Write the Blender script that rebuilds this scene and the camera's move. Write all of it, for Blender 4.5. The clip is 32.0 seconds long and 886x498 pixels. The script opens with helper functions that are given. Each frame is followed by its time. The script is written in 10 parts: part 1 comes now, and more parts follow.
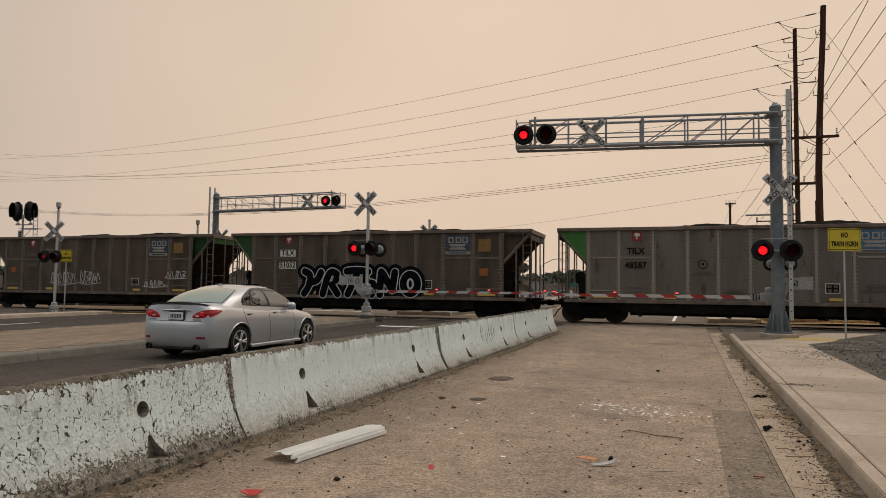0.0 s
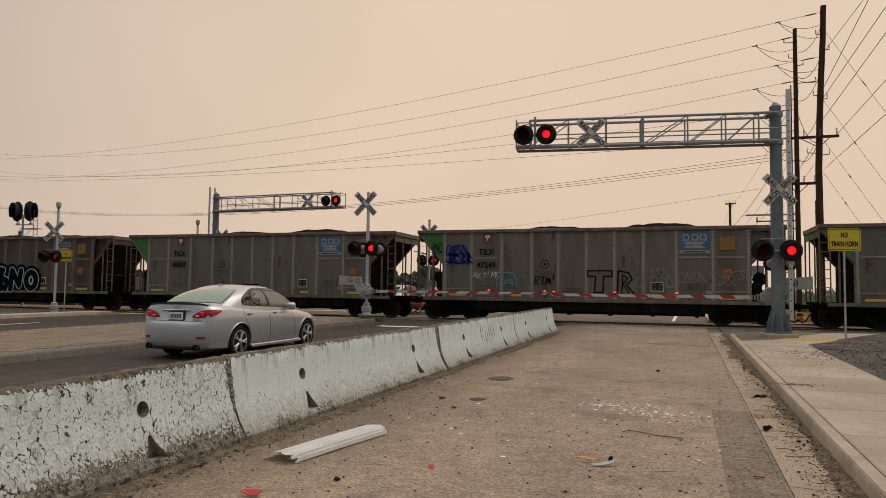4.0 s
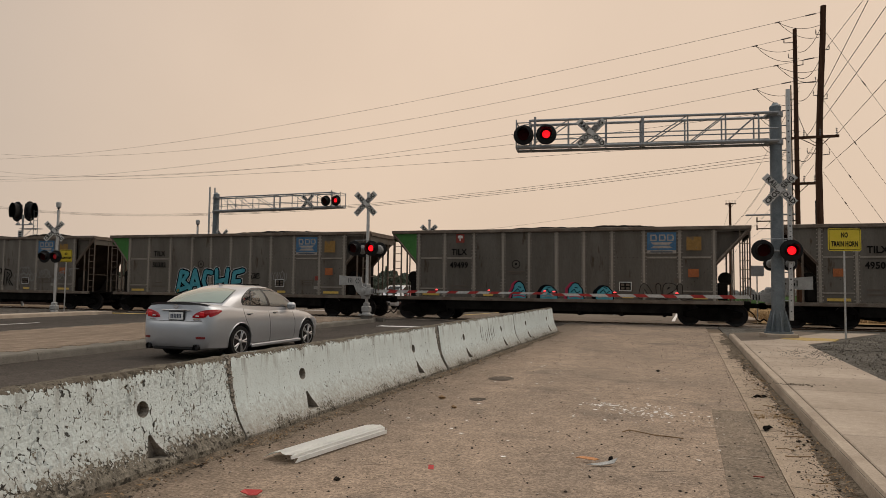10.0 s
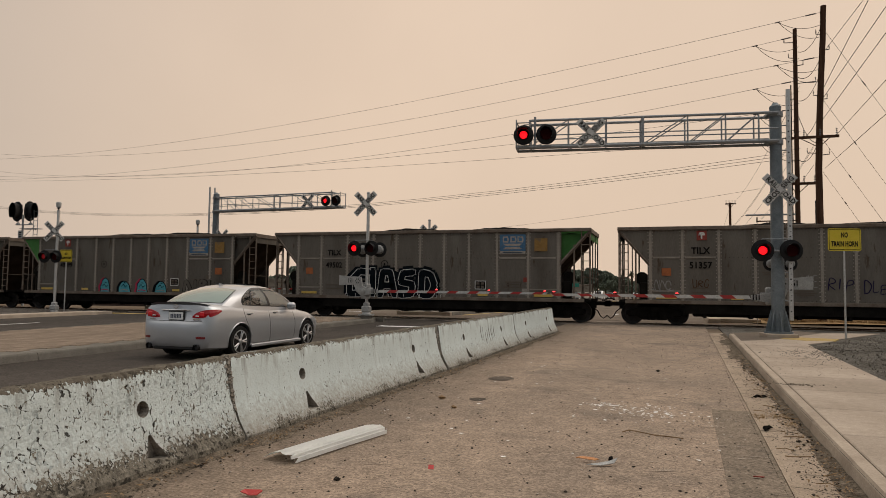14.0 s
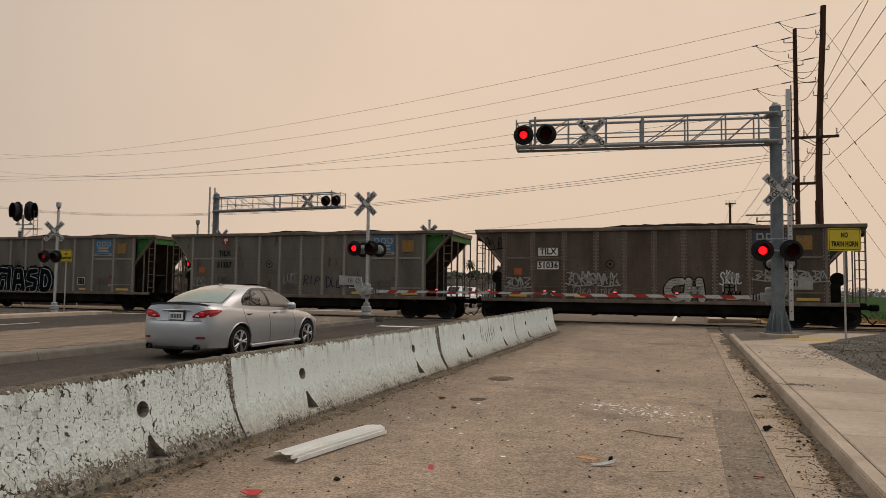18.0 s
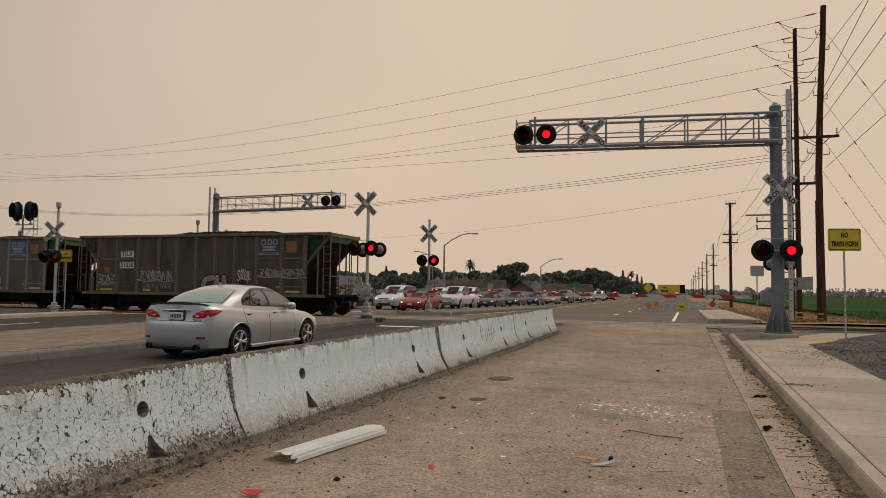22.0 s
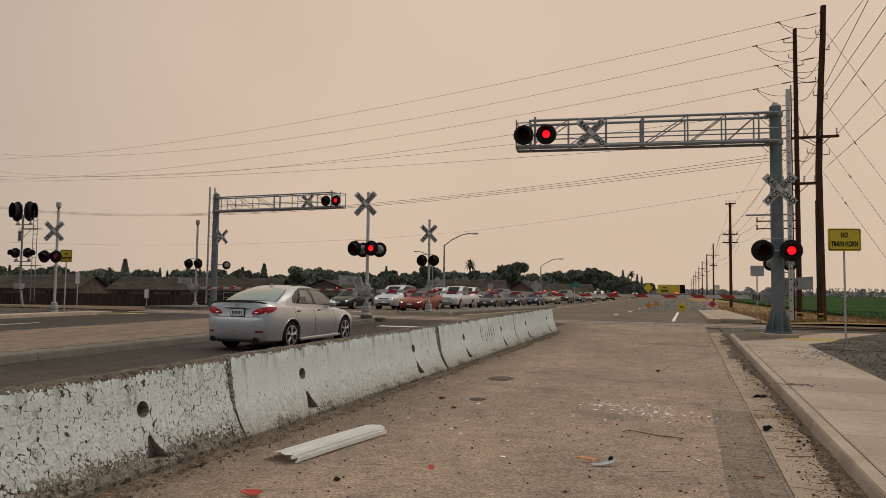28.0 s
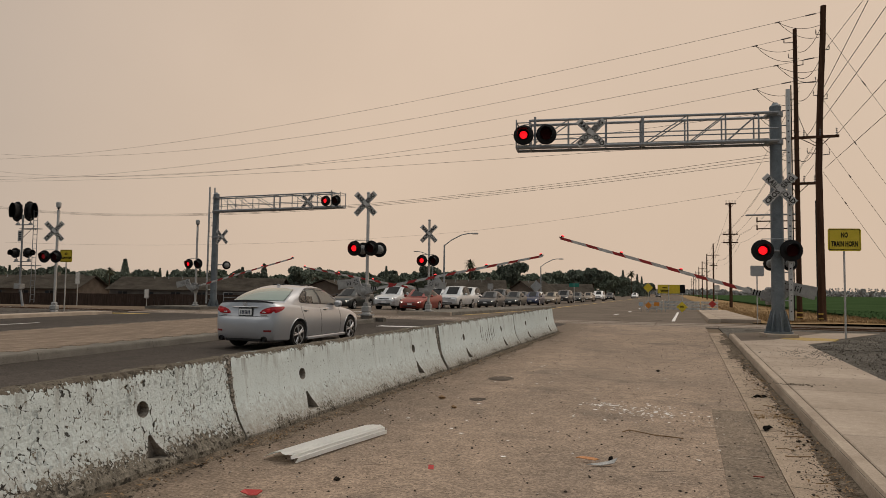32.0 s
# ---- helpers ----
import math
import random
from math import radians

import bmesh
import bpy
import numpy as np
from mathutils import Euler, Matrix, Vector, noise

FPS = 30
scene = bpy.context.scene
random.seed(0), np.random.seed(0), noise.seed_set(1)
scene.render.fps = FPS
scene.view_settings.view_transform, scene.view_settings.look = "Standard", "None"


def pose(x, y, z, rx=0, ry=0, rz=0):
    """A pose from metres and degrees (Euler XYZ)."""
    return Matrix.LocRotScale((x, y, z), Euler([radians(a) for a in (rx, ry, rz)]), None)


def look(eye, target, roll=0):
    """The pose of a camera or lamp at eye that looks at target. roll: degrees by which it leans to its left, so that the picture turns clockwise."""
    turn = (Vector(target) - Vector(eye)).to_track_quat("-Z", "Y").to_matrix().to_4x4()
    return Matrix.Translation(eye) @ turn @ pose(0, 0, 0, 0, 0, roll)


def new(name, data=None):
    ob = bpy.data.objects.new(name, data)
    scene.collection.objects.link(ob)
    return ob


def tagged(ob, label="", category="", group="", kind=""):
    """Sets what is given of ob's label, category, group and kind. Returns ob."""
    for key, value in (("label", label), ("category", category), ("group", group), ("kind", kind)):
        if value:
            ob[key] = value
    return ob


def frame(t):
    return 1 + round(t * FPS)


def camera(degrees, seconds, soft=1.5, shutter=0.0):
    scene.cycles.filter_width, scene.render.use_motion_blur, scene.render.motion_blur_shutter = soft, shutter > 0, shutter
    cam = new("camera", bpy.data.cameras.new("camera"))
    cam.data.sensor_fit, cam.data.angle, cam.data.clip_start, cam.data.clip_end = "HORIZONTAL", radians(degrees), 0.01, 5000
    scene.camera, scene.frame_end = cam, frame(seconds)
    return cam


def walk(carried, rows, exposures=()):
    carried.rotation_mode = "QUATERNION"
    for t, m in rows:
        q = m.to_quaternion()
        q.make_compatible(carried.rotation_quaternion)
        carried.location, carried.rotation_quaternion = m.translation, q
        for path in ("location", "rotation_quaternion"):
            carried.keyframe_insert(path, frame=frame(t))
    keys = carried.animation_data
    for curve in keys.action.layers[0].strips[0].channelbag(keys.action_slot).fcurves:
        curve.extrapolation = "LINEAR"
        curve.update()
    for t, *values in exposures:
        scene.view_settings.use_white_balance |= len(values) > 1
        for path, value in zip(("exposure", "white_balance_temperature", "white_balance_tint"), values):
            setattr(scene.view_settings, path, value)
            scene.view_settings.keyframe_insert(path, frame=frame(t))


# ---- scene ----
# ---------------- camera ----------------
cam = camera(65.02, 32.0, soft=0.7)
CAM = pose(0, 0, 1.52, 0, 0, 18.4) @ pose(0, 0, 0, 90 + 3.397, 0, 0) @ pose(0, 0, 0, 0, 0, 0.728)
walk(cam, [(0, CAM), (32, CAM)], exposures=[(0, 0.0), (17, 0.0), (21.5, -0.13), (26, -0.18), (32, -0.18)])

# ---------------- sky, sun ----------------
world = bpy.data.worlds.new("smoky_sky")
scene.world = world
world.use_nodes = True
wn, wl = world.node_tree.nodes, world.node_tree.links
wn.clear()
sky = wn.new("ShaderNodeTexSky")
sky.sky_type, sky.sun_disc = "NISHITA", False
sky.sun_elevation, sky.sun_rotation = radians(58), radians(50)
sky.air_density, sky.dust_density, sky.ozone_density = 2.0, 8.0, 1.0
# smoke: warm on the sun's side, neutral grey behind
tc = wn.new("ShaderNodeTexCoord")
toward = wn.new("ShaderNodeVectorMath")
toward.operation = "DOT_PRODUCT"
toward.inputs[1].default_value = (0.10, 0.985, 0.14)
side = wn.new("ShaderNodeMapRange")
side.interpolation_type = "SMOOTHSTEP"
side.inputs["From Min"].default_value, side.inputs["From Max"].default_value = -0.1, 0.92
smoke = wn.new("ShaderNodeMix")
smoke.data_type = "RGBA"
smoke.inputs["A"].default_value, smoke.inputs["B"].default_value = (2.5, 2.6, 2.7, 1), (7.05, 5.42, 4.12, 1)
haze = wn.new("ShaderNodeMix")
haze.data_type = "RGBA"
haze.inputs["Factor"].default_value = 0.95
wl.new(tc.outputs["Generated"], toward.inputs[0])
wl.new(toward.outputs["Value"], side.inputs["Value"])
wl.new(side.outputs["Result"], smoke.inputs["Factor"])
# the smoke is thinnest, and brightest, overhead
split = wn.new("ShaderNodeSeparateXYZ")
high = wn.new("ShaderNodeMapRange")
high.interpolation_type = "SMOOTHSTEP"
high.inputs["From Min"].default_value, high.inputs["From Max"].default_value = 0.38, 0.95
dome = wn.new("ShaderNodeMix")
dome.data_type = "RGBA"
dome.inputs["B"].default_value = (8.6, 8.3, 7.9, 1)
wl.new(tc.outputs["Generated"], split.inputs["Vector"])
wl.new(split.outputs["Z"], high.inputs["Value"])
wl.new(high.outputs["Result"], dome.inputs["Factor"])
wl.new(smoke.outputs["Result"], dome.inputs["A"])
wl.new(dome.outputs["Result"], haze.inputs["B"])
wb = wn.new("ShaderNodeBackground")
wb.inputs["Strength"].default_value = 0.11
wo = wn.new("ShaderNodeOutputWorld")
# uneven drifts in the smoke
drift = wn.new("ShaderNodeTexNoise")
drift.inputs["Scale"].default_value, drift.inputs["Detail"].default_value = 2.2, 5.0
amount = wn.new("ShaderNodeMapRange")
amount.inputs["From Min"].default_value, amount.inputs["From Max"].default_value = 0.3, 0.7
amount.inputs["To Min"].default_value, amount.inputs["To Max"].default_value = 0.965, 1.05
uneven = wn.new("ShaderNodeVectorMath")
uneven.operation = "SCALE"
wl.new(tc.outputs["Generated"], drift.inputs["Vector"])
wl.new(drift.outputs["Fac"], amount.inputs["Value"])
wl.new(haze.outputs["Result"], uneven.inputs[0])
wl.new(amount.outputs["Result"], uneven.inputs["Scale"])
wl.new(sky.outputs["Color"], haze.inputs["A"])
wl.new(uneven.outputs["Vector"], wb.inputs["Color"])
wl.new(wb.outputs["Background"], wo.inputs["Surface"])
SUN_DIR = Vector((math.cos(radians(58)) * math.sin(radians(50)), math.cos(radians(58)) * math.cos(radians(50)), math.sin(radians(58))))
sun = new("sun", bpy.data.lights.new("sun", "SUN"))
sun.data.energy, sun.data.angle, sun.data.color = 1.0, radians(45), (1.0, 0.90, 0.80)
sun.matrix_world = look(SUN_DIR * 200, (0, 0, 0))


# ---------------- mesh helpers ----------------
def part(name, bm, material, parent=None, label="", smooth=None):
    me = bpy.data.meshes.new(name)
    bm.normal_update()
    bm.to_mesh(me)
    bm.free()
    me.materials.append(material)
    if smooth is not None:
        me.shade_smooth()
        me.set_sharp_from_angle(angle=radians(smooth))
    ob = new(name, me)
    ob.parent = parent
    if label:
        ob["label"] = label
    return ob


def again(ob, m, parent=None):
    """Another object on the same mesh."""
    o = new(ob.name.split(".")[0], ob.data)
    o.parent = parent
    o.matrix_basis = m
    return o


def thing(name, label, category, group="", at=None, kind=""):
    e = new(name)
    e.empty_display_size = 0.1
    if at is not None:
        e.matrix_basis = at
    return tagged(e, label, category, group, kind)


def B():
    return bmesh.new()


def face(bm, vs):
    try:
        return bm.faces.new(vs)
    except ValueError:
        return None


def box(bm, x0, x1, y0, y1, z0, z1, m=None, bev=0.0):
    """A box, with chamfered corners where bev is given."""
    if bev:
        b = bev
        pts = []
        c = Vector(((x0 + x1) / 2, (y0 + y1) / 2, (z0 + z1) / 2))
        h = Vector(((x1 - x0) / 2, (y1 - y0) / 2, (z1 - z0) / 2))
        for sx in (-1, 1):
            for sy in (-1, 1):
                for sz in (-1, 1):
                    for k in range(3):
                        d = [h.x, h.y, h.z]
                        for j in range(3):
                            if j != k:
                                d[j] -= b
                        pts.append(c + Vector((sx * d[0], sy * d[1], sz * d[2])))
        vs = [bm.verts.new(m @ p if m else p) for p in pts]
        bmesh.ops.convex_hull(bm, input=vs)
        return
    vs = [bm.verts.new((m @ Vector(p)) if m else p) for p in
          ((x0, y0, z0), (x1, y0, z0), (x1, y1, z0), (x0, y1, z0), (x0, y0, z1), (x1, y0, z1), (x1, y1, z1), (x0, y1, z1))]
    for f in ((3, 2, 1, 0), (4, 5, 6, 7), (0, 1, 5, 4), (1, 2, 6, 5), (2, 3, 7, 6), (3, 0, 4, 7)):
        bm.faces.new([vs[i] for i in f])


def tube(bm, p0, p1, r0, r1=None, n=10, caps=True):
    p0, p1 = Vector(p0), Vector(p1)
    r1 = r0 if r1 is None else r1
    d = (p1 - p0).normalized()
    a = d.cross(Vector((0, 0, 1)) if abs(d.z) < 0.9 else Vector((1, 0, 0))).normalized()
    b = d.cross(a)
    rings = []
    for p, r in ((p0, r0), (p1, r1)):
        rings.append([bm.verts.new(p + r * (math.cos(2 * math.pi * i / n) * a + math.sin(2 * math.pi * i / n) * b)) for i in range(n)])
    for i in range(n):
        bm.faces.new((rings[0][i], rings[1][i], rings[1][(i + 1) % n], rings[0][(i + 1) % n]))
    if caps:
        bm.faces.new(rings[0])
        bm.faces.new(rings[1][::-1])


def pipe(bm, pts, r, n=6):
    """A bent pipe through points."""
    pts = [Vector(p) for p in pts]
    rings = []
    for i, p in enumerate(pts):
        d = (pts[min(i + 1, len(pts) - 1)] - pts[max(i - 1, 0)]).normalized()
        a = d.cross(Vector((0, 0, 1)) if abs(d.z) < 0.95 else Vector((1, 0, 0))).normalized()
        b = d.cross(a)
        rings.append([bm.verts.new(p + r * (math.cos(2 * math.pi * k / n) * a + math.sin(2 * math.pi * k / n) * b)) for k in range(n)])
    for u, v in zip(rings, rings[1:]):
        for k in range(n):
            bm.faces.new((u[k], v[k], v[(k + 1) % n], u[(k + 1) % n]))
    bm.faces.new(rings[0])
    bm.faces.new(rings[-1][::-1])


def prism(bm, poly, axis, a, b, m=None):
    """A polygon of two coordinates, drawn out along the third axis from a to b."""
    def at(p, t):
        v = {"x": (t, p[0], p[1]), "y": (p[0], t, p[1]), "z": (p[0], p[1], t)}[axis]
        return m @ Vector(v) if m else v
    lo, hi = [bm.verts.new(at(p, a)) for p in poly], [bm.verts.new(at(p, b)) for p in poly]
    n = len(poly)
    bm.faces.new(lo[::-1])
    bm.faces.new(hi)
    for i in range(n):
        bm.faces.new((lo[i], lo[(i + 1) % n], hi[(i + 1) % n], hi[i]))


def lathe(bm, prof, n=24, m=None):
    """Rings (radius, along) turned about the y axis."""
    rings = []
    for r, t in prof:
        ring = []
        for k in range(n):
            a = 2 * math.pi * k / n
            v = Vector((r * math.cos(a), t, r * math.sin(a)))
            ring.append(bm.verts.new(m @ v if m else v))
        rings.append(ring)
    for u, v in zip(rings, rings[1:]):
        for k in range(n):
            bm.faces.new((u[k], u[(k + 1) % n], v[(k + 1) % n], v[k]))
    bm.faces.new(rings[0][::-1])
    bm.faces.new(rings[-1])


def rib(bm, pts, w, m, closed=False):
    """A flat ribbon of width w along points in the xz plane."""
    pts = [Vector((p[0], 0, p[1])) for p in pts]
    n = len(pts)
    L, R = [], []
    for i, p in enumerate(pts):
        q0 = pts[(i - 1) % n] if closed or i else p
        q1 = pts[(i + 1) % n] if closed or i < n - 1 else p
        d = (q1 - q0)
        d = d.normalized() if d.length > 1e-6 else Vector((1, 0, 0))
        s = Vector((-d.z, 0, d.x)) * (w / 2)
        L.append(bm.verts.new(m @ (p + s)))
        R.append(bm.verts.new(m @ (p - s)))
    for i in range(n if closed else n - 1):
        j = (i + 1) % n
        face(bm, (L[i], R[i], R[j], L[j]))


def lettering(text, size, material, parent, m, align="CENTER", name="lettering", squeeze=1.0, depth=0.004, bold=0.0):
    cu = bpy.data.curves.new(name, "FONT")
    cu.body, cu.size, cu.align_x, cu.align_y, cu.extrude = text, size, align, "CENTER", depth / 2
    cu.resolution_u = 2
    cu.offset = bold * size
    cu.space_character = 1 + bold
    tmp = bpy.data.objects.new(name, cu)
    me = bpy.data.meshes.new_from_object(tmp)
    bpy.data.objects.remove(tmp)
    me.transform(Matrix.Diagonal((squeeze, 1, 1, 1)))
    me.materials.clear()
    me.materials.append(material)
    ob = new(name, me)
    ob.parent = parent
    ob.matrix_basis = m
    return ob




def gz(y):
    """Height of the ground: it climbs to the crossing and falls away behind it."""
    if y < 25:
        return 0.008 * y
    if y < 36:
        return 0.2
    return max(0.0, 0.2 - (y - 36) * 0.2 / 24)


def sk(y):
    """Sideways run of the road, which crosses the rails slightly askew."""
    return 0.014 * y
# ---------------- materials ----------------
def surf(name, c1, c2, scale=3.0, rough=0.8, bump=0.2, fine=60.0, metal=0.0, spots=None, spot_scale=12.0, spot_at=0.62, coat=0.0, rough2=None, per=0.0, stretch=None, dist=0.02, grain=0.25, mottle=0.0):
    """Two tones mixed by coarse and fine noise, with relief, and spots of a third tone."""
    m = bpy.data.materials.new(name)
    m.use_nodes = True
    n, l = m.node_tree.nodes, m.node_tree.links
    bs = n["Principled BSDF"]
    tc = n.new("ShaderNodeTexCoord")
    src = tc.outputs["Object"]
    if stretch:
        mp = n.new("ShaderNodeMapping")
        mp.inputs["Scale"].default_value = stretch
        l.new(src, mp.inputs["Vector"])
        src = mp.outputs["Vector"]

    def nz(sc, det=4.0, ro=0.55):
        k = n.new("ShaderNodeTexNoise")
        k.inputs["Scale"].default_value, k.inputs["Detail"].default_value, k.inputs["Roughness"].default_value = sc, det, ro
        l.new(src, k.inputs["Vector"])
        return k.outputs["Fac"]

    def ramp(fac, a, b):
        r = n.new("ShaderNodeMapRange")
        r.inputs["From Min"].default_value, r.inputs["From Max"].default_value = a, b
        l.new(fac, r.inputs["Value"])
        return r.outputs["Result"]

    def mix(fac, a, b, mode="MIX"):
        k = n.new("ShaderNodeMix")
        k.data_type, k.blend_type = "RGBA", mode
        for sock, v in (("Factor", fac), ("A", a), ("B", b)):
            if isinstance(v, (int, float)):
                k.inputs[sock].default_value = v
            elif isinstance(v, tuple):
                k.inputs[sock].default_value = (*v, 1)
            else:
                l.new(v, k.inputs[sock])
        return k.outputs["Result"]

    big, small = nz(scale), nz(fine, 3.0)
    col = mix(ramp(big, 0.35, 0.68), c1, c2)
    if mottle:
        mm = n.new("ShaderNodeMapRange")
        mm.inputs["From Min"].default_value, mm.inputs["From Max"].default_value = 0.3, 0.7
        mm.inputs["To Min"].default_value, mm.inputs["To Max"].default_value = 1 - mottle, 1 + mottle
        l.new(nz(scale * 14, 5.0, 0.7), mm.inputs["Value"])
        mc = n.new("ShaderNodeCombineColor")
        for ch in ("Red", "Green", "Blue"):
            l.new(mm.outputs["Result"], mc.inputs[ch])
        col = mix(1.0, col, mc.outputs["Color"], "MULTIPLY")
    g = n.new("ShaderNodeMapRange")
    g.inputs["From Min"].default_value, g.inputs["From Max"].default_value = 0.3, 0.7
    g.inputs["To Min"].default_value, g.inputs["To Max"].default_value = 1 - grain, 1 + grain
    l.new(small, g.inputs["Value"])
    gm = n.new("ShaderNodeCombineColor")
    for ch in ("Red", "Green", "Blue"):
        l.new(g.outputs["Result"], gm.inputs[ch])
    col = mix(1.0, col, gm.outputs["Color"], "MULTIPLY")
    if spots:
        col = mix(ramp(nz(spot_scale, 6.0, 0.65), spot_at, spot_at + 0.05), col, spots)
    if per:
        oi = n.new("ShaderNodeObjectInfo")
        pr = n.new("ShaderNodeMapRange")
        pr.inputs["To Min"].default_value, pr.inputs["To Max"].default_value = 1 - per, 1 + per
        l.new(oi.outputs["Random"], pr.inputs["Value"])
        pm = n.new("ShaderNodeCombineColor")
        for ch in ("Red", "Green", "Blue"):
            l.new(pr.outputs["Result"], pm.inputs[ch])
        col = mix(1.0, col, pm.outputs["Color"], "MULTIPLY")
    l.new(col, bs.inputs["Base Color"])
    bs.inputs["Metallic"].default_value = metal
    if rough2 is None:
        bs.inputs["Roughness"].default_value = rough
    else:
        rr = n.new("ShaderNodeMapRange")
        rr.inputs["From Min"].default_value, rr.inputs["From Max"].default_value = 0.35, 0.65
        rr.inputs["To Min"].default_value, rr.inputs["To Max"].default_value = rough, rough2
        l.new(big, rr.inputs["Value"])
        l.new(rr.outputs["Result"], bs.inputs["Roughness"])
    bs.inputs["Specular IOR Level"].default_value = 0.0 if rough >= 0.85 else 0.12 if rough > 0.78 else 0.25 if rough >= 0.6 else 0.5
    bs.inputs["Coat Weight"].default_value = coat
    bs.inputs["Coat Roughness"].default_value = 0.06
    if bump:
        bp = n.new("ShaderNodeBump")
        bp.inputs["Strength"].default_value, bp.inputs["Distance"].default_value = bump, dist
        l.new(small, bp.inputs["Height"])
        l.new(bp.outputs["Normal"], bs.inputs["Normal"])
    return m


def plain(name, c, rough=0.5, metal=0.0, emit=None, power=0.0, trans=0.0, coat=0.0):
    m = bpy.data.materials.new(name)
    m.use_nodes = True
    bs = m.node_tree.nodes["Principled BSDF"]
    bs.inputs["Base Color"].default_value = (*c, 1)
    bs.inputs["Roughness"].default_value, bs.inputs["Metallic"].default_value = rough, metal
    bs.inputs["Transmission Weight"].default_value = trans
    bs.inputs["Coat Weight"].default_value = coat
    if rough >= 0.6:
        bs.inputs["Specular IOR Level"].default_value = 0.08
    if emit:
        bs.inputs["Emission Color"].default_value = (*emit, 1)
        bs.inputs["Emission Strength"].default_value = power
    return m


DIRT = surf("dry_dirt", (0.145, 0.11, 0.08), (0.20, 0.155, 0.115), 0.6, 0.95, 0.5, 18, spots=(0.13, 0.10, 0.07), spot_scale=5)
GRAVEL = surf("grey_gravel", (0.085, 0.077, 0.066), (0.165, 0.150, 0.130), 1.5, 0.95, 1.0, 26, spots=(0.24, 0.22, 0.195), spot_scale=40, spot_at=0.62, dist=0.04, grain=0.6, mottle=0.35)
STONEM = surf("loose_stone", (0.07, 0.062, 0.052), (0.25, 0.222, 0.187), 14.0, 0.95, 0.3, 40, grain=0.3)


def aggregate(name, stops, cells=62.0, rough=0.9, dark=(0.055, 0.045, 0.038), washed=None):
    """Worn asphalt: broad drifts of dust, blotches, and small stones of many tones showing in the face."""
    m = bpy.data.materials.new(name)
    m.use_nodes = True
    n, l = m.node_tree.nodes, m.node_tree.links
    bs = n["Principled BSDF"]
    tc = n.new("ShaderNodeTexCoord")

    def nz(sc, det=4.0, ro=0.6, st=(1, 1, 1)):
        mp = n.new("ShaderNodeMapping")
        mp.inputs["Scale"].default_value = st
        l.new(tc.outputs["Object"], mp.inputs["Vector"])
        k = n.new("ShaderNodeTexNoise")
        k.inputs["Scale"].default_value, k.inputs["Detail"].default_value, k.inputs["Roughness"].default_value = sc, det, ro
        l.new(mp.outputs["Vector"], k.inputs["Vector"])
        return k.outputs["Fac"]

    def span(v, a, b, lo, hi):
        r = n.new("ShaderNodeMapRange")
        for sock, x in (("From Min", a), ("From Max", b), ("To Min", lo), ("To Max", hi)):
            r.inputs[sock].default_value = x
        l.new(v, r.inputs["Value"])
        return r.outputs["Result"]

    def mix(fac, a, b, mode="MIX"):
        k = n.new("ShaderNodeMix")
        k.data_type, k.blend_type = "RGBA", mode
        for sock, v in (("Factor", fac), ("A", a), ("B", b)):
            if isinstance(v, (int, float)):
                k.inputs[sock].default_value = v
            elif isinstance(v, tuple):
                k.inputs[sock].default_value = (*v, 1)
            else:
                l.new(v, k.inputs[sock])
        return k.outputs["Result"]

    def grey(v):
        c = n.new("ShaderNodeCombineColor")
        for ch in ("Red", "Green", "Blue"):
            l.new(v, c.inputs[ch])
        return c.outputs["Color"]

    drift = nz(0.33, 4.0, 0.6, (1.0, 0.55, 1))
    col = mix(span(drift, 0.40, 0.62, 0, 1), stops[0], stops[1])
    col = mix(span(nz(0.8, 5.0, 0.65), 0.55, 0.68, 0, 0.75), col, stops[2])
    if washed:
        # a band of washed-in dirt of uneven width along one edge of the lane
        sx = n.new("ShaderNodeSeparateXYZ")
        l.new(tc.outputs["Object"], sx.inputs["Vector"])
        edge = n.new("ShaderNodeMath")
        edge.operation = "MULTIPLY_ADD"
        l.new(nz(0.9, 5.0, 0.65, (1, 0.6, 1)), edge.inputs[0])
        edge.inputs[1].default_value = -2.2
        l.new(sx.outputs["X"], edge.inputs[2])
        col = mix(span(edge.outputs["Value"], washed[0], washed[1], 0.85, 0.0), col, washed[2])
    col = mix(1.0, col, grey(span(nz(4.5, 6.0, 0.72), 0.3, 0.7, 0.80, 1.20)), "MULTIPLY")
    vo = n.new("ShaderNodeTexVoronoi")
    vo.inputs["Scale"].default_value = cells
    l.new(tc.outputs["Object"], vo.inputs["Vector"])
    sp = n.new("ShaderNodeSeparateColor")
    l.new(vo.outputs["Color"], sp.inputs["Color"])
    col = mix(1.0, col, grey(span(sp.outputs["Red"], 0, 1, 0.70, 1.30)), "MULTIPLY")
    fine = nz(cells * 0.55, 4.0, 0.7)
    col = mix(1.0, col, grey(span(fine, 0.32, 0.68, 0.74, 1.26)), "MULTIPLY")
    # dark specks of worn-out binder, thicker in drifts
    pit = n.new("ShaderNodeMath")
    pit.operation = "ADD"
    l.new(nz(34, 3.0, 0.6), pit.inputs[0])
    l.new(span(nz(1.3, 4.0, 0.6), 0.35, 0.7, 0.0, 0.10), pit.inputs[1])
    col = mix(span(pit.outputs["Value"], 0.70, 0.74, 0, 0.8), col, dark)
    l.new(col, bs.inputs["Base Color"])
    bs.inputs["Roughness"].default_value = rough
    bs.inputs["Specular IOR Level"].default_value = 0.1
    bp = n.new("ShaderNodeBump")
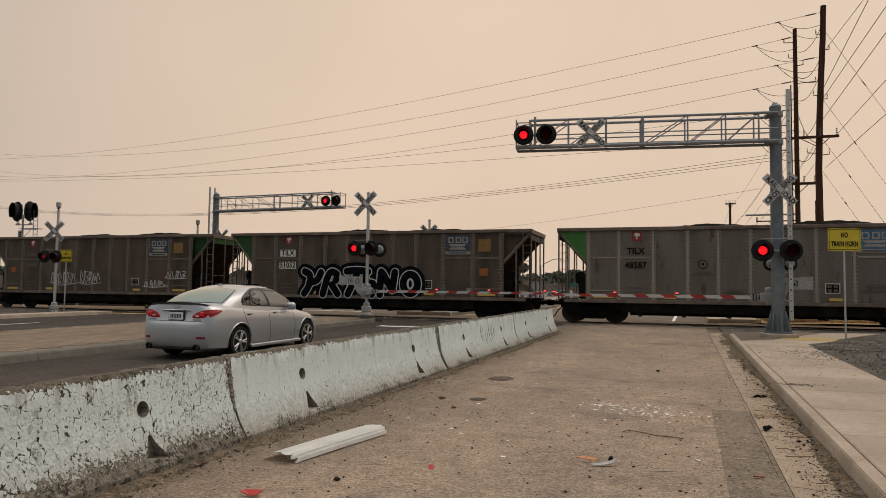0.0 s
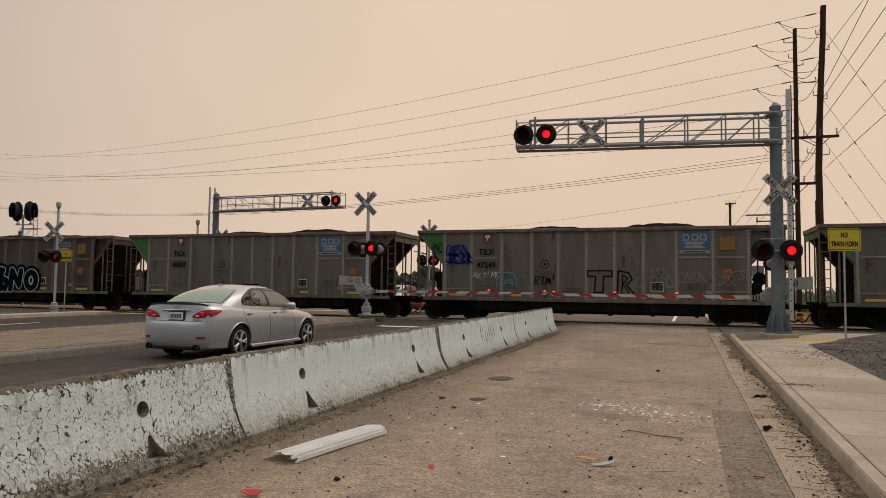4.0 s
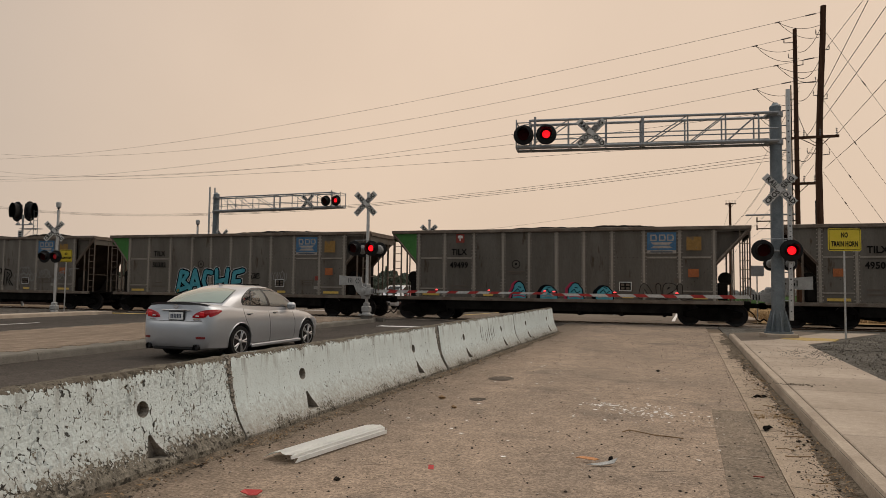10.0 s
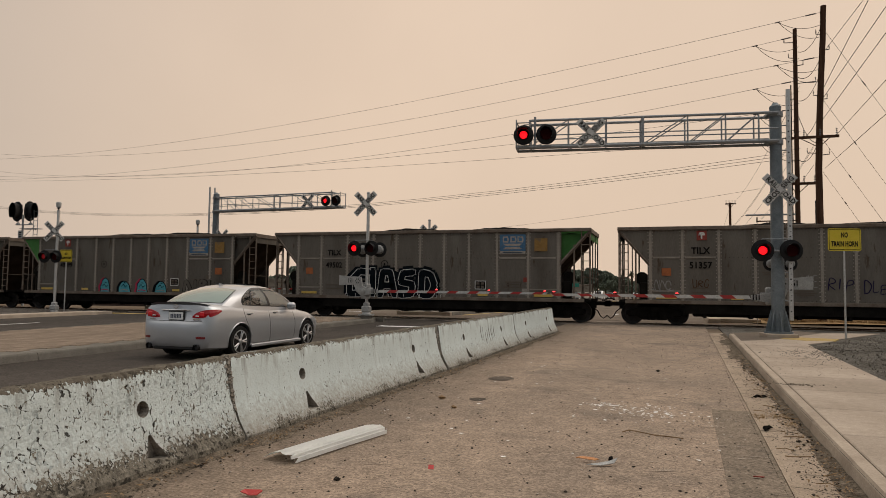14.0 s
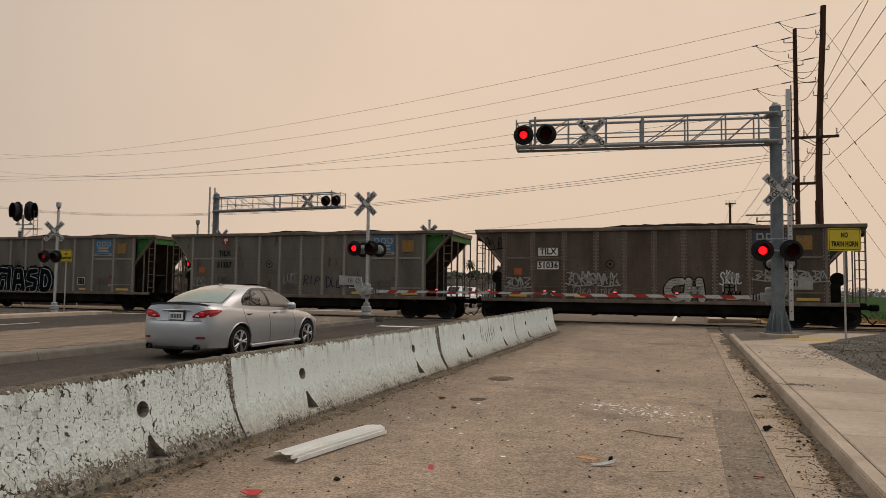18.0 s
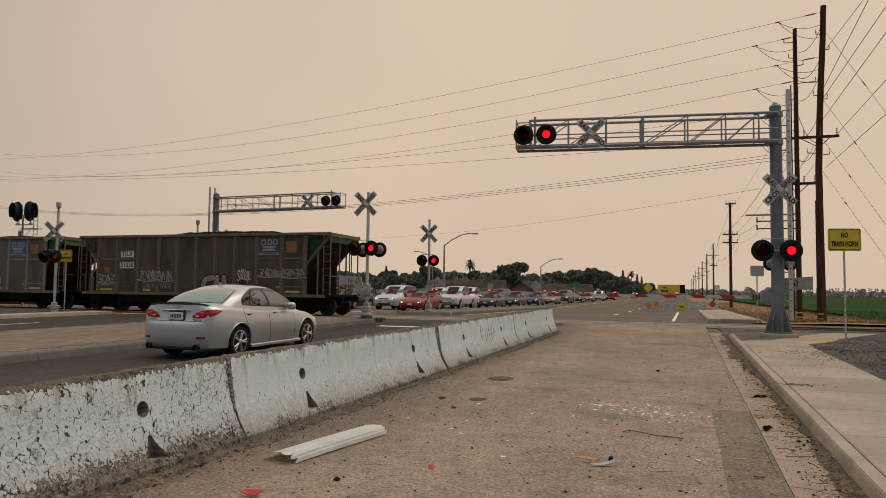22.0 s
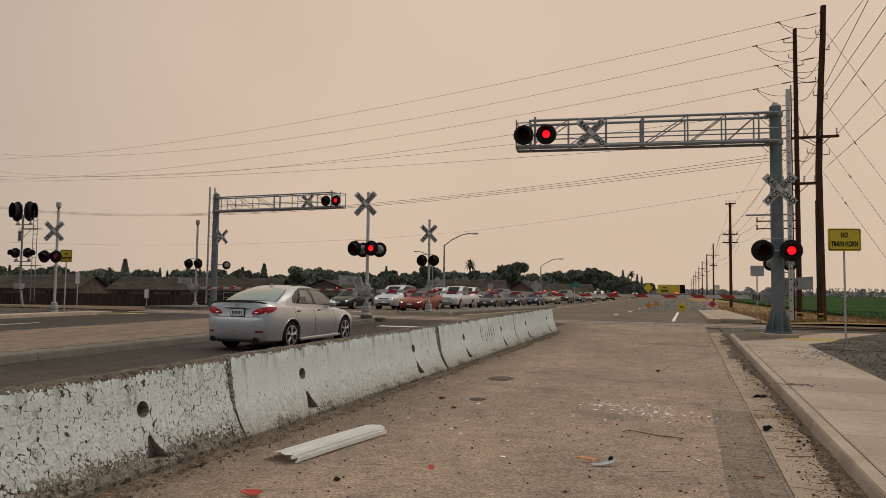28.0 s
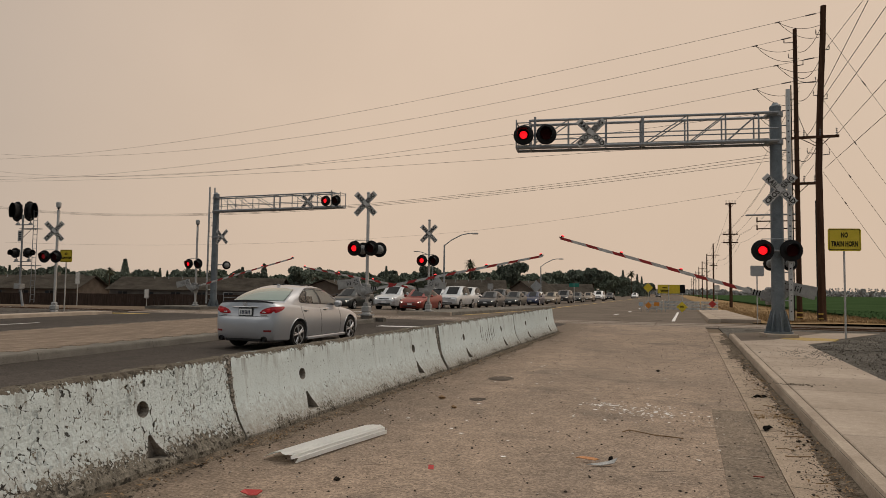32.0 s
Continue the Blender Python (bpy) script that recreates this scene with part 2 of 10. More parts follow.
    bp.inputs["Strength"].default_value, bp.inputs["Distance"].default_value = 0.5, 0.008
    l.new(fine, bp.inputs["Height"])
    l.new(bp.outputs["Normal"], bs.inputs["Normal"])
    return m


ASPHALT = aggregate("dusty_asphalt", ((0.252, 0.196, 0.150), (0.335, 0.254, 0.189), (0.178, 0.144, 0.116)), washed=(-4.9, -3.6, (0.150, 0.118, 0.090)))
ASPHALT2 = aggregate("worn_asphalt", ((0.052, 0.044, 0.037), (0.072, 0.061, 0.052), (0.041, 0.036, 0.032)), 50.0, 0.85, (0.03, 0.026, 0.023))
ASPHALT3 = surf("pale_far_asphalt", (0.145, 0.119, 0.096), (0.195, 0.162, 0.132), 0.3, 0.9, 0.4, 40, spots=(0.10, 0.085, 0.07), spot_scale=0.9, spot_at=0.64, dist=0.006)
SCUFF = aggregate("chalky_scuff", ((0.33, 0.275, 0.22), (0.42, 0.355, 0.29), (0.27, 0.22, 0.175)), 60.0)
OILED = aggregate("oil_darkened_asphalt", ((0.075, 0.062, 0.05), (0.15, 0.12, 0.092), (0.055, 0.047, 0.04)), 55.0)
PATCHMAT = aggregate("asphalt_patch", ((0.165, 0.134, 0.103), (0.215, 0.170, 0.128), (0.125, 0.105, 0.084)), 55.0)
CONC = surf("pavement_concrete", (0.345, 0.283, 0.225), (0.44, 0.365, 0.295), 0.7, 0.85, 0.2, 70, mottle=0.12, per=0.05, spots=(0.30, 0.25, 0.20), spot_scale=3.0, spot_at=0.68, dist=0.004, grain=0.12)
CURB = surf("kerb_concrete", (0.35, 0.285, 0.225), (0.44, 0.365, 0.29), 2.0, 0.85, 0.15, 60, grain=0.1, mottle=0.1, per=0.05, spots=(0.22, 0.19, 0.16), spot_scale=6, spot_at=0.66, dist=0.005)
GUTTER = surf("gutter_concrete", (0.31, 0.245, 0.185), (0.40, 0.32, 0.245), 1.3, 0.9, 0.3, 60, per=0.06, spots=(0.20, 0.165, 0.13), spot_scale=3.5, spot_at=0.6, dist=0.005)
YELLOWPAD = surf("yellow_warning_pad", (0.42, 0.305, 0.13), (0.50, 0.37, 0.17), 3, 0.86, 0.4, 40)
PAVER = surf("tan_pavers", (0.195, 0.152, 0.117), (0.265, 0.208, 0.16), 2.0, 0.9, 0.3, 50, per=0.12)
WHITELINE = surf("road_paint", (0.62, 0.60, 0.57), (0.74, 0.72, 0.69), 4, 0.7, 0.2, 60, spots=(0.25, 0.22, 0.19), spot_scale=14, spot_at=0.6)
YELLOWLINE = surf("yellow_road_paint", (0.55, 0.36, 0.08), (0.62, 0.42, 0.12), 4, 0.7, 0.2, 60, spots=(0.25, 0.2, 0.14), spot_scale=14, spot_at=0.6)
BALLAST = surf("track_ballast", (0.07, 0.06, 0.052), (0.14, 0.125, 0.11), 2, 0.95, 1.0, 22, dist=0.04, grain=0.6)
PANELC = surf("crossing_concrete", (0.25, 0.205, 0.168), (0.325, 0.275, 0.228), 1.2, 0.85, 0.3, 50, per=0.06, spots=(0.19, 0.16, 0.13), spot_scale=4)
RAIL = surf("rail_steel", (0.30, 0.26, 0.22), (0.40, 0.36, 0.32), 6, 0.28, 0.1, 60, metal=1.0)
RAILSIDE = surf("rusty_rail", (0.14, 0.08, 0.05), (0.20, 0.12, 0.075), 6, 0.8, 0.3, 60)
CROP = surf("green_crop", (0.034, 0.060, 0.024), (0.052, 0.084, 0.034), 0.12, 0.9, 0.3, 8, dist=0.05, grain=0.1)
STRAW = surf("dry_grass", (0.25, 0.165, 0.085), (0.36, 0.25, 0.135), 0.8, 0.95, 0.5, 20, dist=0.05, grain=0.15)
BODYGREYS = [surf(name, tuple(0.118 * k * c for c in (1.0, 0.856, 0.703)), tuple(0.188 * k * c for c in (1.0, 0.883, 0.745)), 1.1, 0.62, 0.12, 40, metal=0.25, stretch=(1, 1, 0.22), spots=(0.095 * k, 0.07 * k, 0.05 * k), spot_scale=3.0, spot_at=0.62, grain=0.1)
             for name, k in (("weathered_aluminium_side", 1.0), ("grimed_aluminium_side", 0.9), ("dark_grimed_aluminium_side", 0.76))]
BODYBROWN = surf("brown_grimed_side", (0.07, 0.052, 0.04), (0.125, 0.096, 0.075), 1.1, 0.75, 0.12, 40, metal=0.1, stretch=(1, 1, 0.35), spots=(0.085, 0.06, 0.045), spot_scale=2.2, spot_at=0.66, grain=0.14)
CHORD = surf("worn_top_rail", (0.14, 0.105, 0.08), (0.22, 0.18, 0.145), 2.0, 0.7, 0.15, 40, metal=0.2, spots=(0.12, 0.07, 0.045), spot_scale=5)
POSTG = surf("light_side_posts", (0.235, 0.203, 0.168), (0.34, 0.297, 0.25), 1.4, 0.6, 0.12, 40, metal=0.25, stretch=(1, 1, 0.4))
RIVET = plain("rivet_heads", (0.045, 0.036, 0.03), 0.8)
SLOPE = surf("grimy_slope_sheet", (0.038, 0.028, 0.022), (0.062, 0.046, 0.036), 1.5, 0.85, 0.2, 40)
GREEN = surf("faded_green_end", (0.045, 0.15, 0.035), (0.07, 0.21, 0.055), 1.5, 0.7, 0.15, 40, spots=(0.06, 0.10, 0.04), spot_scale=3)
UNDER = surf("black_underframe", (0.010, 0.009, 0.008), (0.020, 0.018, 0.016), 2.0, 0.85, 0.2, 30)
WHEELM = surf("wheel_iron", (0.014, 0.012, 0.011), (0.03, 0.025, 0.022), 4.0, 0.7, 0.2, 40)
COAL = surf("coal", (0.012, 0.011, 0.010), (0.030, 0.026, 0.023), 5.0, 0.92, 1.0, 14, dist=0.08)
BLUE = surf("blue_plate", (0.050, 0.125, 0.23), (0.075, 0.17, 0.28), 3, 0.6, 0.05, 40, spots=(0.10, 0.10, 0.11), spot_scale=5, spot_at=0.6)
FADEDBLUE = surf("faded_blue_plate", (0.044, 0.064, 0.086), (0.066, 0.090, 0.118), 3, 0.7, 0.05, 40, spots=(0.09, 0.08, 0.07), spot_scale=5, spot_at=0.58)
FADEDWHITE = surf("faded_white_marking", (0.27, 0.245, 0.21), (0.37, 0.335, 0.29), 4, 0.7, 0.05, 40, spots=(0.17, 0.15, 0.13), spot_scale=6, spot_at=0.6)
WHITE = surf("white_marking", (0.62, 0.60, 0.56), (0.75, 0.73, 0.69), 3, 0.6, 0.05, 40)
BLACKMARK = plain("black_marking", (0.012, 0.011, 0.010), 0.9)
GREYMARK = plain("faded_marking", (0.13, 0.105, 0.085), 0.8)
REDMARK = surf("faded_red_plate", (0.22, 0.04, 0.03), (0.28, 0.06, 0.045), 4, 0.7, 0.05, 40)
ORANGE = surf("orange_plate", (0.30, 0.095, 0.035), (0.40, 0.13, 0.045), 6, 0.7, 0.05, 40)
AMBER = surf("amber_plate", (0.23, 0.13, 0.038), (0.31, 0.18, 0.055), 6, 0.7, 0.05, 40, spots=(0.15, 0.11, 0.07), spot_scale=6, spot_at=0.58)
YREFL = surf("yellow_reflector_strip", (0.55, 0.36, 0.06), (0.62, 0.42, 0.1), 4, 0.5, 0.05, 40)
NAVY = surf("navy_spray", (0.004, 0.006, 0.008), (0.009, 0.012, 0.015), 4, 0.88, 0.05, 40)
SPRAYW = surf("white_spray", (0.55, 0.54, 0.52), (0.68, 0.67, 0.64), 6, 0.7, 0.05, 40)
MASTG = surf("dull_galvanised_mast", (0.125, 0.15, 0.165), (0.185, 0.21, 0.225), 4.0, 0.55, 0.15, 40, metal=0.2, spots=(0.10, 0.11, 0.115), spot_scale=5, spot_at=0.62)
GALV = surf("galvanised_steel", (0.24, 0.25, 0.26), (0.34, 0.35, 0.355), 5.0, 0.5, 0.1, 50, metal=0.45, rough2=0.65)
ALU = surf("bare_aluminium", (0.50, 0.49, 0.47), (0.60, 0.585, 0.56), 4.0, 0.42, 0.05, 50, metal=0.7)
BLACKP = surf("black_signal_paint", (0.006, 0.006, 0.0065), (0.012, 0.012, 0.012), 5, 0.6, 0.08, 50)
HOUSING = surf("grey_cast_housing", (0.30, 0.30, 0.29), (0.40, 0.395, 0.38), 5.0, 0.55, 0.1, 50, metal=0.2)
LENSDARK = plain("unlit_red_lens", (0.03, 0.003, 0.003), 0.8)
LENSLIT = plain("lit_red_lens", (0.5, 0.01, 0.01), 0.3, emit=(1.0, 0.006, 0.012), power=1.5)
LEDRED = plain("gate_lamp", (0.6, 0.03, 0.03), 0.3, emit=(1.0, 0.05, 0.05), power=2.2)
GATEW = surf("gate_white", (0.46, 0.45, 0.43), (0.55, 0.54, 0.515), 4, 0.5, 0.05, 50)
GATER = surf("gate_red", (0.34, 0.02, 0.018), (0.42, 0.03, 0.025), 4, 0.5, 0.05, 50)
SIGNW = surf("crossbuck_white", (0.52, 0.51, 0.48), (0.64, 0.62, 0.59), 4, 0.55, 0.05, 50)
SIGNY = surf("yellow_sign", (0.62, 0.47, 0.02), (0.70, 0.53, 0.04), 4, 0.5, 0.0, 50, grain=0.04)
SIGNB = plain("sign_black", (0.012, 0.012, 0.012), 0.6)
SIGNBACK = surf("sign_back", (0.33, 0.33, 0.33), (0.42, 0.42, 0.41), 4, 0.5, 0.05, 50, metal=0.4)
SIGNG = surf("green_sign", (0.01, 0.16, 0.12), (0.015, 0.2, 0.15), 4, 0.5, 0.03, 50)
PANELBLUE = surf("pale_blue_panel", (0.30, 0.38, 0.46), (0.44, 0.50, 0.56), 8, 0.5, 0.0, 50)
SIGNO = surf("orange_sign", (0.62, 0.22, 0.02), (0.7, 0.26, 0.03), 4, 0.5, 0.03, 50)
POLEWOOD = surf("tarred_pole_wood", (0.055, 0.030, 0.020), (0.105, 0.060, 0.040), 1.2, 0.9, 0.5, 30, stretch=(6, 6, 0.5))
WIREM = plain("wire", (0.03, 0.027, 0.025), 0.6)
INSUL = plain("insulator", (0.06, 0.045, 0.04), 0.4)
WOODF = surf("fence_boards", (0.04, 0.029, 0.024), (0.07, 0.05, 0.041), 1.5, 0.9, 0.3, 30, per=0.15, stretch=(4, 4, 0.4))
ROOFM = surf("grey_brown_shingles", (0.058, 0.050, 0.041), (0.092, 0.080, 0.066), 0.7, 0.95, 0.5, 9, per=0.06, grain=0.3, mottle=0.25, dist=0.04)
STUCCO = surf("tan_stucco", (0.13, 0.105, 0.085), (0.18, 0.145, 0.118), 1.0, 0.9, 0.3, 30, per=0.15)
GREYST = surf("grey_stucco", (0.13, 0.125, 0.12), (0.18, 0.17, 0.16), 1.0, 0.9, 0.3, 30)
GLASSD = plain("window_glass", (0.03, 0.035, 0.04), 0.08, coat=0.5)
BARK = surf("bark", (0.07, 0.05, 0.035), (0.12, 0.09, 0.065), 3.0, 0.95, 0.5, 20, stretch=(3, 3, 0.6))
# both greens lifted and greyed, with the smoke haze put into the colour
LEAFA = surf("dark_foliage", (0.113, 0.134, 0.103), (0.178, 0.20, 0.158), 0.8, 0.8, 0.5, 12, per=0.25)
LEAFB = surf("olive_foliage", (0.120, 0.144, 0.104), (0.188, 0.212, 0.16), 0.8, 0.8, 0.5, 12, per=0.25)
PALML = surf("palm_fronds", (0.06, 0.065, 0.035), (0.10, 0.10, 0.055), 2, 0.7, 0.3, 20)
TYRE = surf("tyre_rubber", (0.012, 0.012, 0.012), (0.022, 0.021, 0.020), 5, 0.8, 0.3, 60)
ALLOY = surf("alloy_rim", (0.52, 0.52, 0.53), (0.60, 0.60, 0.61), 5, 0.3, 0.02, 50, metal=0.85)
SILVER = surf("silver_paint", (0.475, 0.483, 0.50), (0.505, 0.513, 0.53), 2, 0.33, 0.0, 200, metal=0.6, coat=0.7, grain=0.04)
CARGLASS = plain("tinted_glass", (0.006, 0.007, 0.007), 0.03)
CARGLASS.node_tree.nodes["Principled BSDF"].inputs["Specular IOR Level"].default_value = 0.16
# opaque pale base: glass tint plus the sky's reflection painted in
REARGLASS = plain("rear_window_glass", (0.15, 0.215, 0.17), 0.06, coat=1.0)
VISOR = plain("smoked_visor", (0.010, 0.010, 0.011), 0.25, coat=0.4)
SEATM = surf("dark_seat_cloth", (0.03, 0.028, 0.026), (0.05, 0.046, 0.042), 8, 0.9, 0.2, 60)
CLEARGLASS = bpy.data.materials.new("tinted_clear_glass")
CLEARGLASS.use_nodes = True
gn, gl = CLEARGLASS.node_tree.nodes, CLEARGLASS.node_tree.links
gn.clear()
gtint, gshine, gmix, gfres, gout = (gn.new("ShaderNode" + k) for k in ("BsdfTransparent", "BsdfGlossy", "MixShader", "Fresnel", "OutputMaterial"))
gtint.inputs["Color"].default_value = (0.88, 0.92, 0.86, 1)
gshine.inputs["Roughness"].default_value = 0.02
gfres.inputs["IOR"].default_value = 2.2
gl.new(gfres.outputs["Fac"], gmix.inputs["Fac"])
gl.new(gtint.outputs["BSDF"], gmix.inputs[1])
gl.new(gshine.outputs["BSDF"], gmix.inputs[2])
gl.new(gmix.outputs["Shader"], gout.inputs["Surface"])
BLACKTRIM = plain("black_trim", (0.012, 0.012, 0.012), 0.4)
SPOILERM = plain("dull_dark_lip", (0.09, 0.09, 0.095), 0.45, 0.5)
CHROME = plain("chrome", (0.75, 0.75, 0.74), 0.12, 1.0)
TAILRED = plain("tail_lamp_red", (0.20, 0.004, 0.007), 0.2, emit=(1.0, 0.01, 0.02), power=0.06, coat=0.12)
TAILHOT = plain("tail_lamp_core", (0.35, 0.008, 0.012), 0.25, emit=(1.0, 0.02, 0.03), power=0.12, coat=0.12)
HEADL = plain("headlamp_glow", (0.8, 0.75, 0.65), 0.2, emit=(1.0, 0.86, 0.66), power=2.2)
PLATEW = plain("plate_white", (0.82, 0.82, 0.8), 0.5)
# leaves paled to grey: the distant haze is put into the colour
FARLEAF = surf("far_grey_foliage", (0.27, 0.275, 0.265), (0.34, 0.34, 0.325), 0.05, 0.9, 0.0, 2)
PLASTIC = surf("dirty_white_plastic", (0.84, 0.835, 0.80), (0.90, 0.895, 0.86), 4, 0.55, 0.03, 40, spots=(0.50, 0.46, 0.40), spot_scale=9, spot_at=0.72, grain=0.06)
DULLRED = plain("dull_red_plastic", (0.20, 0.035, 0.026), 0.6)
REDPLASTIC = plain("red_plastic", (0.45, 0.025, 0.02), 0.4)
DARKSTONE = surf("dark_grit", (0.03, 0.026, 0.022), (0.075, 0.064, 0.054), 30, 0.9, 0.2, 60)
PALESTONE = surf("pale_grit", (0.30, 0.26, 0.22), (0.42, 0.37, 0.32), 30, 0.9, 0.2, 60)
FLAKE = plain("white_flakes", (0.78, 0.76, 0.72), 0.7)
SOIL = surf("gutter_soil", (0.092, 0.074, 0.056), (0.185, 0.150, 0.114), 9, 0.95, 0.9, 45, dist=0.02, grain=0.5)
DRYLEAF = surf("dry_leaf", (0.20, 0.13, 0.075), (0.32, 0.22, 0.13), 20, 0.85, 0.2, 60)
PATCHDARK = plain("crack_dark", (0.05, 0.042, 0.035), 0.95)
KERBOLD = surf("old_kerb_concrete", (0.142, 0.130, 0.112), (0.205, 0.188, 0.162), 2.0, 0.85, 0.35, 60, per=0.08, spots=(0.12, 0.10, 0.085), spot_scale=6, spot_at=0.64, dist=0.005)
TANSHARD = surf("tan_shard", (0.48, 0.19, 0.06), (0.58, 0.27, 0.10), 12, 0.5, 0.05, 60)
LENSDIM = plain("dimly_seen_red_lens", (0.12, 0.008, 0.008), 0.4, emit=(1.0, 0.02, 0.03), power=0.09)

PURPLE = plain("violet_spray", (0.022, 0.018, 0.05), 0.9)
DEEPBLUE = plain("deep_blue_spray", (0.02, 0.04, 0.22), 0.85)
RUSTSPRAY = plain("rust_spray", (0.09, 0.05, 0.03), 0.9)
LIGHTTEAL = surf("light_teal_spray", (0.06, 0.27, 0.33), (0.11, 0.36, 0.42), 3, 0.85, 0.05, 40)
# darker copy of GREEN: grime spots, plus the end's shade put into the colour
GREENDARK = surf("grimed_green_end", (0.022, 0.065, 0.020), (0.038, 0.098, 0.032), 1.5, 0.75, 0.15, 40, spots=(0.04, 0.045, 0.028), spot_scale=3)
GREENSPRAY = surf("green_spray", (0.03, 0.17, 0.10), (0.06, 0.25, 0.15), 3, 0.85, 0.05, 40)
SPRAYPALE = surf("chalky_white_spray", (0.30, 0.285, 0.26), (0.44, 0.42, 0.39), 6, 0.8, 0.05, 40)
PINKSPRAY = plain("pink_spray", (0.40, 0.05, 0.09), 0.8)
REARCASE = surf("dull_lamp_case", (0.22, 0.22, 0.215), (0.32, 0.32, 0.31), 5.0, 0.7, 0.1, 50)
RIVETPALE = plain("pale_rivet_heads", (0.44, 0.385, 0.325), 0.7)
# one tone for recesses, ends and broken edges, darker than the paint
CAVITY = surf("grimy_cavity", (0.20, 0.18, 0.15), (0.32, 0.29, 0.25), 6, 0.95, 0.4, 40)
SPRAYTHIN = surf("thin_white_spray", (0.22, 0.205, 0.19), (0.34, 0.325, 0.305), 8, 0.85, 0.05, 40)
REFLECTR = plain("red_reflector", (0.20, 0.012, 0.014), 0.3)
# ---------------- ground, road, pavements ----------------
RAILZ = 0.21
TRACK_Y = 31.0


def sheet(bm, xs, ys, zf):
    grid = [[bm.verts.new((x, y, zf(x, y))) for x in xs] for y in ys]
    for r0, r1 in zip(grid, grid[1:]):
        for i in range(len(xs) - 1):
            bm.faces.new((r0[i], r0[i + 1], r1[i + 1], r1[i]))


def ground_z(x, y):
    if 28.6 < y < 33.4:
        return 0.03
    if x <= -46 and y > 39:
        return -1.4
    return gz(y) - 0.02


def steps(a, b, d):
    n = max(1, int(round((b - a) / d)))
    return [a + (b - a) * i / n for i in range(n + 1)]


def strip(bm, xa, xb, y0, y1, top, thick, d=3.0, end=True):
    """A slab that follows the road: from xa to xb across, y0 to y1 along, its top this far above the ground."""
    rows = []
    for y in steps(y0, y1, d):
        a, b, z = xa + sk(y), xb + sk(y), gz(y) + top
        rows.append([bm.verts.new(p) for p in ((a, y, z), (b, y, z), (b, y, z - thick), (a, y, z - thick))])
    for p, q in zip(rows, rows[1:]):
        for i in range(4):
            j = (i + 1) % 4
            bm.faces.new((p[i], p[j], q[j], q[i]))
    bm.faces.new(rows[0][::-1])
    bm.faces.new(rows[-1])


bm = B()
sheet(bm, [-1500, -400, -120, -60, -46, -30, -10, 3, 10, 30, 120, 400, 1500],
      [-120, -40, -20, 0, 10, 20, 25, 28.2, 28.7, 33.3, 33.8, 36, 40, 48, 60, 90, 150, 300, 800, 2500], ground_z)
tagged(part("ground", bm, DIRT), "dry brown dirt ground around the crossing", "ground", kind="structure")

bm = B()
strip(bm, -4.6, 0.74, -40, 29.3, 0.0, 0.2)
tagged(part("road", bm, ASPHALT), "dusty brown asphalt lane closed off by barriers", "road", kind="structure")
bm = B()
strip(bm, -27.0, -4.6, -40, 29.3, 0.0, 0.2)
tagged(part("road", bm, ASPHALT2), "worn grey asphalt carriageway before the rails", "road", kind="structure")
bm = B()
strip(bm, -27.0, 0.95, 32.7, 400, 0.0, 0.2, 4.0)
tagged(part("road", bm, ASPHALT3), "worn brown asphalt carriageway beyond the rails", "road", kind="structure")
bm = B()
strip(bm, 0.3, 0.735, -10, 9.4, 0.004, 0.03)
tagged(part("road_patch", bm, PATCHMAT), "darker asphalt strip along the gutter", "road", kind="structure")

# concrete gutter pan, in poured lengths
pavement = tagged(thing("gutter", "dirty concrete gutter pan beside the kerb", "gutter", kind="structure"))
for y in [5.15 + 3.05 * k for k in range(-3, 7)]:
    bm = B()
    strip(bm, 0.745, 1.22, y, min(y + 3.035, 25.2), 0.006, 0.2, 3)
    part("slab", bm, GUTTER, pavement)

# kerb lengths with a sloped face
kerb = thing("kerb", "pale concrete kerb along the pavement", "kerb", kind="structure")


def kerb_piece(parent, x, y0, y1, side=1, h=0.15, w=0.15, mat=CURB):
    bm = B()
    rows = []
    for y in steps(y0, y1, 1.6):
        z = gz(y)
        o = x + sk(y)
        pr = [(0, -0.1), (0, 0.0), (0.025, h - 0.03), (0.045, h), (w, h), (w, -0.1)]
        rows.append([bm.verts.new((o + side * a, y, z + b)) for a, b in pr])
    for p, q in zip(rows, rows[1:]):
        for i in range(len(p)):
            j = (i + 1) % len(p)
            bm.faces.new((p[i], p[j], q[j], q[i]))
    bm.faces.new(rows[0])
    bm.faces.new(rows[-1])
    bmesh.ops.recalc_face_normals(bm, faces=bm.faces)
    return part("kerbstone", bm, mat, parent)


for y in [5.2 + 3.05 * k for k in range(-3, 6)]:
    kerb_piece(kerb, 1.22, y, min(y + 3.04, 22.6))

# pavement slabs
walkway = thing("pavement", "beige concrete pavement slabs with tooled joints", "pavement", kind="structure")


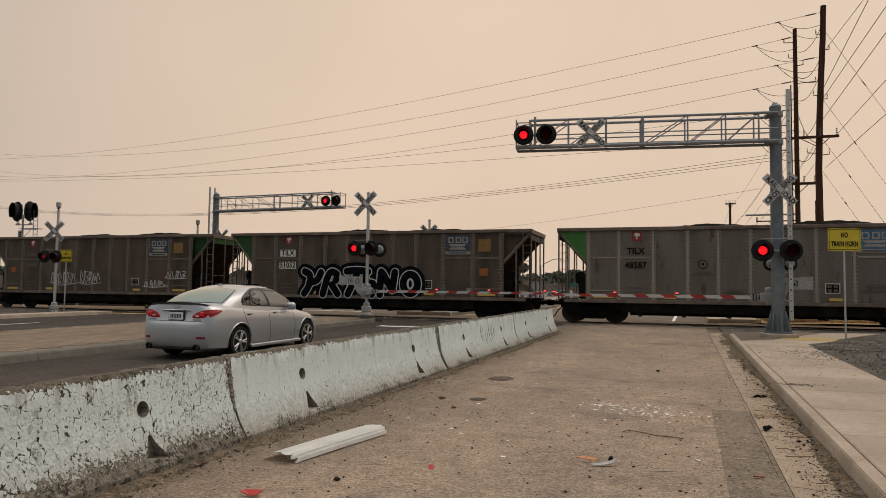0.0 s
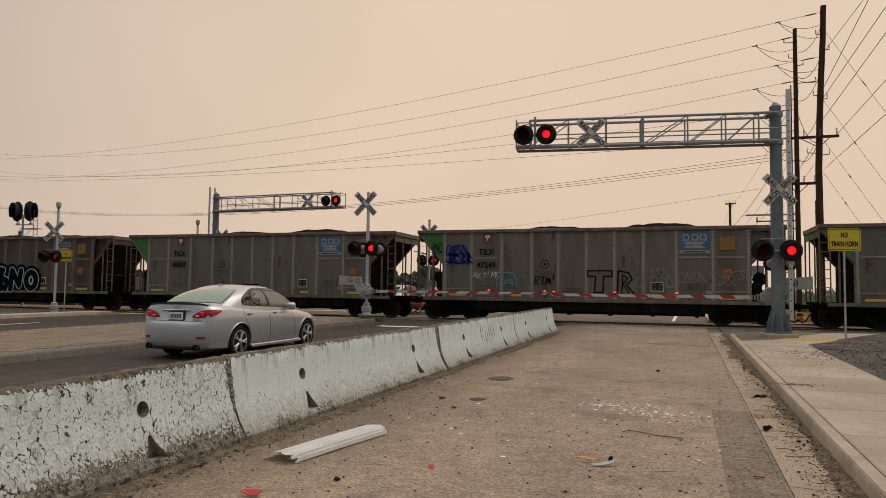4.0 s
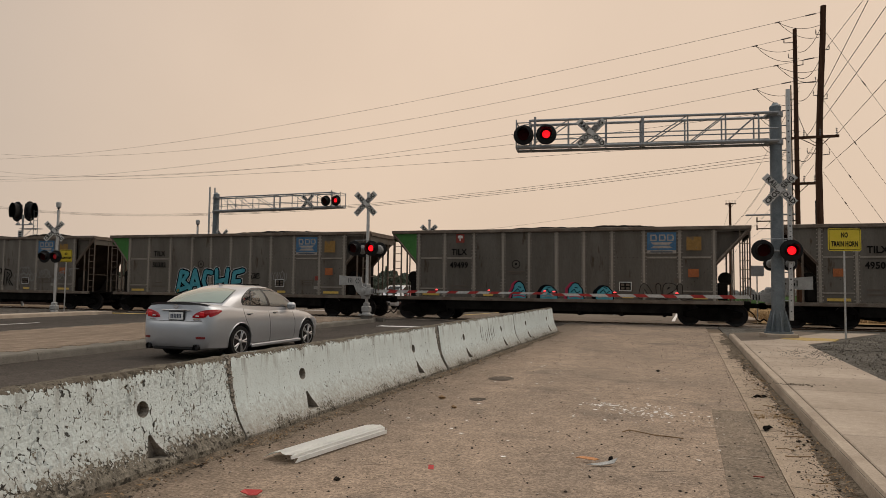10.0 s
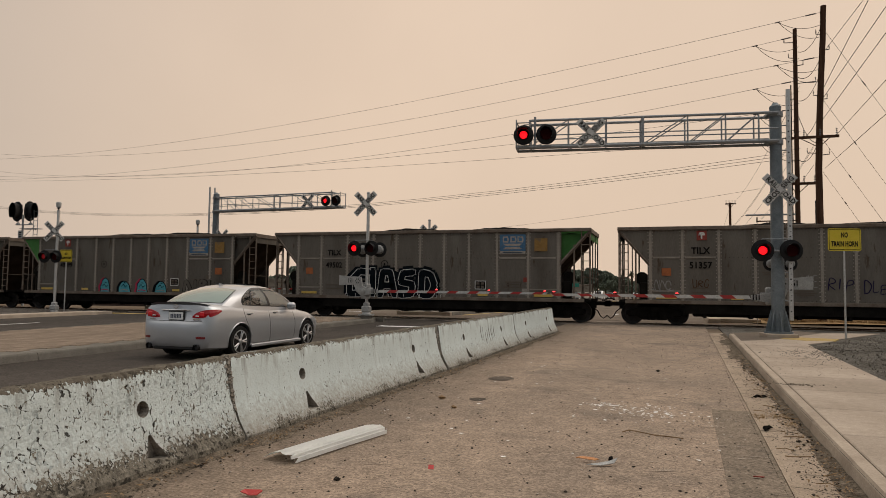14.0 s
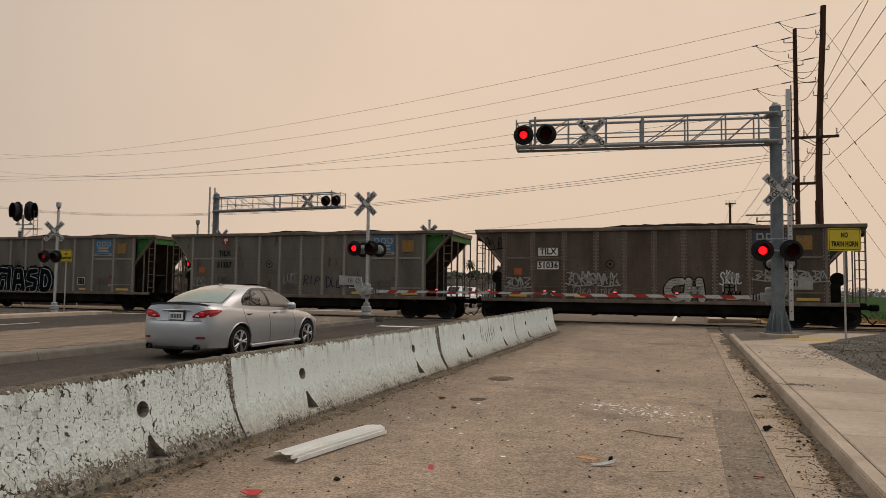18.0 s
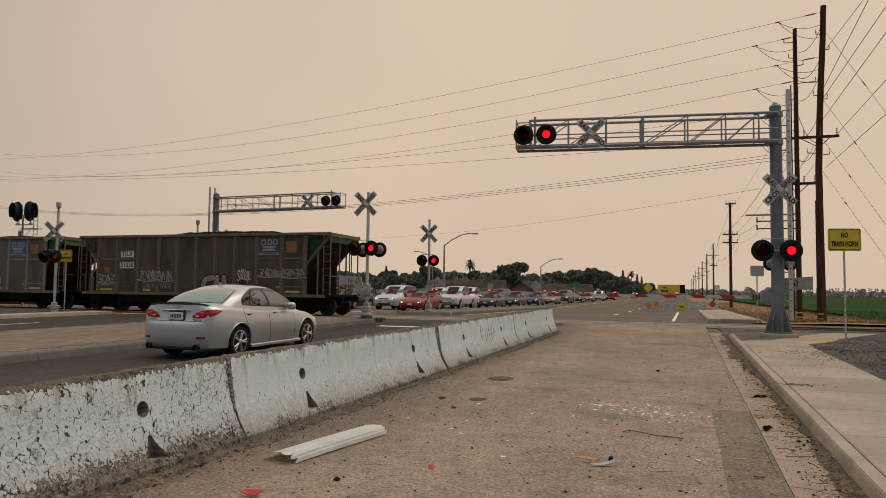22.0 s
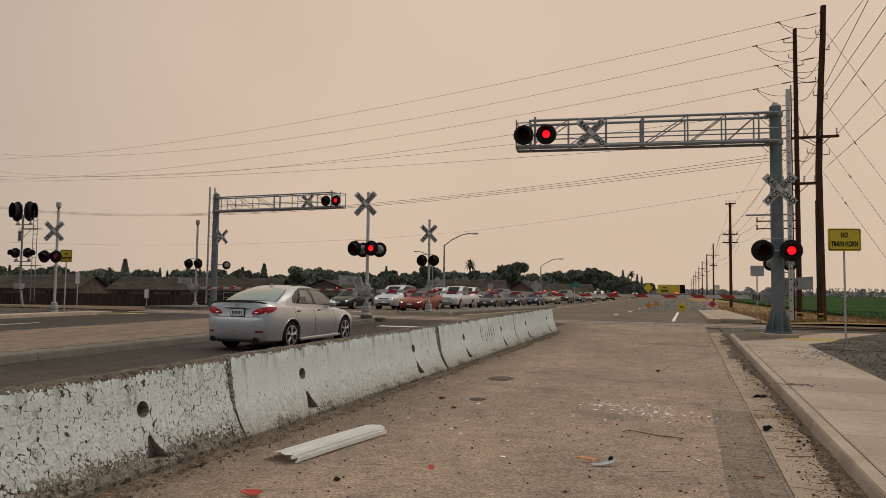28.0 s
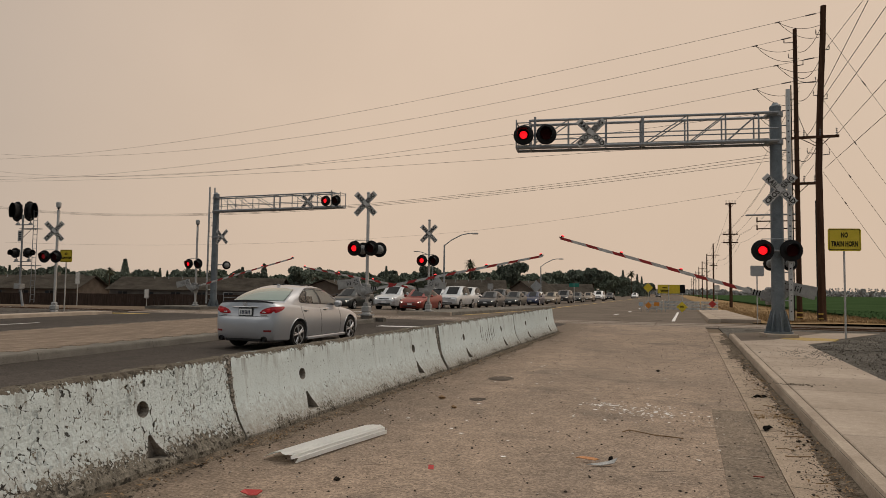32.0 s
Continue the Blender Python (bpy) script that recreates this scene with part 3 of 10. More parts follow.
def slab(parent, x0, x1, y0, y1, top=0.15, mat=CONC, name="paving_slab"):
    bm = B()
    g = 0.011
    zs = lambda y: gz(y) + top
    c = [(x0 + g + sk(y0), y0 + g), (x1 - g + sk(y0), y0 + g), (x1 - g + sk(y1), y1 - g), (x0 + g + sk(y1), y1 - g)]
    b = 0.012
    cx = [(x0 + g + b + sk(y0), y0 + g + b), (x1 - g - b + sk(y0), y0 + g + b), (x1 - g - b + sk(y1), y1 - g - b), (x0 + g + b + sk(y1), y1 - g - b)]
    top_v = [bm.verts.new((x, y, zs(y))) for x, y in cx]
    mid_v = [bm.verts.new((x, y, zs(y) - 0.007)) for x, y in c]
    low_v = [bm.verts.new((x, y, zs(y) - 0.16)) for x, y in c]
    bm.faces.new(top_v)
    for u, v in ((mid_v, top_v), (low_v, mid_v)):
        for i in range(4):
            j = (i + 1) % 4
            bm.faces.new((u[i], u[j], v[j], v[i]))
    return part(name, bm, mat, parent)


def corner(bm, pts, up, d=0.03):
    """A flat slab with the outline pts, laid on the pavement."""
    lo = [bm.verts.new((x, y, gz(y) + up - d)) for x, y in pts]
    hi = [bm.verts.new((x, y, gz(y) + up)) for x, y in pts]
    bm.faces.new(hi)
    for i in range(len(pts)):
        j = (i + 1) % len(pts)
        bm.faces.new((lo[i], lo[j], hi[j], hi[i]))
    bmesh.ops.recalc_face_normals(bm, faces=bm.faces)


for k in range(-5, 9):
    y0 = 4.4 + 1.55 * k
    slab(walkway, 1.378, 2.85, y0, y0 + 1.55)
def corner_piece(name, pts, up, mat, label="", d=0.16):
    bm = B()
    corner(bm, pts, up, d)
    return part(name, bm, mat, walkway, label)


corner_piece("paving_slab", ((1.64, 18.37), (3.10, 18.37), (3.12, 19.2), (3.96, 20.58), (3.30, 20.47), (2.72, 20.90), (2.51, 20.53), (1.64, 19.70)), 0.15, CONC)
corner_piece("warning_pad", ((2.725, 20.915), (3.30, 20.485), (3.97, 20.60), (4.26, 21.52), (3.08, 21.86)), 0.154, YELLOWPAD, "worn yellow tactile warning strip")
corner_piece("paving_slab", ((3.09, 21.875), (4.27, 21.535), (5.15, 23.15), (3.73, 23.0)), 0.15, CONC)
corner_piece("paving_slab", ((3.735, 23.015), (5.155, 23.165), (6.05, 24.8), (4.37, 24.22)), 0.15, CONC)
corner_piece("asphalt_apron", ((1.64, 19.715), (2.505, 20.545), (2.715, 20.925), (3.07, 21.87), (3.72, 23.0), (4.36, 24.22), (3.7, 25.1), (1.64, 23.0)), 0.146, ASPHALT3, "dark asphalt apron round the signal mast")
shoulder = B()
corner(shoulder, ((2.95, 17.9), (14.0, 17.9), (14.0, 25.4), (6.3, 25.2), (6.07, 24.78), (4.29, 21.5), (3.99, 20.58), (3.14, 19.18), (3.12, 18.35)), 0.14, 0.06)
tagged(part("gravel", shoulder, GRAVEL), "grey gravel beside the paved corner", "gravel", kind="stuff")
bm = B()
strip(bm, 1.25, 12.0, -12, 18.3, 0.13, 0.25)
tagged(part("gravel", bm, GRAVEL), "grey crushed gravel shoulder behind the pavement", "gravel", kind="stuff")
bm = B()
strip(bm, 1.2, 30.0, 18.3, 28.9, 0.02, 0.1)
tagged(part("gravel", bm, GRAVEL), "dark gravel and dirt beside the rails", "gravel", kind="stuff")

# rough stones on the gravel
bm = B()
rnd = random.Random(5)
for k in range(8200):
    y = 6 + 19 * rnd.random() ** 0.8
    x = rnd.uniform(2.98, 9.5)
    up = 0.145
    if y > 18:
        if x < 3.0 + (y - 18.6) * 0.56:
            continue
        x -= sk(y)
    r = 0.006 + 0.020 * rnd.random() ** 4
    if k < 420:
        x, y, up, r = 2.9 - abs(rnd.gauss(0, 0.55)), rnd.gauss(16.2, 0.8), 0.152, 0.006 + 0.012 * rnd.random() ** 2
        if x < 1.45:
            continue
    m = Matrix.Translation((x + sk(y), y, gz(y) + up)) @ Euler([rnd.uniform(0, 3) for _ in range(3)]).to_matrix().to_4x4() @ Matrix.Diagonal((r * 1.4, r, r * 0.8, 1))
    vs = [bm.verts.new(m @ Vector(p)) for p in ((1, 0, 0), (-1, 0, 0), (0, 1, 0), (0, -1, 0), (0, 0, 1), (0, 0, -1))]
    for a, b, c in ((0, 2, 4), (2, 1, 4), (1, 3, 4), (3, 0, 4), (2, 0, 5), (1, 2, 5), (3, 1, 5), (0, 3, 5)):
        bm.faces.new((vs[a], vs[b], vs[c]))
tagged(part("loose_stones", bm, STONEM), "loose grey stones on the gravel shoulder", "stones", kind="stuff")

# median island with stamped pavers, before the rails
island = thing("median_island", "raised median island with tan stamped pavers", "traffic island", kind="structure")
IX0, IX1 = -17.6, -11.7
for y in [-8 + 3.05 * k for k in range(0, 11)]:
    if y < 25.5:
        kerb_piece(island, IX1, y, min(y + 3.04, 26.4), -1, w=0.32, mat=KERBOLD)
        kerb_piece(island, IX0, y, min(y + 3.04, 26.4), 1, mat=KERBOLD)
bm = B()
strip(bm, IX0 + 0.16, IX1 - 0.33, -8, 26.4, 0.135, 0.2)
part("bed", bm, KERBOLD, island)
bm = B()
strip(bm, IX0, IX1, 26.4, 26.7, 0.15, 0.3)
part("nose", bm, KERBOLD, island)
proto = None
for r in range(48):
    for c in range(14):
        y = 8.6 + r * 0.37
        x = IX0 + 0.25 + c * 0.39 + (0.19 if r % 2 else 0)
        if x > IX1 - 0.7:
            continue
        if proto is None:
            bm = B()
            box(bm, -0.185, 0.185, -0.175, 0.175, -0.03, 0.012, bev=0.008)
            proto = part("paver", bm, PAVER, island)
            ob = proto
        else:
            ob = again(proto, Matrix.Identity(4), island)
        ob.matrix_basis = pose(x + sk(y), y, gz(y) + 0.138, 0.45)

# far verge of the opposing lanes
far_kerb = thing("kerb", "worn concrete kerb beside the opposing lanes", "kerb", kind="structure")
for y in [-8 + 3.05 * k for k in range(0, 12)]:
    if y < 25:
        kerb_piece(far_kerb, -25.6, y, min(y + 3.04, 26.2), -1)
bm = B()
strip(bm, -27.0, -25.8, -8, 26.6, 0.12, 0.2)
tagged(part("pavement", bm, CONC), "worn concrete pavement beside the opposing lanes", "pavement", kind="structure")
bm = B()
strip(bm, -60.0, -27.0, -8, 28.9, 0.05, 0.2)
tagged(part("gravel", bm, BALLAST), "dark gravel beside the opposing lanes", "gravel", kind="stuff")
bm = B()
corner(bm, ((-27.6, 26.7), (-24.6, 26.8), (-24.0, 27.5), (-27.0, 27.4)), 0.02)
tagged(part("warning_pad", bm, YELLOWPAD), "yellow tactile warning pad by the rails", "warning pad", kind="structure")

# islands and pavements beyond the rails
isl2 = thing("median_island", "raised concrete median island beyond the rails", "traffic island", kind="structure")
for y in [35.0 + 3.5 * k for k in range(0, 9)]:
    kerb_piece(isl2, -11.6, y, y + 3.49, -1, h=0.17, mat=KERBOLD)
    kerb_piece(isl2, -14.6, y, y + 3.49, 1, h=0.17, mat=KERBOLD)
bm = B()
strip(bm, -14.45, -11.75, 35.0, 66.4, 0.16, 0.2)
part("bed", bm, KERBOLD, isl2)
bm = B()
strip(bm, -14.6, -11.6, 34.7, 35.0, 0.17, 0.3)
part("nose", bm, CURB, isl2)
walk2 = thing("pavement", "beige concrete pavement beyond the rails", "pavement", kind="structure")
for k in range(16):
    slab(walk2, 1.55, 3.3, 35 + k * 1.75, 36.75 + k * 1.75)
kerb2 = thing("kerb", "concrete kerb beyond the rails", "kerb", kind="structure")
for k in range(9):
    kerb_piece(kerb2, 1.0, 34.4 + k * 3.05, 34.4 + k * 3.05 + 3.04, 1, w=0.54)
bm = B()
strip(bm, -31.0, -27.0, 34.5, 60, 0.15, 0.2)
tagged(part("pavement", bm, KERBOLD), "concrete pavement beyond the rails", "pavement", kind="structure")

# road paint
def paint(x0, x1, y0, y1, mat=WHITELINE, label="worn white road line"):
    bm = B()
    strip(bm, x0, x1, y0, y1, 0.005, 0.012)
    tagged(part("road_marking", bm, mat), label, "road marking", kind="structure")


paint(-10.6, -5.0, 23.3, 23.75, label="worn white stop line before the gate")
paint(-26.6, -17.9, 38.2, 38.8, label="worn white stop line beyond the rails")
paint(-0.6, -0.45, 34.5, 58.0)
paint(-7.9, -7.78, -10, 8.0)
paint(-22.3, -22.18, 8, 11.5)
paint(-22.3, -22.18, 16, 19.5)
for k in range(14):
    paint(-4.2, -4.08, 44 + 12 * k, 47.5 + 12 * k)
    paint(-18.4, -18.28, 44 + 12 * k, 47.5 + 12 * k)
paint(-11.35, -11.22, 36, 67, YELLOWLINE, "worn yellow edge line")
paint(-11.6, -11.45, 67, 300, YELLOWLINE, "worn yellow edge line")

# ---------------- track ----------------
for side, x0, x1 in (("left", -420, -27.6), ("right", 3.6, 420)):
    bm = B()
    sheet(bm, steps(x0, x1, 12), [28.3, 28.9, 29.4, 32.6, 33.1, 33.7], lambda x, y: 0.10 if 29 < y < 33 else (0.06 if 28.6 < y < 33.4 else -0.02))
    tagged(part("ballast", bm, BALLAST), "grey stone track ballast", "ballast", kind="stuff")
track = thing("railway_track", "single railway track with worn bright rails", "railway track", kind="structure")
for s in (-1, 1):
    yc = TRACK_Y + s * 0.755
    bm = B()
    prism(bm, [(yc - 0.07, 0.045), (yc + 0.07, 0.045), (yc + 0.07, 0.06), (yc + 0.012, 0.09), (yc + 0.012, 0.165), (yc + 0.035, 0.175), (yc + 0.035, 0.205), (yc - 0.035, 0.205), (yc - 0.035, 0.175), (yc - 0.012, 0.165), (yc - 0.012, 0.09), (yc - 0.07, 0.06)], "x", -420, 420)
    part("rail", bm, RAILSIDE, track)
    bm = B()
    box(bm, -420, 420, yc - 0.03, yc + 0.03, 0.2055, RAILZ)
    part("rail_head", bm, RAIL, track, "bright worn running surface")
bm = B()
box(bm, -0.115, 0.115, -1.3, 1.3, 0.0, 0.125)
tie = part("sleeper", bm, RAILSIDE, track)
tie.matrix_basis = pose(-28.2, TRACK_Y, 0)
for k in range(1, 70):
    again(tie, pose(-28.2 - 0.6 * k, TRACK_Y, 0), track)
for k in range(60):
    again(tie, pose(4.2 + 0.6 * k, TRACK_Y, 0), track)
crossing = thing("crossing_surface", "worn concrete level crossing panels between the rails", "crossing panels", kind="structure")
for y0, y1 in ((29.32, 30.15), (30.34, 31.66), (31.85, 32.68)):
    bm = B()
    box(bm, 0.01, 2.43, y0, y1, 0.02, 0.202, bev=0.012)
    pn = part("panel", bm, PANELC, crossing)
    pn.matrix_basis = pose(-27.6, 0, 0)
    for k in range(1, 13):
        again(pn, pose(-27.6 + 2.44 * k, 0, 0), crossing)
# ---------------- concrete barriers ----------------
def barrier_paint(name, flake, toe, crackle, relief=0.8, pits=0.62):
    m = surf(name, (0.13, 0.117, 0.096), (0.23, 0.207, 0.168), 7.0, 0.9, relief, 38, spots=(0.055, 0.05, 0.042), spot_scale=13, spot_at=0.545, dist=0.012, grain=0.42, mottle=0.3)
    n, l = m.node_tree.nodes, m.node_tree.links
    bs = n["Principled BSDF"]
    base = bs.inputs["Base Color"].links[0].from_socket
    tc = n.new("ShaderNodeTexCoord")
    sep = n.new("ShaderNodeSeparateXYZ")
    l.new(tc.outputs["Object"], sep.inputs["Vector"])

    def nz(sc, det, ro, st=(1, 1, 1)):
        mp = n.new("ShaderNodeMapping")
        mp.inputs["Scale"].default_value = st
        l.new(tc.outputs["Object"], mp.inputs["Vector"])
        k = n.new("ShaderNodeTexNoise")
        k.inputs["Scale"].default_value, k.inputs["Detail"].default_value, k.inputs["Roughness"].default_value = sc, det, ro
        l.new(mp.outputs["Vector"], k.inputs["Vector"])
        return k.outputs["Fac"]

    def math_(op, a, b):
        k = n.new("ShaderNodeMath")
        k.operation = op
        for i, v in enumerate((a, b)):
            if isinstance(v, (int, float)):
                k.inputs[i].default_value = v
            else:
                l.new(v, k.inputs[i])
        return k.outputs["Value"]

    # paint is kept where the flake noise stays low; it is gone from the toe and the top edge
    chips = math_("ADD", math_("MULTIPLY", nz(40, 6, 0.62, (1, 1.0, 0.7)), 0.68), math_("MULTIPLY", nz(5.0, 4, 0.55), 0.32))
    low = math_("MULTIPLY", math_("MAXIMUM", math_("SUBTRACT", math_("ADD", toe - 0.17, math_("MULTIPLY", nz(0.9, 3, 0.6, (1, 1, 0.2)), 0.36)), sep.outputs["Z"]), 0.0), 1.3)
    high = math_("MULTIPLY", math_("MAXIMUM", math_("SUBTRACT", sep.outputs["Z"], math_("ADD", 0.715, math_("MULTIPLY", nz(3.2, 4, 0.65, (1, 1, 0.3)), 0.08))), 0.0), 4.5)
    # fine crackle where the coat has split
    warp = n.new("ShaderNodeMix")
    warp.data_type = "VECTOR"
    warp.inputs["Factor"].default_value = 0.06
    wob = n.new("ShaderNodeTexNoise")
    wob.inputs["Scale"].default_value = 9
    l.new(tc.outputs["Object"], wob.inputs["Vector"])
    l.new(tc.outputs["Object"], warp.inputs["A"])
    l.new(wob.outputs["Color"], warp.inputs["B"])
    vo = n.new("ShaderNodeTexVoronoi")
    vo.feature = "DISTANCE_TO_EDGE"
    vo.inputs["Scale"].default_value = 10
    l.new(warp.outputs["Result"], vo.inputs["Vector"])
    edge = math_("SUBTRACT", crackle, math_("MULTIPLY", vo.outputs["Distance"], 1.6))
    split_ = math_("MULTIPLY", math_("MAXIMUM", edge, 0.0), math_("MULTIPLY", nz(3.5, 3, 0.5), 2.2))
    gone = math_("ADD", math_("ADD", math_("ADD", chips, split_), low), high)
    r = n.new("ShaderNodeMapRange")
    r.inputs["From Min"].default_value, r.inputs["From Max"].default_value = flake, flake + 0.012
    l.new(gone, r.inputs["Value"])
    w = n.new("ShaderNodeMix")
    w.data_type = "RGBA"
    w.inputs["A"].default_value, w.inputs["B"].default_value = (0.52, 0.575, 0.56, 1), (0.67, 0.735, 0.72, 1)
    l.new(nz(5, 5, 0.6, (1, 1, 0.35)), w.inputs["Factor"])
    # thin vertical streaks of grime
    st = n.new("ShaderNodeMapRange")
    st.inputs["From Min"].default_value, st.inputs["From Max"].default_value = 0.58, 0.75
    st.inputs["To Max"].default_value = 0.55
    l.new(math_("ADD", nz(14, 3, 0.6, (1, 1, 0.06)), math_("MULTIPLY", math_("MAXIMUM", math_("SUBTRACT", sep.outputs["Z"], 0.60), 0.0), 0.62)), st.inputs["Value"])
    g = n.new("ShaderNodeMix")
    g.data_type = "RGBA"
    g.inputs["B"].default_value = (0.21, 0.195, 0.17, 1)
    l.new(st.outputs["Result"], g.inputs["Factor"])
    l.new(w.outputs["Result"], g.inputs["A"])
    # splashed mud low on the flare
    mud = n.new("ShaderNodeMapRange")
    mud.inputs["From Min"].default_value, mud.inputs["From Max"].default_value = 0.40, 0.78
    mud.inputs["To Max"].default_value = 0.8
    l.new(math_("ADD", math_("MULTIPLY", math_("MAXIMUM", math_("SUBTRACT", 0.42, sep.outputs["Z"]), 0.0), 1.15), math_("MULTIPLY", nz(22, 5, 0.7), 0.72)), mud.inputs["Value"])
    g2 = n.new("ShaderNodeMix")
    g2.data_type = "RGBA"
    g2.inputs["B"].default_value = (0.235, 0.19, 0.145, 1)
    l.new(mud.outputs["Result"], g2.inputs["Factor"])
    l.new(g.outputs["Result"], g2.inputs["A"])
    g = g2
    # brown dust lies on the top
    dust = n.new("ShaderNodeMapRange")
    dust.inputs["From Min"].default_value, dust.inputs["From Max"].default_value = 0.765, 0.80
    l.new(math_("ADD", sep.outputs["Z"], math_("MULTIPLY", math_("SUBTRACT", nz(9, 5, 0.65), 0.5), 0.10)), dust.inputs["Value"])
    dirty = n.new("ShaderNodeMix")
    dirty.data_type = "RGBA"
    dirty.inputs["B"].default_value = (0.125, 0.105, 0.082, 1)
    l.new(math_("MULTIPLY", dust.outputs["Result"], math_("MULTIPLY", nz(14, 5, 0.75), 1.1)), dirty.inputs["Factor"])
    l.new(base, dirty.inputs["A"])
    k = n.new("ShaderNodeMix")
    k.data_type = "RGBA"
    l.new(r.outputs["Result"], k.inputs["Factor"])
    l.new(g.outputs["Result"], k.inputs["A"])
    l.new(dirty.outputs["Result"], k.inputs["B"])
    # small black pits and hairlines where grime has settled
    pit = n.new("ShaderNodeMapRange")
    pit.inputs["From Min"].default_value, pit.inputs["From Max"].default_value = pits, pits + 0.02
    pit.inputs["To Max"].default_value = 0.92
    l.new(math_("ADD", math_("ADD", math_("MULTIPLY", nz(27, 3, 0.6, (1, 1.1, 0.55)), 0.78), math_("MULTIPLY", nz(2.4, 4, 0.6), 0.24)), math_("MULTIPLY", split_, 0.9)), pit.inputs["Value"])
    black = n.new("ShaderNodeMix")
    black.data_type = "RGBA"
    black.inputs["B"].default_value = (0.032, 0.029, 0.025, 1)
    l.new(pit.outputs["Result"], black.inputs["Factor"])
    l.new(k.outputs["Result"], black.inputs["A"])
    l.new(black.outputs["Result"], bs.inputs["Base Color"])
    hb = n.new("ShaderNodeBump")
    hb.inputs["Strength"].default_value, hb.inputs["Distance"].default_value = 0.9, 0.011
    hb.invert = True
    l.new(r.outputs["Result"], hb.inputs["Height"])
    old = bs.inputs["Normal"].links[0].from_socket
    l.new(old, hb.inputs["Normal"])
    l.new(hb.outputs["Normal"], bs.inputs["Normal"])
    return m


FLAKED = barrier_paint("flaking_white_paint", 0.606, 0.25, 0.085, 0.8, 0.625)
PAINTED = barrier_paint("chalky_white_paint", 0.63, 0.165, 0.02, 0.3, 0.665)
SCRAPEM = surf("scraped_concrete", (0.06, 0.054, 0.046), (0.16, 0.148, 0.128), 20.0, 0.9, 0.3, 60)
CURLM = surf("lifted_paint", (0.40, 0.44, 0.43), (0.56, 0.61, 0.60), 8.0, 0.7, 0.2, 60)
KHALF = [(0.305, 0), (0.302, 0.07), (0.262, 0.125), (0.205, 0.215), (0.165, 0.305), (0.135, 0.41), (0.112, 0.54), (0.094, 0.68), (0.082, 0.775), (0.058, 0.81)]
KRAIL = [(-x, z) for x, z in KHALF] + KHALF[::-1]


def lerp_side(z):
    """Half the barrier's thickness at a height."""
    for (xa, za), (xb, zb) in zip(KHALF, KHALF[1:]):
        if za <= z <= zb:
            return xa + (xb - xa) * (z - za) / (zb - za)
    return KHALF[-1][0]


def barrier(y0, length, mat, label, holes, seed, chipped=False, curls=0):
    rnd = random.Random(seed)
    bm = B()
    rows = []
    ys = [0.015, 0.05 + 0.02 * rnd.random()] + steps(0.2, length - 0.2, 0.10) + [length - 0.05 - 0.02 * rnd.random(), length - 0.015]
    for i, y in enumerate(ys):
        row = []
        e = i in (0, len(ys) - 1)
        for x, z in KRAIL:
            q = 0.012 if e else 0.0
            if e:
                x *= 0.94
            elif i in (1, len(ys) - 2):
                x *= 0.985 if not (chipped and i > 1 and z > 0.4) else 0.96
            j = 0.006 if 0.05 < z < 0.77 else 0.010 if z >= 0.77 else 0.004
            row.append(bm.verts.new((x * (1 - q * 2) + rnd.uniform(-j, j) * 0.6, y - (max(0.0, z - 0.3) * rnd.uniform(0.06, 0.24) if e and i and chipped else 0.0), z - (q if z > 0.7 else 0) + (rnd.uniform(-j, j) * 0.7 if z > 0.5 else 0))))
        rows.append(row)
    for p, q in zip(rows, rows[1:]):
        for i in range(len(p)):
            j = (i + 1) % len(p)
            bm.faces.new((p[i], q[i], q[j], p[j]))
    bm.faces.new(rows[0])
    bm.faces.new(rows[-1][::-1])
    bmesh.ops.recalc_face_normals(bm, faces=bm.faces)
    me = bpy.data.meshes.new("concrete_barrier")
    bm.to_mesh(me)
    bm.free()
    ob = new("concrete_barrier", me)
    # lifting holes and drain slots cut through
    cut = B()
    for h in holes:
        tube(cut, (0.03, h, 0.50), (0.5, h, 0.50), 0.066, 0.066, 12)
        slot = [(h + 0.03, 0.14), (h + 0.05, 0.112), (h + 0.12, 0.118), (h + 0.20, 0.106), (h + 0.245, 0.115), (h + 0.22, 0.17), (h + 0.185, 0.235), (h + 0.16, 0.30), (h + 0.125, 0.30), (h + 0.09, 0.22)]
        slot = [(y - 0.115 + rnd.uniform(-0.005, 0.003), z + rnd.uniform(-0.006, 0.006)) for y, z in slot]
        prism(cut, slot, "x", -0.5, -0.06)
        prism(cut, slot, "x", 0.135, 0.5)
    bmesh.ops.recalc_face_normals(cut, faces=cut.faces)
    cm = bpy.data.meshes.new("cut")
    cut.to_mesh(cm)
    cut.free()
    co = new("cut", cm)
    mod = ob.modifiers.new("holes", "BOOLEAN")
    mod.object, mod.operation, mod.solver = co, "DIFFERENCE", "EXACT"
    dg = bpy.context.evaluated_depsgraph_get()
    done = bpy.data.meshes.new_from_object(ob.evaluated_get(dg))
    ob.modifiers.clear()
    ob.data = done
    bpy.data.objects.remove(co)
    bpy.data.objects.remove(ob)
    e = thing("concrete_barrier", label, "concrete barrier", "row of concrete barriers")
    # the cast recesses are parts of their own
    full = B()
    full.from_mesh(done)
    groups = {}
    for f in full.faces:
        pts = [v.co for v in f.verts]
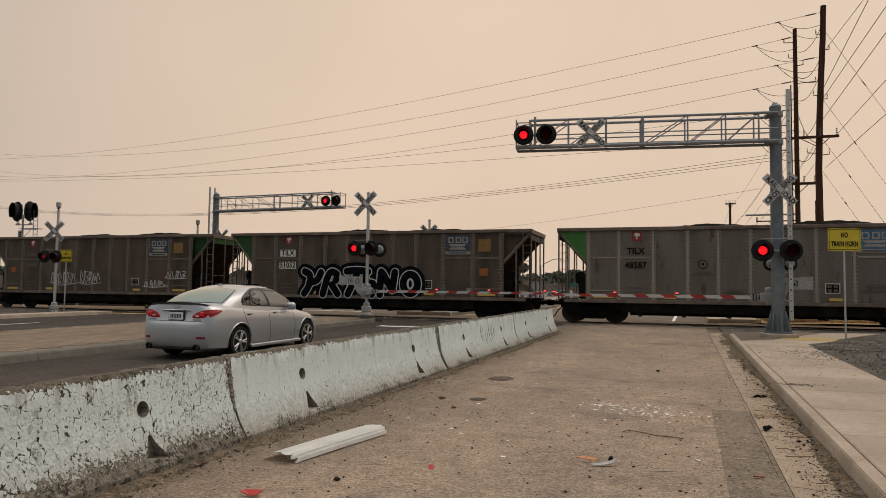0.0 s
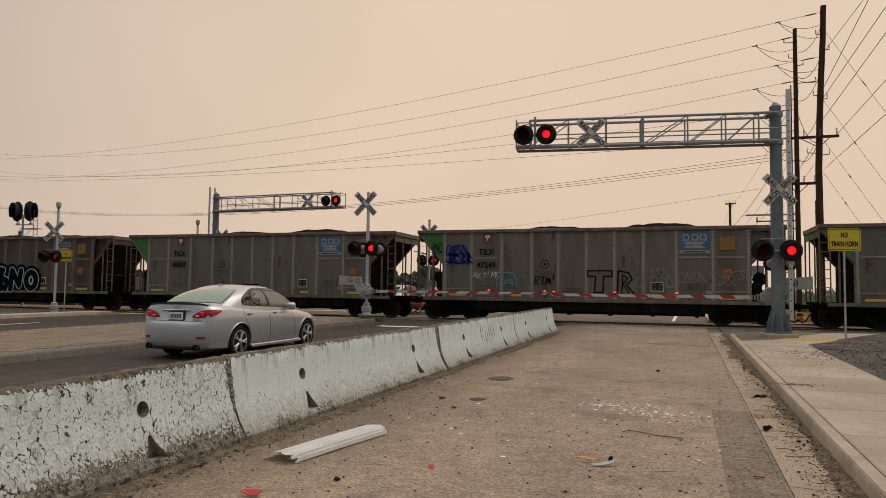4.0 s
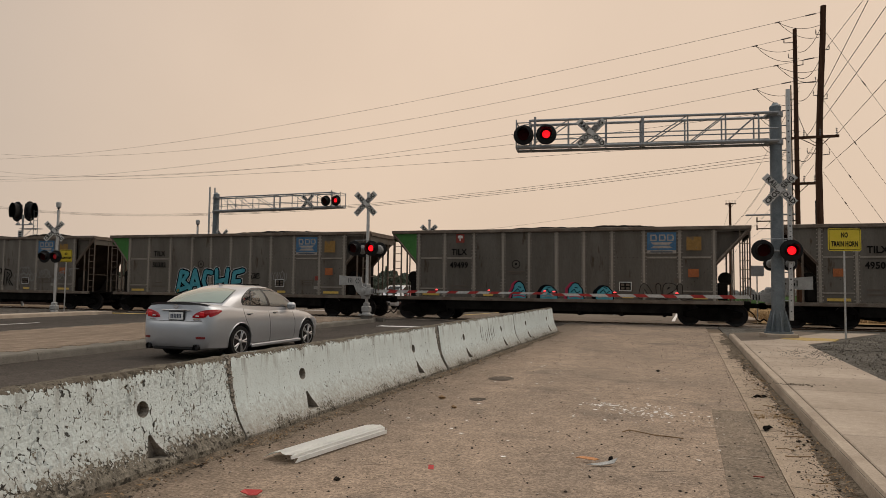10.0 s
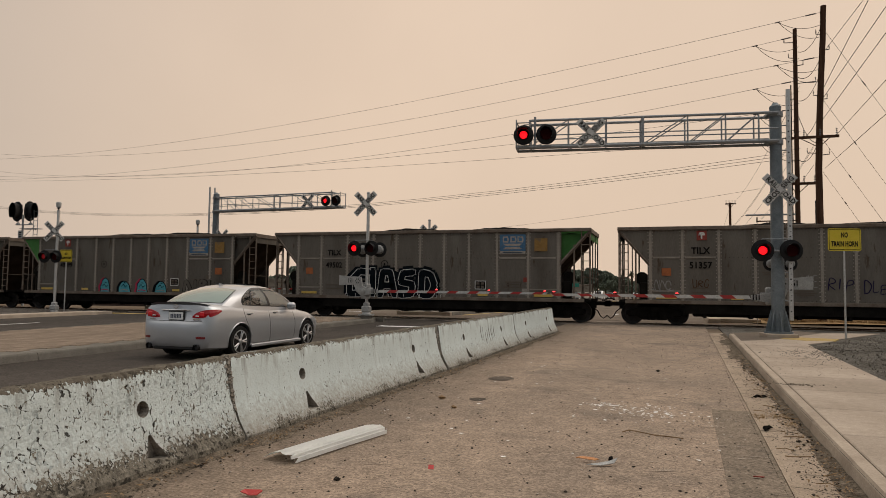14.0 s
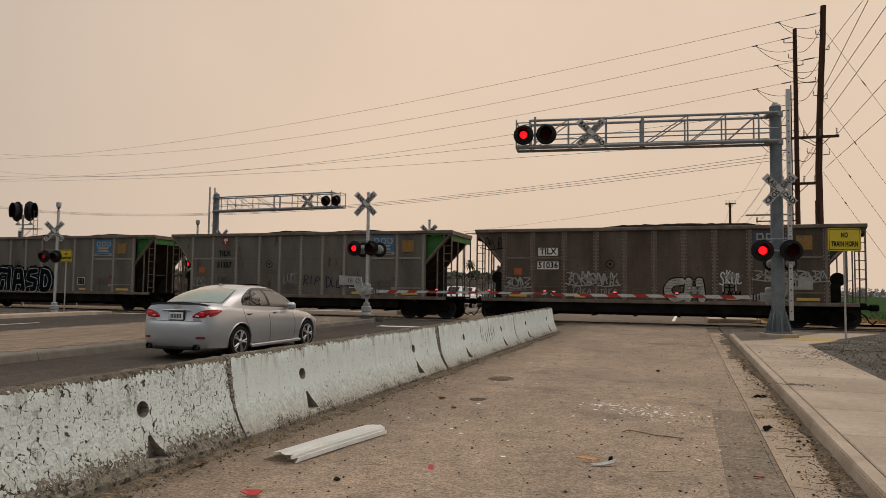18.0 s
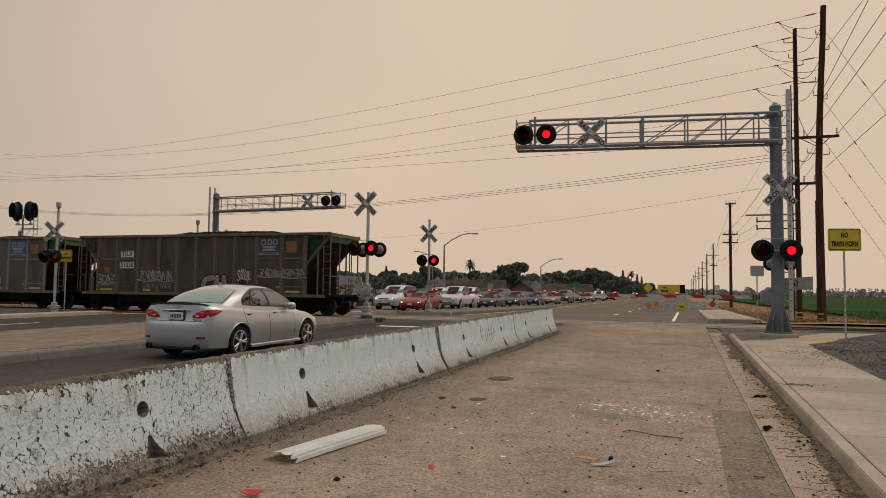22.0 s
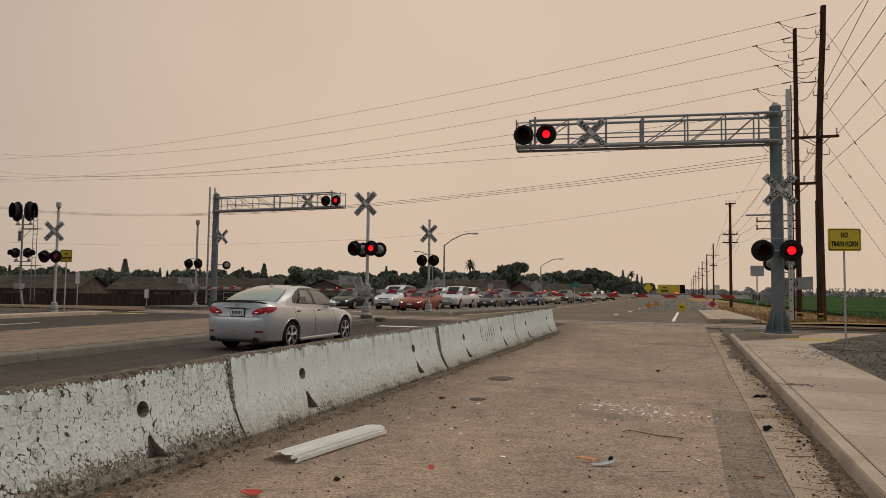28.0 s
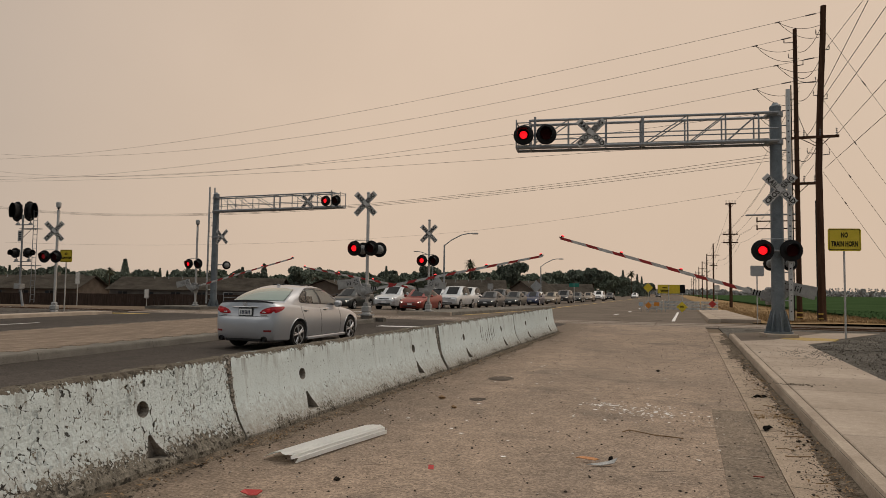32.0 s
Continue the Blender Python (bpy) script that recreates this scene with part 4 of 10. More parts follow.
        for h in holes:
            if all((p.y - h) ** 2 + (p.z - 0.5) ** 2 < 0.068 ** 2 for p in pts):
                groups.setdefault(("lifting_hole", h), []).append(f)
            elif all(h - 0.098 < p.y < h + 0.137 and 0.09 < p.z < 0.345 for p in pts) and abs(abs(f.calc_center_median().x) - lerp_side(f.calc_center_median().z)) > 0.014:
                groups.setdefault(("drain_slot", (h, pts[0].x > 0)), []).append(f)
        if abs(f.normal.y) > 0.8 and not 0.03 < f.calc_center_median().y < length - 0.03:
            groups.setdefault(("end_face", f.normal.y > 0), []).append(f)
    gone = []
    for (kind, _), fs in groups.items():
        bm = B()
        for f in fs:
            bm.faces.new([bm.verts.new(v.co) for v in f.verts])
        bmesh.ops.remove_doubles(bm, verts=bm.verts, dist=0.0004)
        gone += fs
        part(kind, bm, CAVITY, e, "bare concrete recess" if kind != "end_face" else "bare concrete end")
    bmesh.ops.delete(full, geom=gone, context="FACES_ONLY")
    part("body", full, mat, e, smooth=28)
    if chipped:
        # broken concrete at the end, loose at the top and thinning downwards
        bm = B()
        for k in range(120):
            z = 0.80 - 0.5 * rnd.random() ** 1.6
            x = lerp_side(z)
            w = 0.075 * (z - 0.2)
            c = Vector((x + rnd.uniform(-0.016, 0.001), length - 0.01 - abs(rnd.gauss(0, w)), z))
            r = 0.008 + 0.024 * rnd.random() ** 2
            q = Matrix.Translation(c) @ Euler([rnd.uniform(0, 3) for _ in range(3)]).to_matrix().to_4x4() @ Matrix.Diagonal((r, r * 1.1, r * 1.15, 1))
            vs = [bm.verts.new(q @ Vector(p)) for p in ((1, 0, 0.1), (-1, 0.1, 0), (0, 1, 0), (0.1, -1, 0), (0, 0, 1), (0, 0.1, -1))]
            for i, j, h in ((0, 2, 4), (2, 1, 4), (1, 3, 4), (3, 0, 4), (2, 0, 5), (1, 2, 5), (3, 1, 5), (0, 3, 5)):
                bm.faces.new((vs[i], vs[j], vs[h]))
        part("broken_edge", bm, CAVITY, e, "crumbling bare concrete at the end")["kind"] = "stuff"
    if curls:
        # split paint standing off the face in small bent scales
        bm = B()
        for k in range(curls):
            y, z = rnd.uniform(1.6, length - 0.12), 0.16 + 0.58 * rnd.random()
            if noise.noise(Vector((y * 2.3, z * 2.3, seed))) < -0.05 or any(math.hypot(y - h - 0.07, z - 0.36) < 0.24 for h in holes):
                continue
            w, hh, up, a = rnd.uniform(0.005, 0.016), rnd.uniform(0.010, 0.042), rnd.uniform(0.003, 0.010), rnd.gauss(0, 0.6)
            ca, sa = math.cos(a), math.sin(a)
            rows = []
            for v, lift in ((-1, 0.0005), (0, up * 0.35), (1, up)):
                row = []
                for u in (-1, 1):
                    dy, dz = u * w * (1 - 0.4 * (v > 0)) * ca - v * hh * 0.5 * sa, u * w * sa + v * hh * 0.5 * ca
                    row.append(bm.verts.new((lerp_side(z + dz) + lift + 0.001, y + dy, z + dz)))
                rows.append(row)
            for p, q in zip(rows, rows[1:]):
                bm.faces.new((p[0], p[1], q[1], q[0]))
        part("lifted_paint", bm, CURLM, e, "lifted scales of white paint")["kind"] = "stuff"
    e.matrix_basis = pose(-4.225 + sk(y0), y0, gz(y0), math.degrees(math.atan(0.008)), 0, -math.degrees(math.atan(0.014)))
    return e


barrier(-0.12, 5.9, FLAKED, "concrete barrier with badly flaking white paint", [1.28, 4.72], 1, True, 520)
barrier(5.775, 5.91, PAINTED, "white painted concrete barrier with streaks of grime", [1.28, 4.70], 2, True, 60)
scraped = barrier(11.77, 5.69, PAINTED, "white painted concrete barrier with long scrape marks", [1.38, 4.32], 3)
rnd = random.Random(17)
for k in range(8):
    y, z0, z1 = 2.62 + 0.15 * k + rnd.uniform(-0.03, 0.03), 0.30 + rnd.uniform(-0.05, 0.08), 0.60 + rnd.uniform(-0.1, 0.08)
    bm = B()
    rows = []
    for z in [z0 + (z1 - z0) * i / 5 for i in range(6)]:
        w = 0.014 * (0.35 + math.sin(math.pi * (z - z0 + 0.02) / (z1 - z0 + 0.04)))
        yy = y + 0.02 * math.sin(9 * z + k)
        rows.append([bm.verts.new((lerp_side(z) + out, yy + d, z)) for d, out in ((-w, 0.001), (0, 0.004), (w, 0.001))])
    for p, q in zip(rows, rows[1:]):
        for i in (0, 1):
            bm.faces.new((p[i], p[i + 1], q[i + 1], q[i]))
    part("scrape", bm, SCRAPEM, scraped, "dark vertical scrape mark")
barrier(17.48, 5.55, PAINTED, "white painted concrete barrier at the end of the row", [1.3, 4.3], 4)
# ---------------- coal train ----------------
CAR_L, PITCH = 15.12, 16.18
P0, PW, PANELS = 1.30, 1.251, 10
# the side posts stand at uneven steps
EDGES = (1.30, 2.53, 3.89, 5.21, 6.35, 7.52, 8.66, 9.81, 11.08, 12.46, 13.75)
TOPZ = 3.995


def at_panel(p):
    """Along the car's side, counted in panels."""
    k = max(0, min(PANELS - 1, math.floor(p)))
    return EDGES[k] + (p - k) * (EDGES[k + 1] - EDGES[k])



def blob(bm, pts, m):
    vs = [bm.verts.new(m @ Vector((p[0], 0, p[1]))) for p in pts]
    f = face(bm, vs)
    if f:
        bmesh.ops.triangulate(bm, faces=[f])


def fat(bm, pts, w, y, round_=10):
    """A thick stroke with rounded or cut joints, laid on the car's side; its pieces lie in thin steps over each other."""
    n = 0
    for (xa, za), (xb, zb) in zip(pts, pts[1:]):
        rib(bm, [(xa, za), (xb, zb)], w, Matrix.Translation((0, y - n * 2e-5, 0)))
        n += 1
    for x, z in pts:
        face(bm, [bm.verts.new((x + w / 2 * math.cos(2 * math.pi * (k + 0.5) / round_), y - n * 2e-5, z + w / 2 * math.sin(2 * math.pi * (k + 0.5) / round_))) for k in range(round_)])
        n += 1


def bend_line(pts, n=4):
    """A smooth line through points."""
    out = []
    for i in range(len(pts) - 1):
        p = [pts[max(i - 1, 0)], pts[i], pts[i + 1], pts[min(i + 2, len(pts) - 1)]]
        for k in range(n):
            t = k / n
            out.append(tuple(0.5 * (2 * p[1][a] + (p[2][a] - p[0][a]) * t + (2 * p[0][a] - 5 * p[1][a] + 4 * p[2][a] - p[3][a]) * t * t + (3 * p[1][a] - p[0][a] - 3 * p[2][a] + p[3][a]) * t ** 3) for a in (0, 1)))
    return out + [pts[-1]]


def big_piece(parent, letters, width, layers, curved=True, joint=12):
    """A large sprayed piece: letters of thick strokes (panels along, metres up), in layers of (material, extra width, label, only below this height)."""
    for n, (mat, extra, label, below) in enumerate(layers):
        bm = B()
        for i, strokes in enumerate(letters):
            for st in strokes:
                pts = [(at_panel(x), z) for x, z in st]
                pts = bend_line(pts) if curved and len(pts) > 2 else pts
                if below:
                    pts = [p for p in pts if p[1] < below]
                if len(pts) > 1:
                    fat(bm, pts, width + extra, -1.5965 - 0.009 * n - 0.0012 * (i % 6), joint)
        part("graffiti_layer", bm, mat, parent, label)["kind"] = "stuff"


def flat(parent, name, x, z, w, h, mat, label="", y=-1.5885, d=0.004):
    bm = B()
    box(bm, x - w / 2, x + w / 2, y - d, y, z - h / 2, z + h / 2)
    return part(name, bm, mat, parent, label)


def make_wheelset():
    bm = B()
    for s in (-1, 1):
        t = s * 0.755
        lathe(bm, [(0.10, t - 0.085), (0.13, t - 0.05), (0.36, t - 0.03), (0.40, t - 0.062), (0.452, t - 0.062), (0.457, t + 0.03 * s), (0.457, t + 0.062), (0.40, t + 0.062), (0.36, t + 0.03), (0.12, t + 0.05), (0.10, t + 0.085)], 28)
    lathe(bm, [(0.075, -1.02), (0.09, -0.98), (0.085, 0.98), (0.075, 1.02)], 12)
    for s in (-1, 1):
        for k in range(3):
            a = k * 2.094
            tube(bm, (0.06 * math.cos(a), s * 1.02, 0.06 * math.sin(a)), (0.06 * math.cos(a), s * 1.045, 0.06 * math.sin(a)), 0.018, n=6)
    return bm


def make_truck(bm):
    """Side frames, bolster, springs and axle boxes of a two-axle truck, about its middle."""
    for s in (-1, 1):
        y = s * 0.98
        pr = [(-1.12, 0.40), (-0.72, 0.36), (-0.45, 0.20), (0.45, 0.20), (0.72, 0.36), (1.12, 0.40), (1.12, 0.56), (0.80, 0.66), (0.40, 0.74), (-0.40, 0.74), (-0.80, 0.66), (-1.12, 0.56)]
        prism(bm, pr, "y", y - 0.07, y + 0.07)
        for ax in (-0.89, 0.89):
            box(bm, ax - 0.15, ax + 0.15, y + s * 0.0 - 0.11, y + 0.11, 0.34, 0.60, bev=0.03)
        for k in range(4):
            cx = -0.21 + 0.14 * k
            for j in range(4):
                tube(bm, (cx, y + s * 0.09, 0.26 + 0.085 * j), (cx, y + s * 0.09, 0.31 + 0.085 * j), 0.055, 0.055, 8)
        box(bm, -0.34, 0.34, y - 0.13, y + 0.13, 0.20, 0.25)
    box(bm, -0.2, 0.2, -1.1, 1.1, 0.48, 0.74, bev=0.03)
    for ax in (-0.45, 0.45):
        box(bm, ax - 0.06, ax + 0.06, -0.85, 0.85, 0.36, 0.5)


def hopper_car(number, brown, green_side, label, seed, tone=0):
    rnd = random.Random(seed)
    side = BODYBROWN if brown else BODYGREYS[tone]
    e = thing("hopper_car", label, "hopper wagon", "coal train")
    x1 = EDGES[-1]
    # slope sheets and hopper trough
    bm = B()
    prism(bm, [(0.08, 3.865), (CAR_L - 0.08, 3.865), (CAR_L - 2.75, 0.95), (2.75, 0.95)], "y", -1.27, 1.27)
    part("hopper", bm, SLOPE, e, "grimy sloping hopper body")
    for k, (a, b) in enumerate(((0.08, 2.75), (CAR_L - 0.08, CAR_L - 2.75))):
        bm = B()
        d = 0.10 if k == 0 else -0.10
        prism(bm, [(a, 3.80), (b, 0.95), (b + d, 0.95), (a + d, 3.80)], "y", -1.50, 1.50)
        bmesh.ops.recalc_face_normals(bm, faces=bm.faces)
        part("slope_sheet", bm, SLOPE, e, "grimy slope sheet at the end")
        g = (k == 0) == (green_side == "L")
        bm = B()
        box(bm, *sorted((a - d * 0.3, a + d * 0.2)), -1.50, 1.50, 3.52, 3.87)
        part("end_header", bm, (GREENDARK if brown else GREEN) if g else side, e, "green plate across the end" if g else "")
    for s in (-1, 1):
        y = s * 1.53
        bm = B()
        prism(bm, [(P0, 0.95), (x1, 0.95), (x1, 3.885), (P0, 3.885)], "y", y - 0.03, y + 0.03)
        part("side_plate", bm, side, e)
        bm = B()
        box(bm, -0.115, 0.115, min(y, y + s * 0.038), max(y, y + s * 0.038), 1.02, 3.855)
        flange = part("post_flange", bm, side, e)
        flange.matrix_basis = pose(P0, 0, 0)
        for k in range(1, PANELS + 1):
            again(flange, pose(EDGES[k], 0, 0), e)
        for k, (a, b) in enumerate(((0.06, P0), (CAR_L - 0.06, x1))):
            bm = B()
            pr = [(a, 3.885), (b, 3.885), (b, 2.42)]
            g = (k == 0) == (green_side == "L")
            back = -s * (0.22 if k else 0.0)
            prism(bm, pr, "y", y - 0.028 + back, y + 0.028 + back)
            bmesh.ops.recalc_face_normals(bm, faces=bm.faces)
            part("end_gusset", bm, (GREENDARK if brown else GREEN) if g else side, e, "green triangular end plate" if g else "")
        bm = B()
        box(bm, 0.0, CAR_L, y - 0.085 * (s < 0) - 0.03, y + 0.085 * (s > 0) + 0.03, 3.855, TOPZ, bev=0.012)
        part("top_rail", bm, CHORD, e)
        bm = B()
        box(bm, 0.3, CAR_L - 0.3, y - 0.075, y + 0.075, 0.88, 1.02, bev=0.01)
        part("side_sill", bm, CHORD, e)
        # end angle along the gusset
        for a, b in ((0.06, P0), (CAR_L - 0.06, x1)):
            bm = B()
            tube(bm, (a, y - s * 0.0, 3.855), (b, y, 2.42), 0.07, n=4)
            part("gusset_angle", bm, CHORD, e)
    # side posts, near and far
    bm = B()
    box(bm, -0.055, 0.055, -1.594, -1.566, 1.02, 3.855, bev=0.012)
    post = part("side_post", bm, POSTG if not brown else CHORD, e)
    post.matrix_basis = pose(P0, 0, 0)
    for k in range(1, PANELS + 1):
        again(post, pose(EDGES[k], 0, 0), e)
    for k in range(PANELS + 1):
        again(post, pose(EDGES[k], 0, 0, 0, 0, 180), e)
    # ledges and rivet rows
    for k, za, zb in ((0, 2.71, 2.78), (1, 2.71, 2.78), (8, 2.71, 2.78), (9, 2.71, 2.78), (0, 1.36, 1.42), (9, 1.36, 1.42)):
        bm = B()
        box(bm, EDGES[k] + 0.1, EDGES[k + 1] - 0.1, -1.585, -1.556, za, zb)
        part("ledge", bm, POSTG if not brown else CHORD, e)
    bm = B()
    for i in range(int((x1 - P0) / 0.16)):
        for z in (3.82, 2.74, 1.07):
            x = P0 + 0.1 + i * 0.16
            vs = [bm.verts.new((x + a, -1.5612, z + b)) for a, b in ((-0.018, 0), (0, -0.018), (0.018, 0), (0, 0.018))]
            bm.faces.new(vs)
    part("rivets", bm, RIVET, e, "rows of rivet heads")["kind"] = "stuff"
    bm = B()
    for k in range(PANELS + 1):
        for i in range(20):
            for dx in (-0.088, 0.088):
                x, z = EDGES[k] + dx, 1.12 + i * 0.14
                face(bm, [bm.verts.new((x + a, -1.574, z + b)) for a, b in ((-0.024, 0), (0, -0.024), (0.024, 0), (0, 0.024))])
    part("rivets", bm, RIVETPALE, e, "pale rivet heads along the posts")["kind"] = "stuff"
    # ends: platform, corner posts, ladder
    bm = B()
    for a in (0.05, CAR_L - 1.35):
        box(bm, a, a + 1.3, -1.5, 1.5, 0.92, 1.02)
    box(bm, -0.02, CAR_L + 0.02, -0.33, 0.33, 0.62, 0.95)
    part("underframe", bm, UNDER, e)
    for a, sgn in ((0.0, 1), (CAR_L, -1)):
        for x, r in ((a + sgn * 0.06, 0.035), (a + sgn * 0.42, 0.028), (a + sgn * 0.72, 0.04)):
            for y in (-1.5, 1.5):
                bm = B()
                tube(bm, (x, y, 1.0), (x, y, 3.865 if r < 0.04 else 3.3), r, n=6)
                part("end_post", bm, CHORD, e)
        bm = B()
        for y in (-0.55, 0.55):
            tube(bm, (a + sgn * 0.06, y, 1.0), (a + sgn * 0.06, y, 3.865), 0.03, n=6)
            tube(bm, (a + sgn * 0.06, y, 1.9), (a + sgn * 0.06, math.copysign(1.5, y), 1.9), 0.02, n=6)
        box(bm, min(a, a + sgn * 0.1), max(a, a + sgn * 0.1), -1.53, 1.53, 3.80, 3.975)
        part("end_frame", bm, CHORD, e)
        bm = B()
        tube(bm, (0.06, -1.545, 0), (0.42, -1.545, 0), 0.016, n=5)
        rung = part("rung", bm, CHORD, e)
        rung.matrix_basis = pose(a if sgn > 0 else a - 0.48, 0, 1.25)
        for i in range(1, 8):
            again(rung, pose(a if sgn > 0 else a - 0.48, 0, 1.25 + i * 0.34), e)
        bm = B()
        lathe(bm, [(0.24, -0.02), (0.27, 0.0), (0.24, 0.02)], 16, pose(a + sgn * 0.95, -1.25, 1.9))
        box(bm, a + sgn * 1.05 - 0.18, a + sgn * 1.05 + 0.18, -1.4, -0.9, 1.05, 1.75, bev=0.03)
        part("brake_gear", bm, UNDER, e)
        # coupler
        bm = B()
        xe = a - sgn * 0.53
        box(bm, min(a, xe) if sgn > 0 else a - 0.1, a + 0.1 if sgn > 0 else max(a, xe), -0.09, 0.09, 0.74, 0.92, bev=0.02)
        box(bm, xe - 0.16, xe + 0.16, -0.17, 0.17, 0.70, 0.96, bev=0.05)
        part("coupler", bm, UNDER, e)
        bm = B()
        pipe(bm, [(a + sgn * 0.1, -0.4, 0.7), (a - sgn * 0.15, -0.42, 0.5), (a - sgn * 0.25, -0.42, 0.3), (a - sgn * 0.38, -0.38, 0.2), (xe, -0.3, 0.32)], 0.026)
        part("air_hose", bm, UNDER, e)
    # hopper doors and beams under the body
    bm = B()
    prism(bm, [(-1.42, 0.9), (1.42, 0.9), (1.1, 0.38), (-1.1, 0.38)], "x", 2.95, CAR_L - 2.95)
    part("discharge_hopper", bm, UNDER, e, "black bottom discharge hopper")
    for k in range(6):
        x = 3.3 + k * 1.7
        bm = B()
        box(bm, x, x + 0.12, -1.46, 1.46, 0.34, 0.9)
        part("cross_beam", bm, UNDER, e)
    for y in (-1.47, 1.47):
        bm = B()
        box(bm, 2.6, CAR_L - 2.6, y - 0.03, y + 0.03, 0.50, 0.88)
        part("lower_sill", bm, UNDER, e)
    for cx in (1.43, 13.70):
        bm = B()
        make_truck(bm)
        tr = part("truck", bm, UNDER, e)
        tr.matrix_basis = pose(cx, 0, 0)
    for wx in (0.54, 2.32, 12.81, 14.59):
        ws = WHEELSET[0]
        if ws is None:
            ws = WHEELSET[0] = part("wheelset", make_wheelset(), WHEELM, e, smooth=40)
        else:
            ws = again(ws, Matrix.Identity(4), e)
        ws.matrix_basis = pose(wx, 0, 0.457)
        ws["axle"] = wx
    # coal heap
    bm = B()
    nx, ny = 66, 12
    heaps = [(rnd.uniform(5.8, 7.2), rnd.uniform(0.36, 0.46)), (rnd.uniform(9.6, 11.0), rnd.uniform(0.38, 0.50))]
    g = []
    for j in range(ny + 1):
        row = []
        for i in range(nx + 1):
            x = 0.25 + (CAR_L - 0.5) * i / nx
            y = -1.47 + 2.94 * j / ny
            z = 3.77
            for hx, hh in heaps:
                z += hh * math.exp(-(abs(x - hx) / 2.1) ** 3) * max(0, 1 - (y / 1.62) ** 2)
            z += 0.05 * noise.noise(Vector((x * 2.3 + seed, y * 2.3, 0))) + 0.03 * noise.noise(Vector((x * 7 + seed, y * 7, 3)))
            row.append(bm.verts.new((x, y, z)))
        g.append(row)
    for a, b in zip(g, g[1:]):
        for i in range(nx):
            bm.faces.new((a[i], a[i + 1], b[i + 1], b[i]))
    part("coal_load", bm, COAL, e, "heaped black coal")
    # markings
    px = at_panel(1.5)
    if number:
        if brown:
            flat(e, "mark_plate", px, 3.0, 0.84, 0.33, WHITE, "white backing of the marks")
            flat(e, "mark_plate", px, 2.42, 0.90, 0.33, WHITE, "white backing of the number")
        lettering("TILX", 0.36, BLACKMARK, e, pose(px, -1.594, 3.0, 90), name="reporting_mark", squeeze=0.92, bold=0.025)
        lettering(number, 0.36, BLACKMARK, e, pose(px, -1.594, 2.42, 90), name="car_number", squeeze=0.92, bold=0.025)
    else:
        flat(e, "worn_marks", px, 3.0, 0.7, 0.22, GREYMARK)
        flat(e, "worn_marks", px, 2.42, 0.85, 0.22, GREYMARK)
    rx = at_panel(8.5)
    flat(e, "blue_sign", rx, 3.40, 1.13, 0.72, FADEDBLUE if brown else BLUE, "blue owner's plate")
    bm = B()
    m = Matrix.Translation((rx, -1.594, 3.40))
    for c in (-.31, .03, .34):
        rib(bm, [(c - .10, .04), (c - .10, .25), (c + .08, .25), (c + .11, .15), (c + .10, .04)], 0.07, m, True)
    blob(bm, [(-.42, -.04), (.42, -.04), (.30, -.14), (-.30, -.14)], m)
    blob(bm, [(-.42, -.28), (.42, -.28), (.30, -.18), (-.30, -.18)], m)
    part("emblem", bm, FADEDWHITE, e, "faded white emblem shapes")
    flat(e, "caption_strip", rx, 2.97, 1.13, 0.13, FADEDWHITE, "faded white caption strip")
    flat(e, "caption_bar", rx, 2.97, 0.86, 0.045, FADEDBLUE, "", -1.594)
    flat(e, "amber_plate", at_panel(9.42), 3.3, 0.56, 0.55, AMBER, "faded amber square plate")
    if green_side == "R":
        flat(e, "orange_plate", at_panel(0.5), 2.16, 0.36, 0.3, ORANGE, "orange square plate")
    else:
        flat(e, "orange_plate", at_panel(9.4), 2.12, 0.40, 0.33, ORANGE, "orange square plate")
    if rnd.random() < 0.72 and number != "51036":
        flat(e, "red_plate", px + 0.05, 3.62, 0.38, 0.38, REDMARK, "small red plate with a white device")
        bm = B()
        m = Matrix.Translation((px + 0.05, -1.594, 3.62))
        blob(bm, [(.02, -.13), (.02, 0), (.12, .0), (.11, .1), (0, .14), (-.11, .1), (-.12, 0), (-.03, 0), (-.03, -.13)], m)
        part("red_plate_device", bm, WHITE, e)
    bm = B()
    cxx, czz = at_panel(3.5), 2.47
    rib(bm, [(cxx + 0.17 * math.cos(t * 0.4), czz + 0.17 * math.sin(t * 0.4)) for t in range(16)], 0.03, Matrix.Translation((0, -1.589, 0)), True)
    rib(bm, [(cxx, czz - 0.04), (cxx, czz + 0.05)], 0.08, Matrix.Translation((0, -1.589, 0)))
    part("round_stencil", bm, BLACKMARK, e)
    fx = at_panel(7.42)
    flat(e, "data_box", fx, 1.56, 0.50, 0.38, WHITE, "white framed data box")
    flat(e, "data_box_field", fx, 1.56, 0.44, 0.32, BLACKMARK, "", -1.5935)
    for dx, dz in ((-0.11, 0.07), (0.1, 0.07), (-0.1, -0.08), (0.1, -0.08)):
        flat(e, "data_mark", fx + dx, 1.56 + dz, 0.14, 0.1, GREYMARK, "", -1.598)
    for k, z in ((0, 1.14), (7, 1.14), (9, 1.14), (2, 1.14)):
        flat(e, "reflector", at_panel(k + 0.5), z, 0.8 if k in (0, 9) else 0.45, 0.11, YREFL, "worn yellow reflector strip")
    for k, zz in ((1, (1.52, 1.34)), (3, (2.16, 2.08)), (4, (1.45, 1.37, 1.3)), (8, (1.7, 1.6, 1.48))):
        for z in zz:
            w = rnd.uniform(0.45, 0.9)
            flat(e, "stencil", at_panel(k + 0.5), z, w, 0.05, GREYMARK)
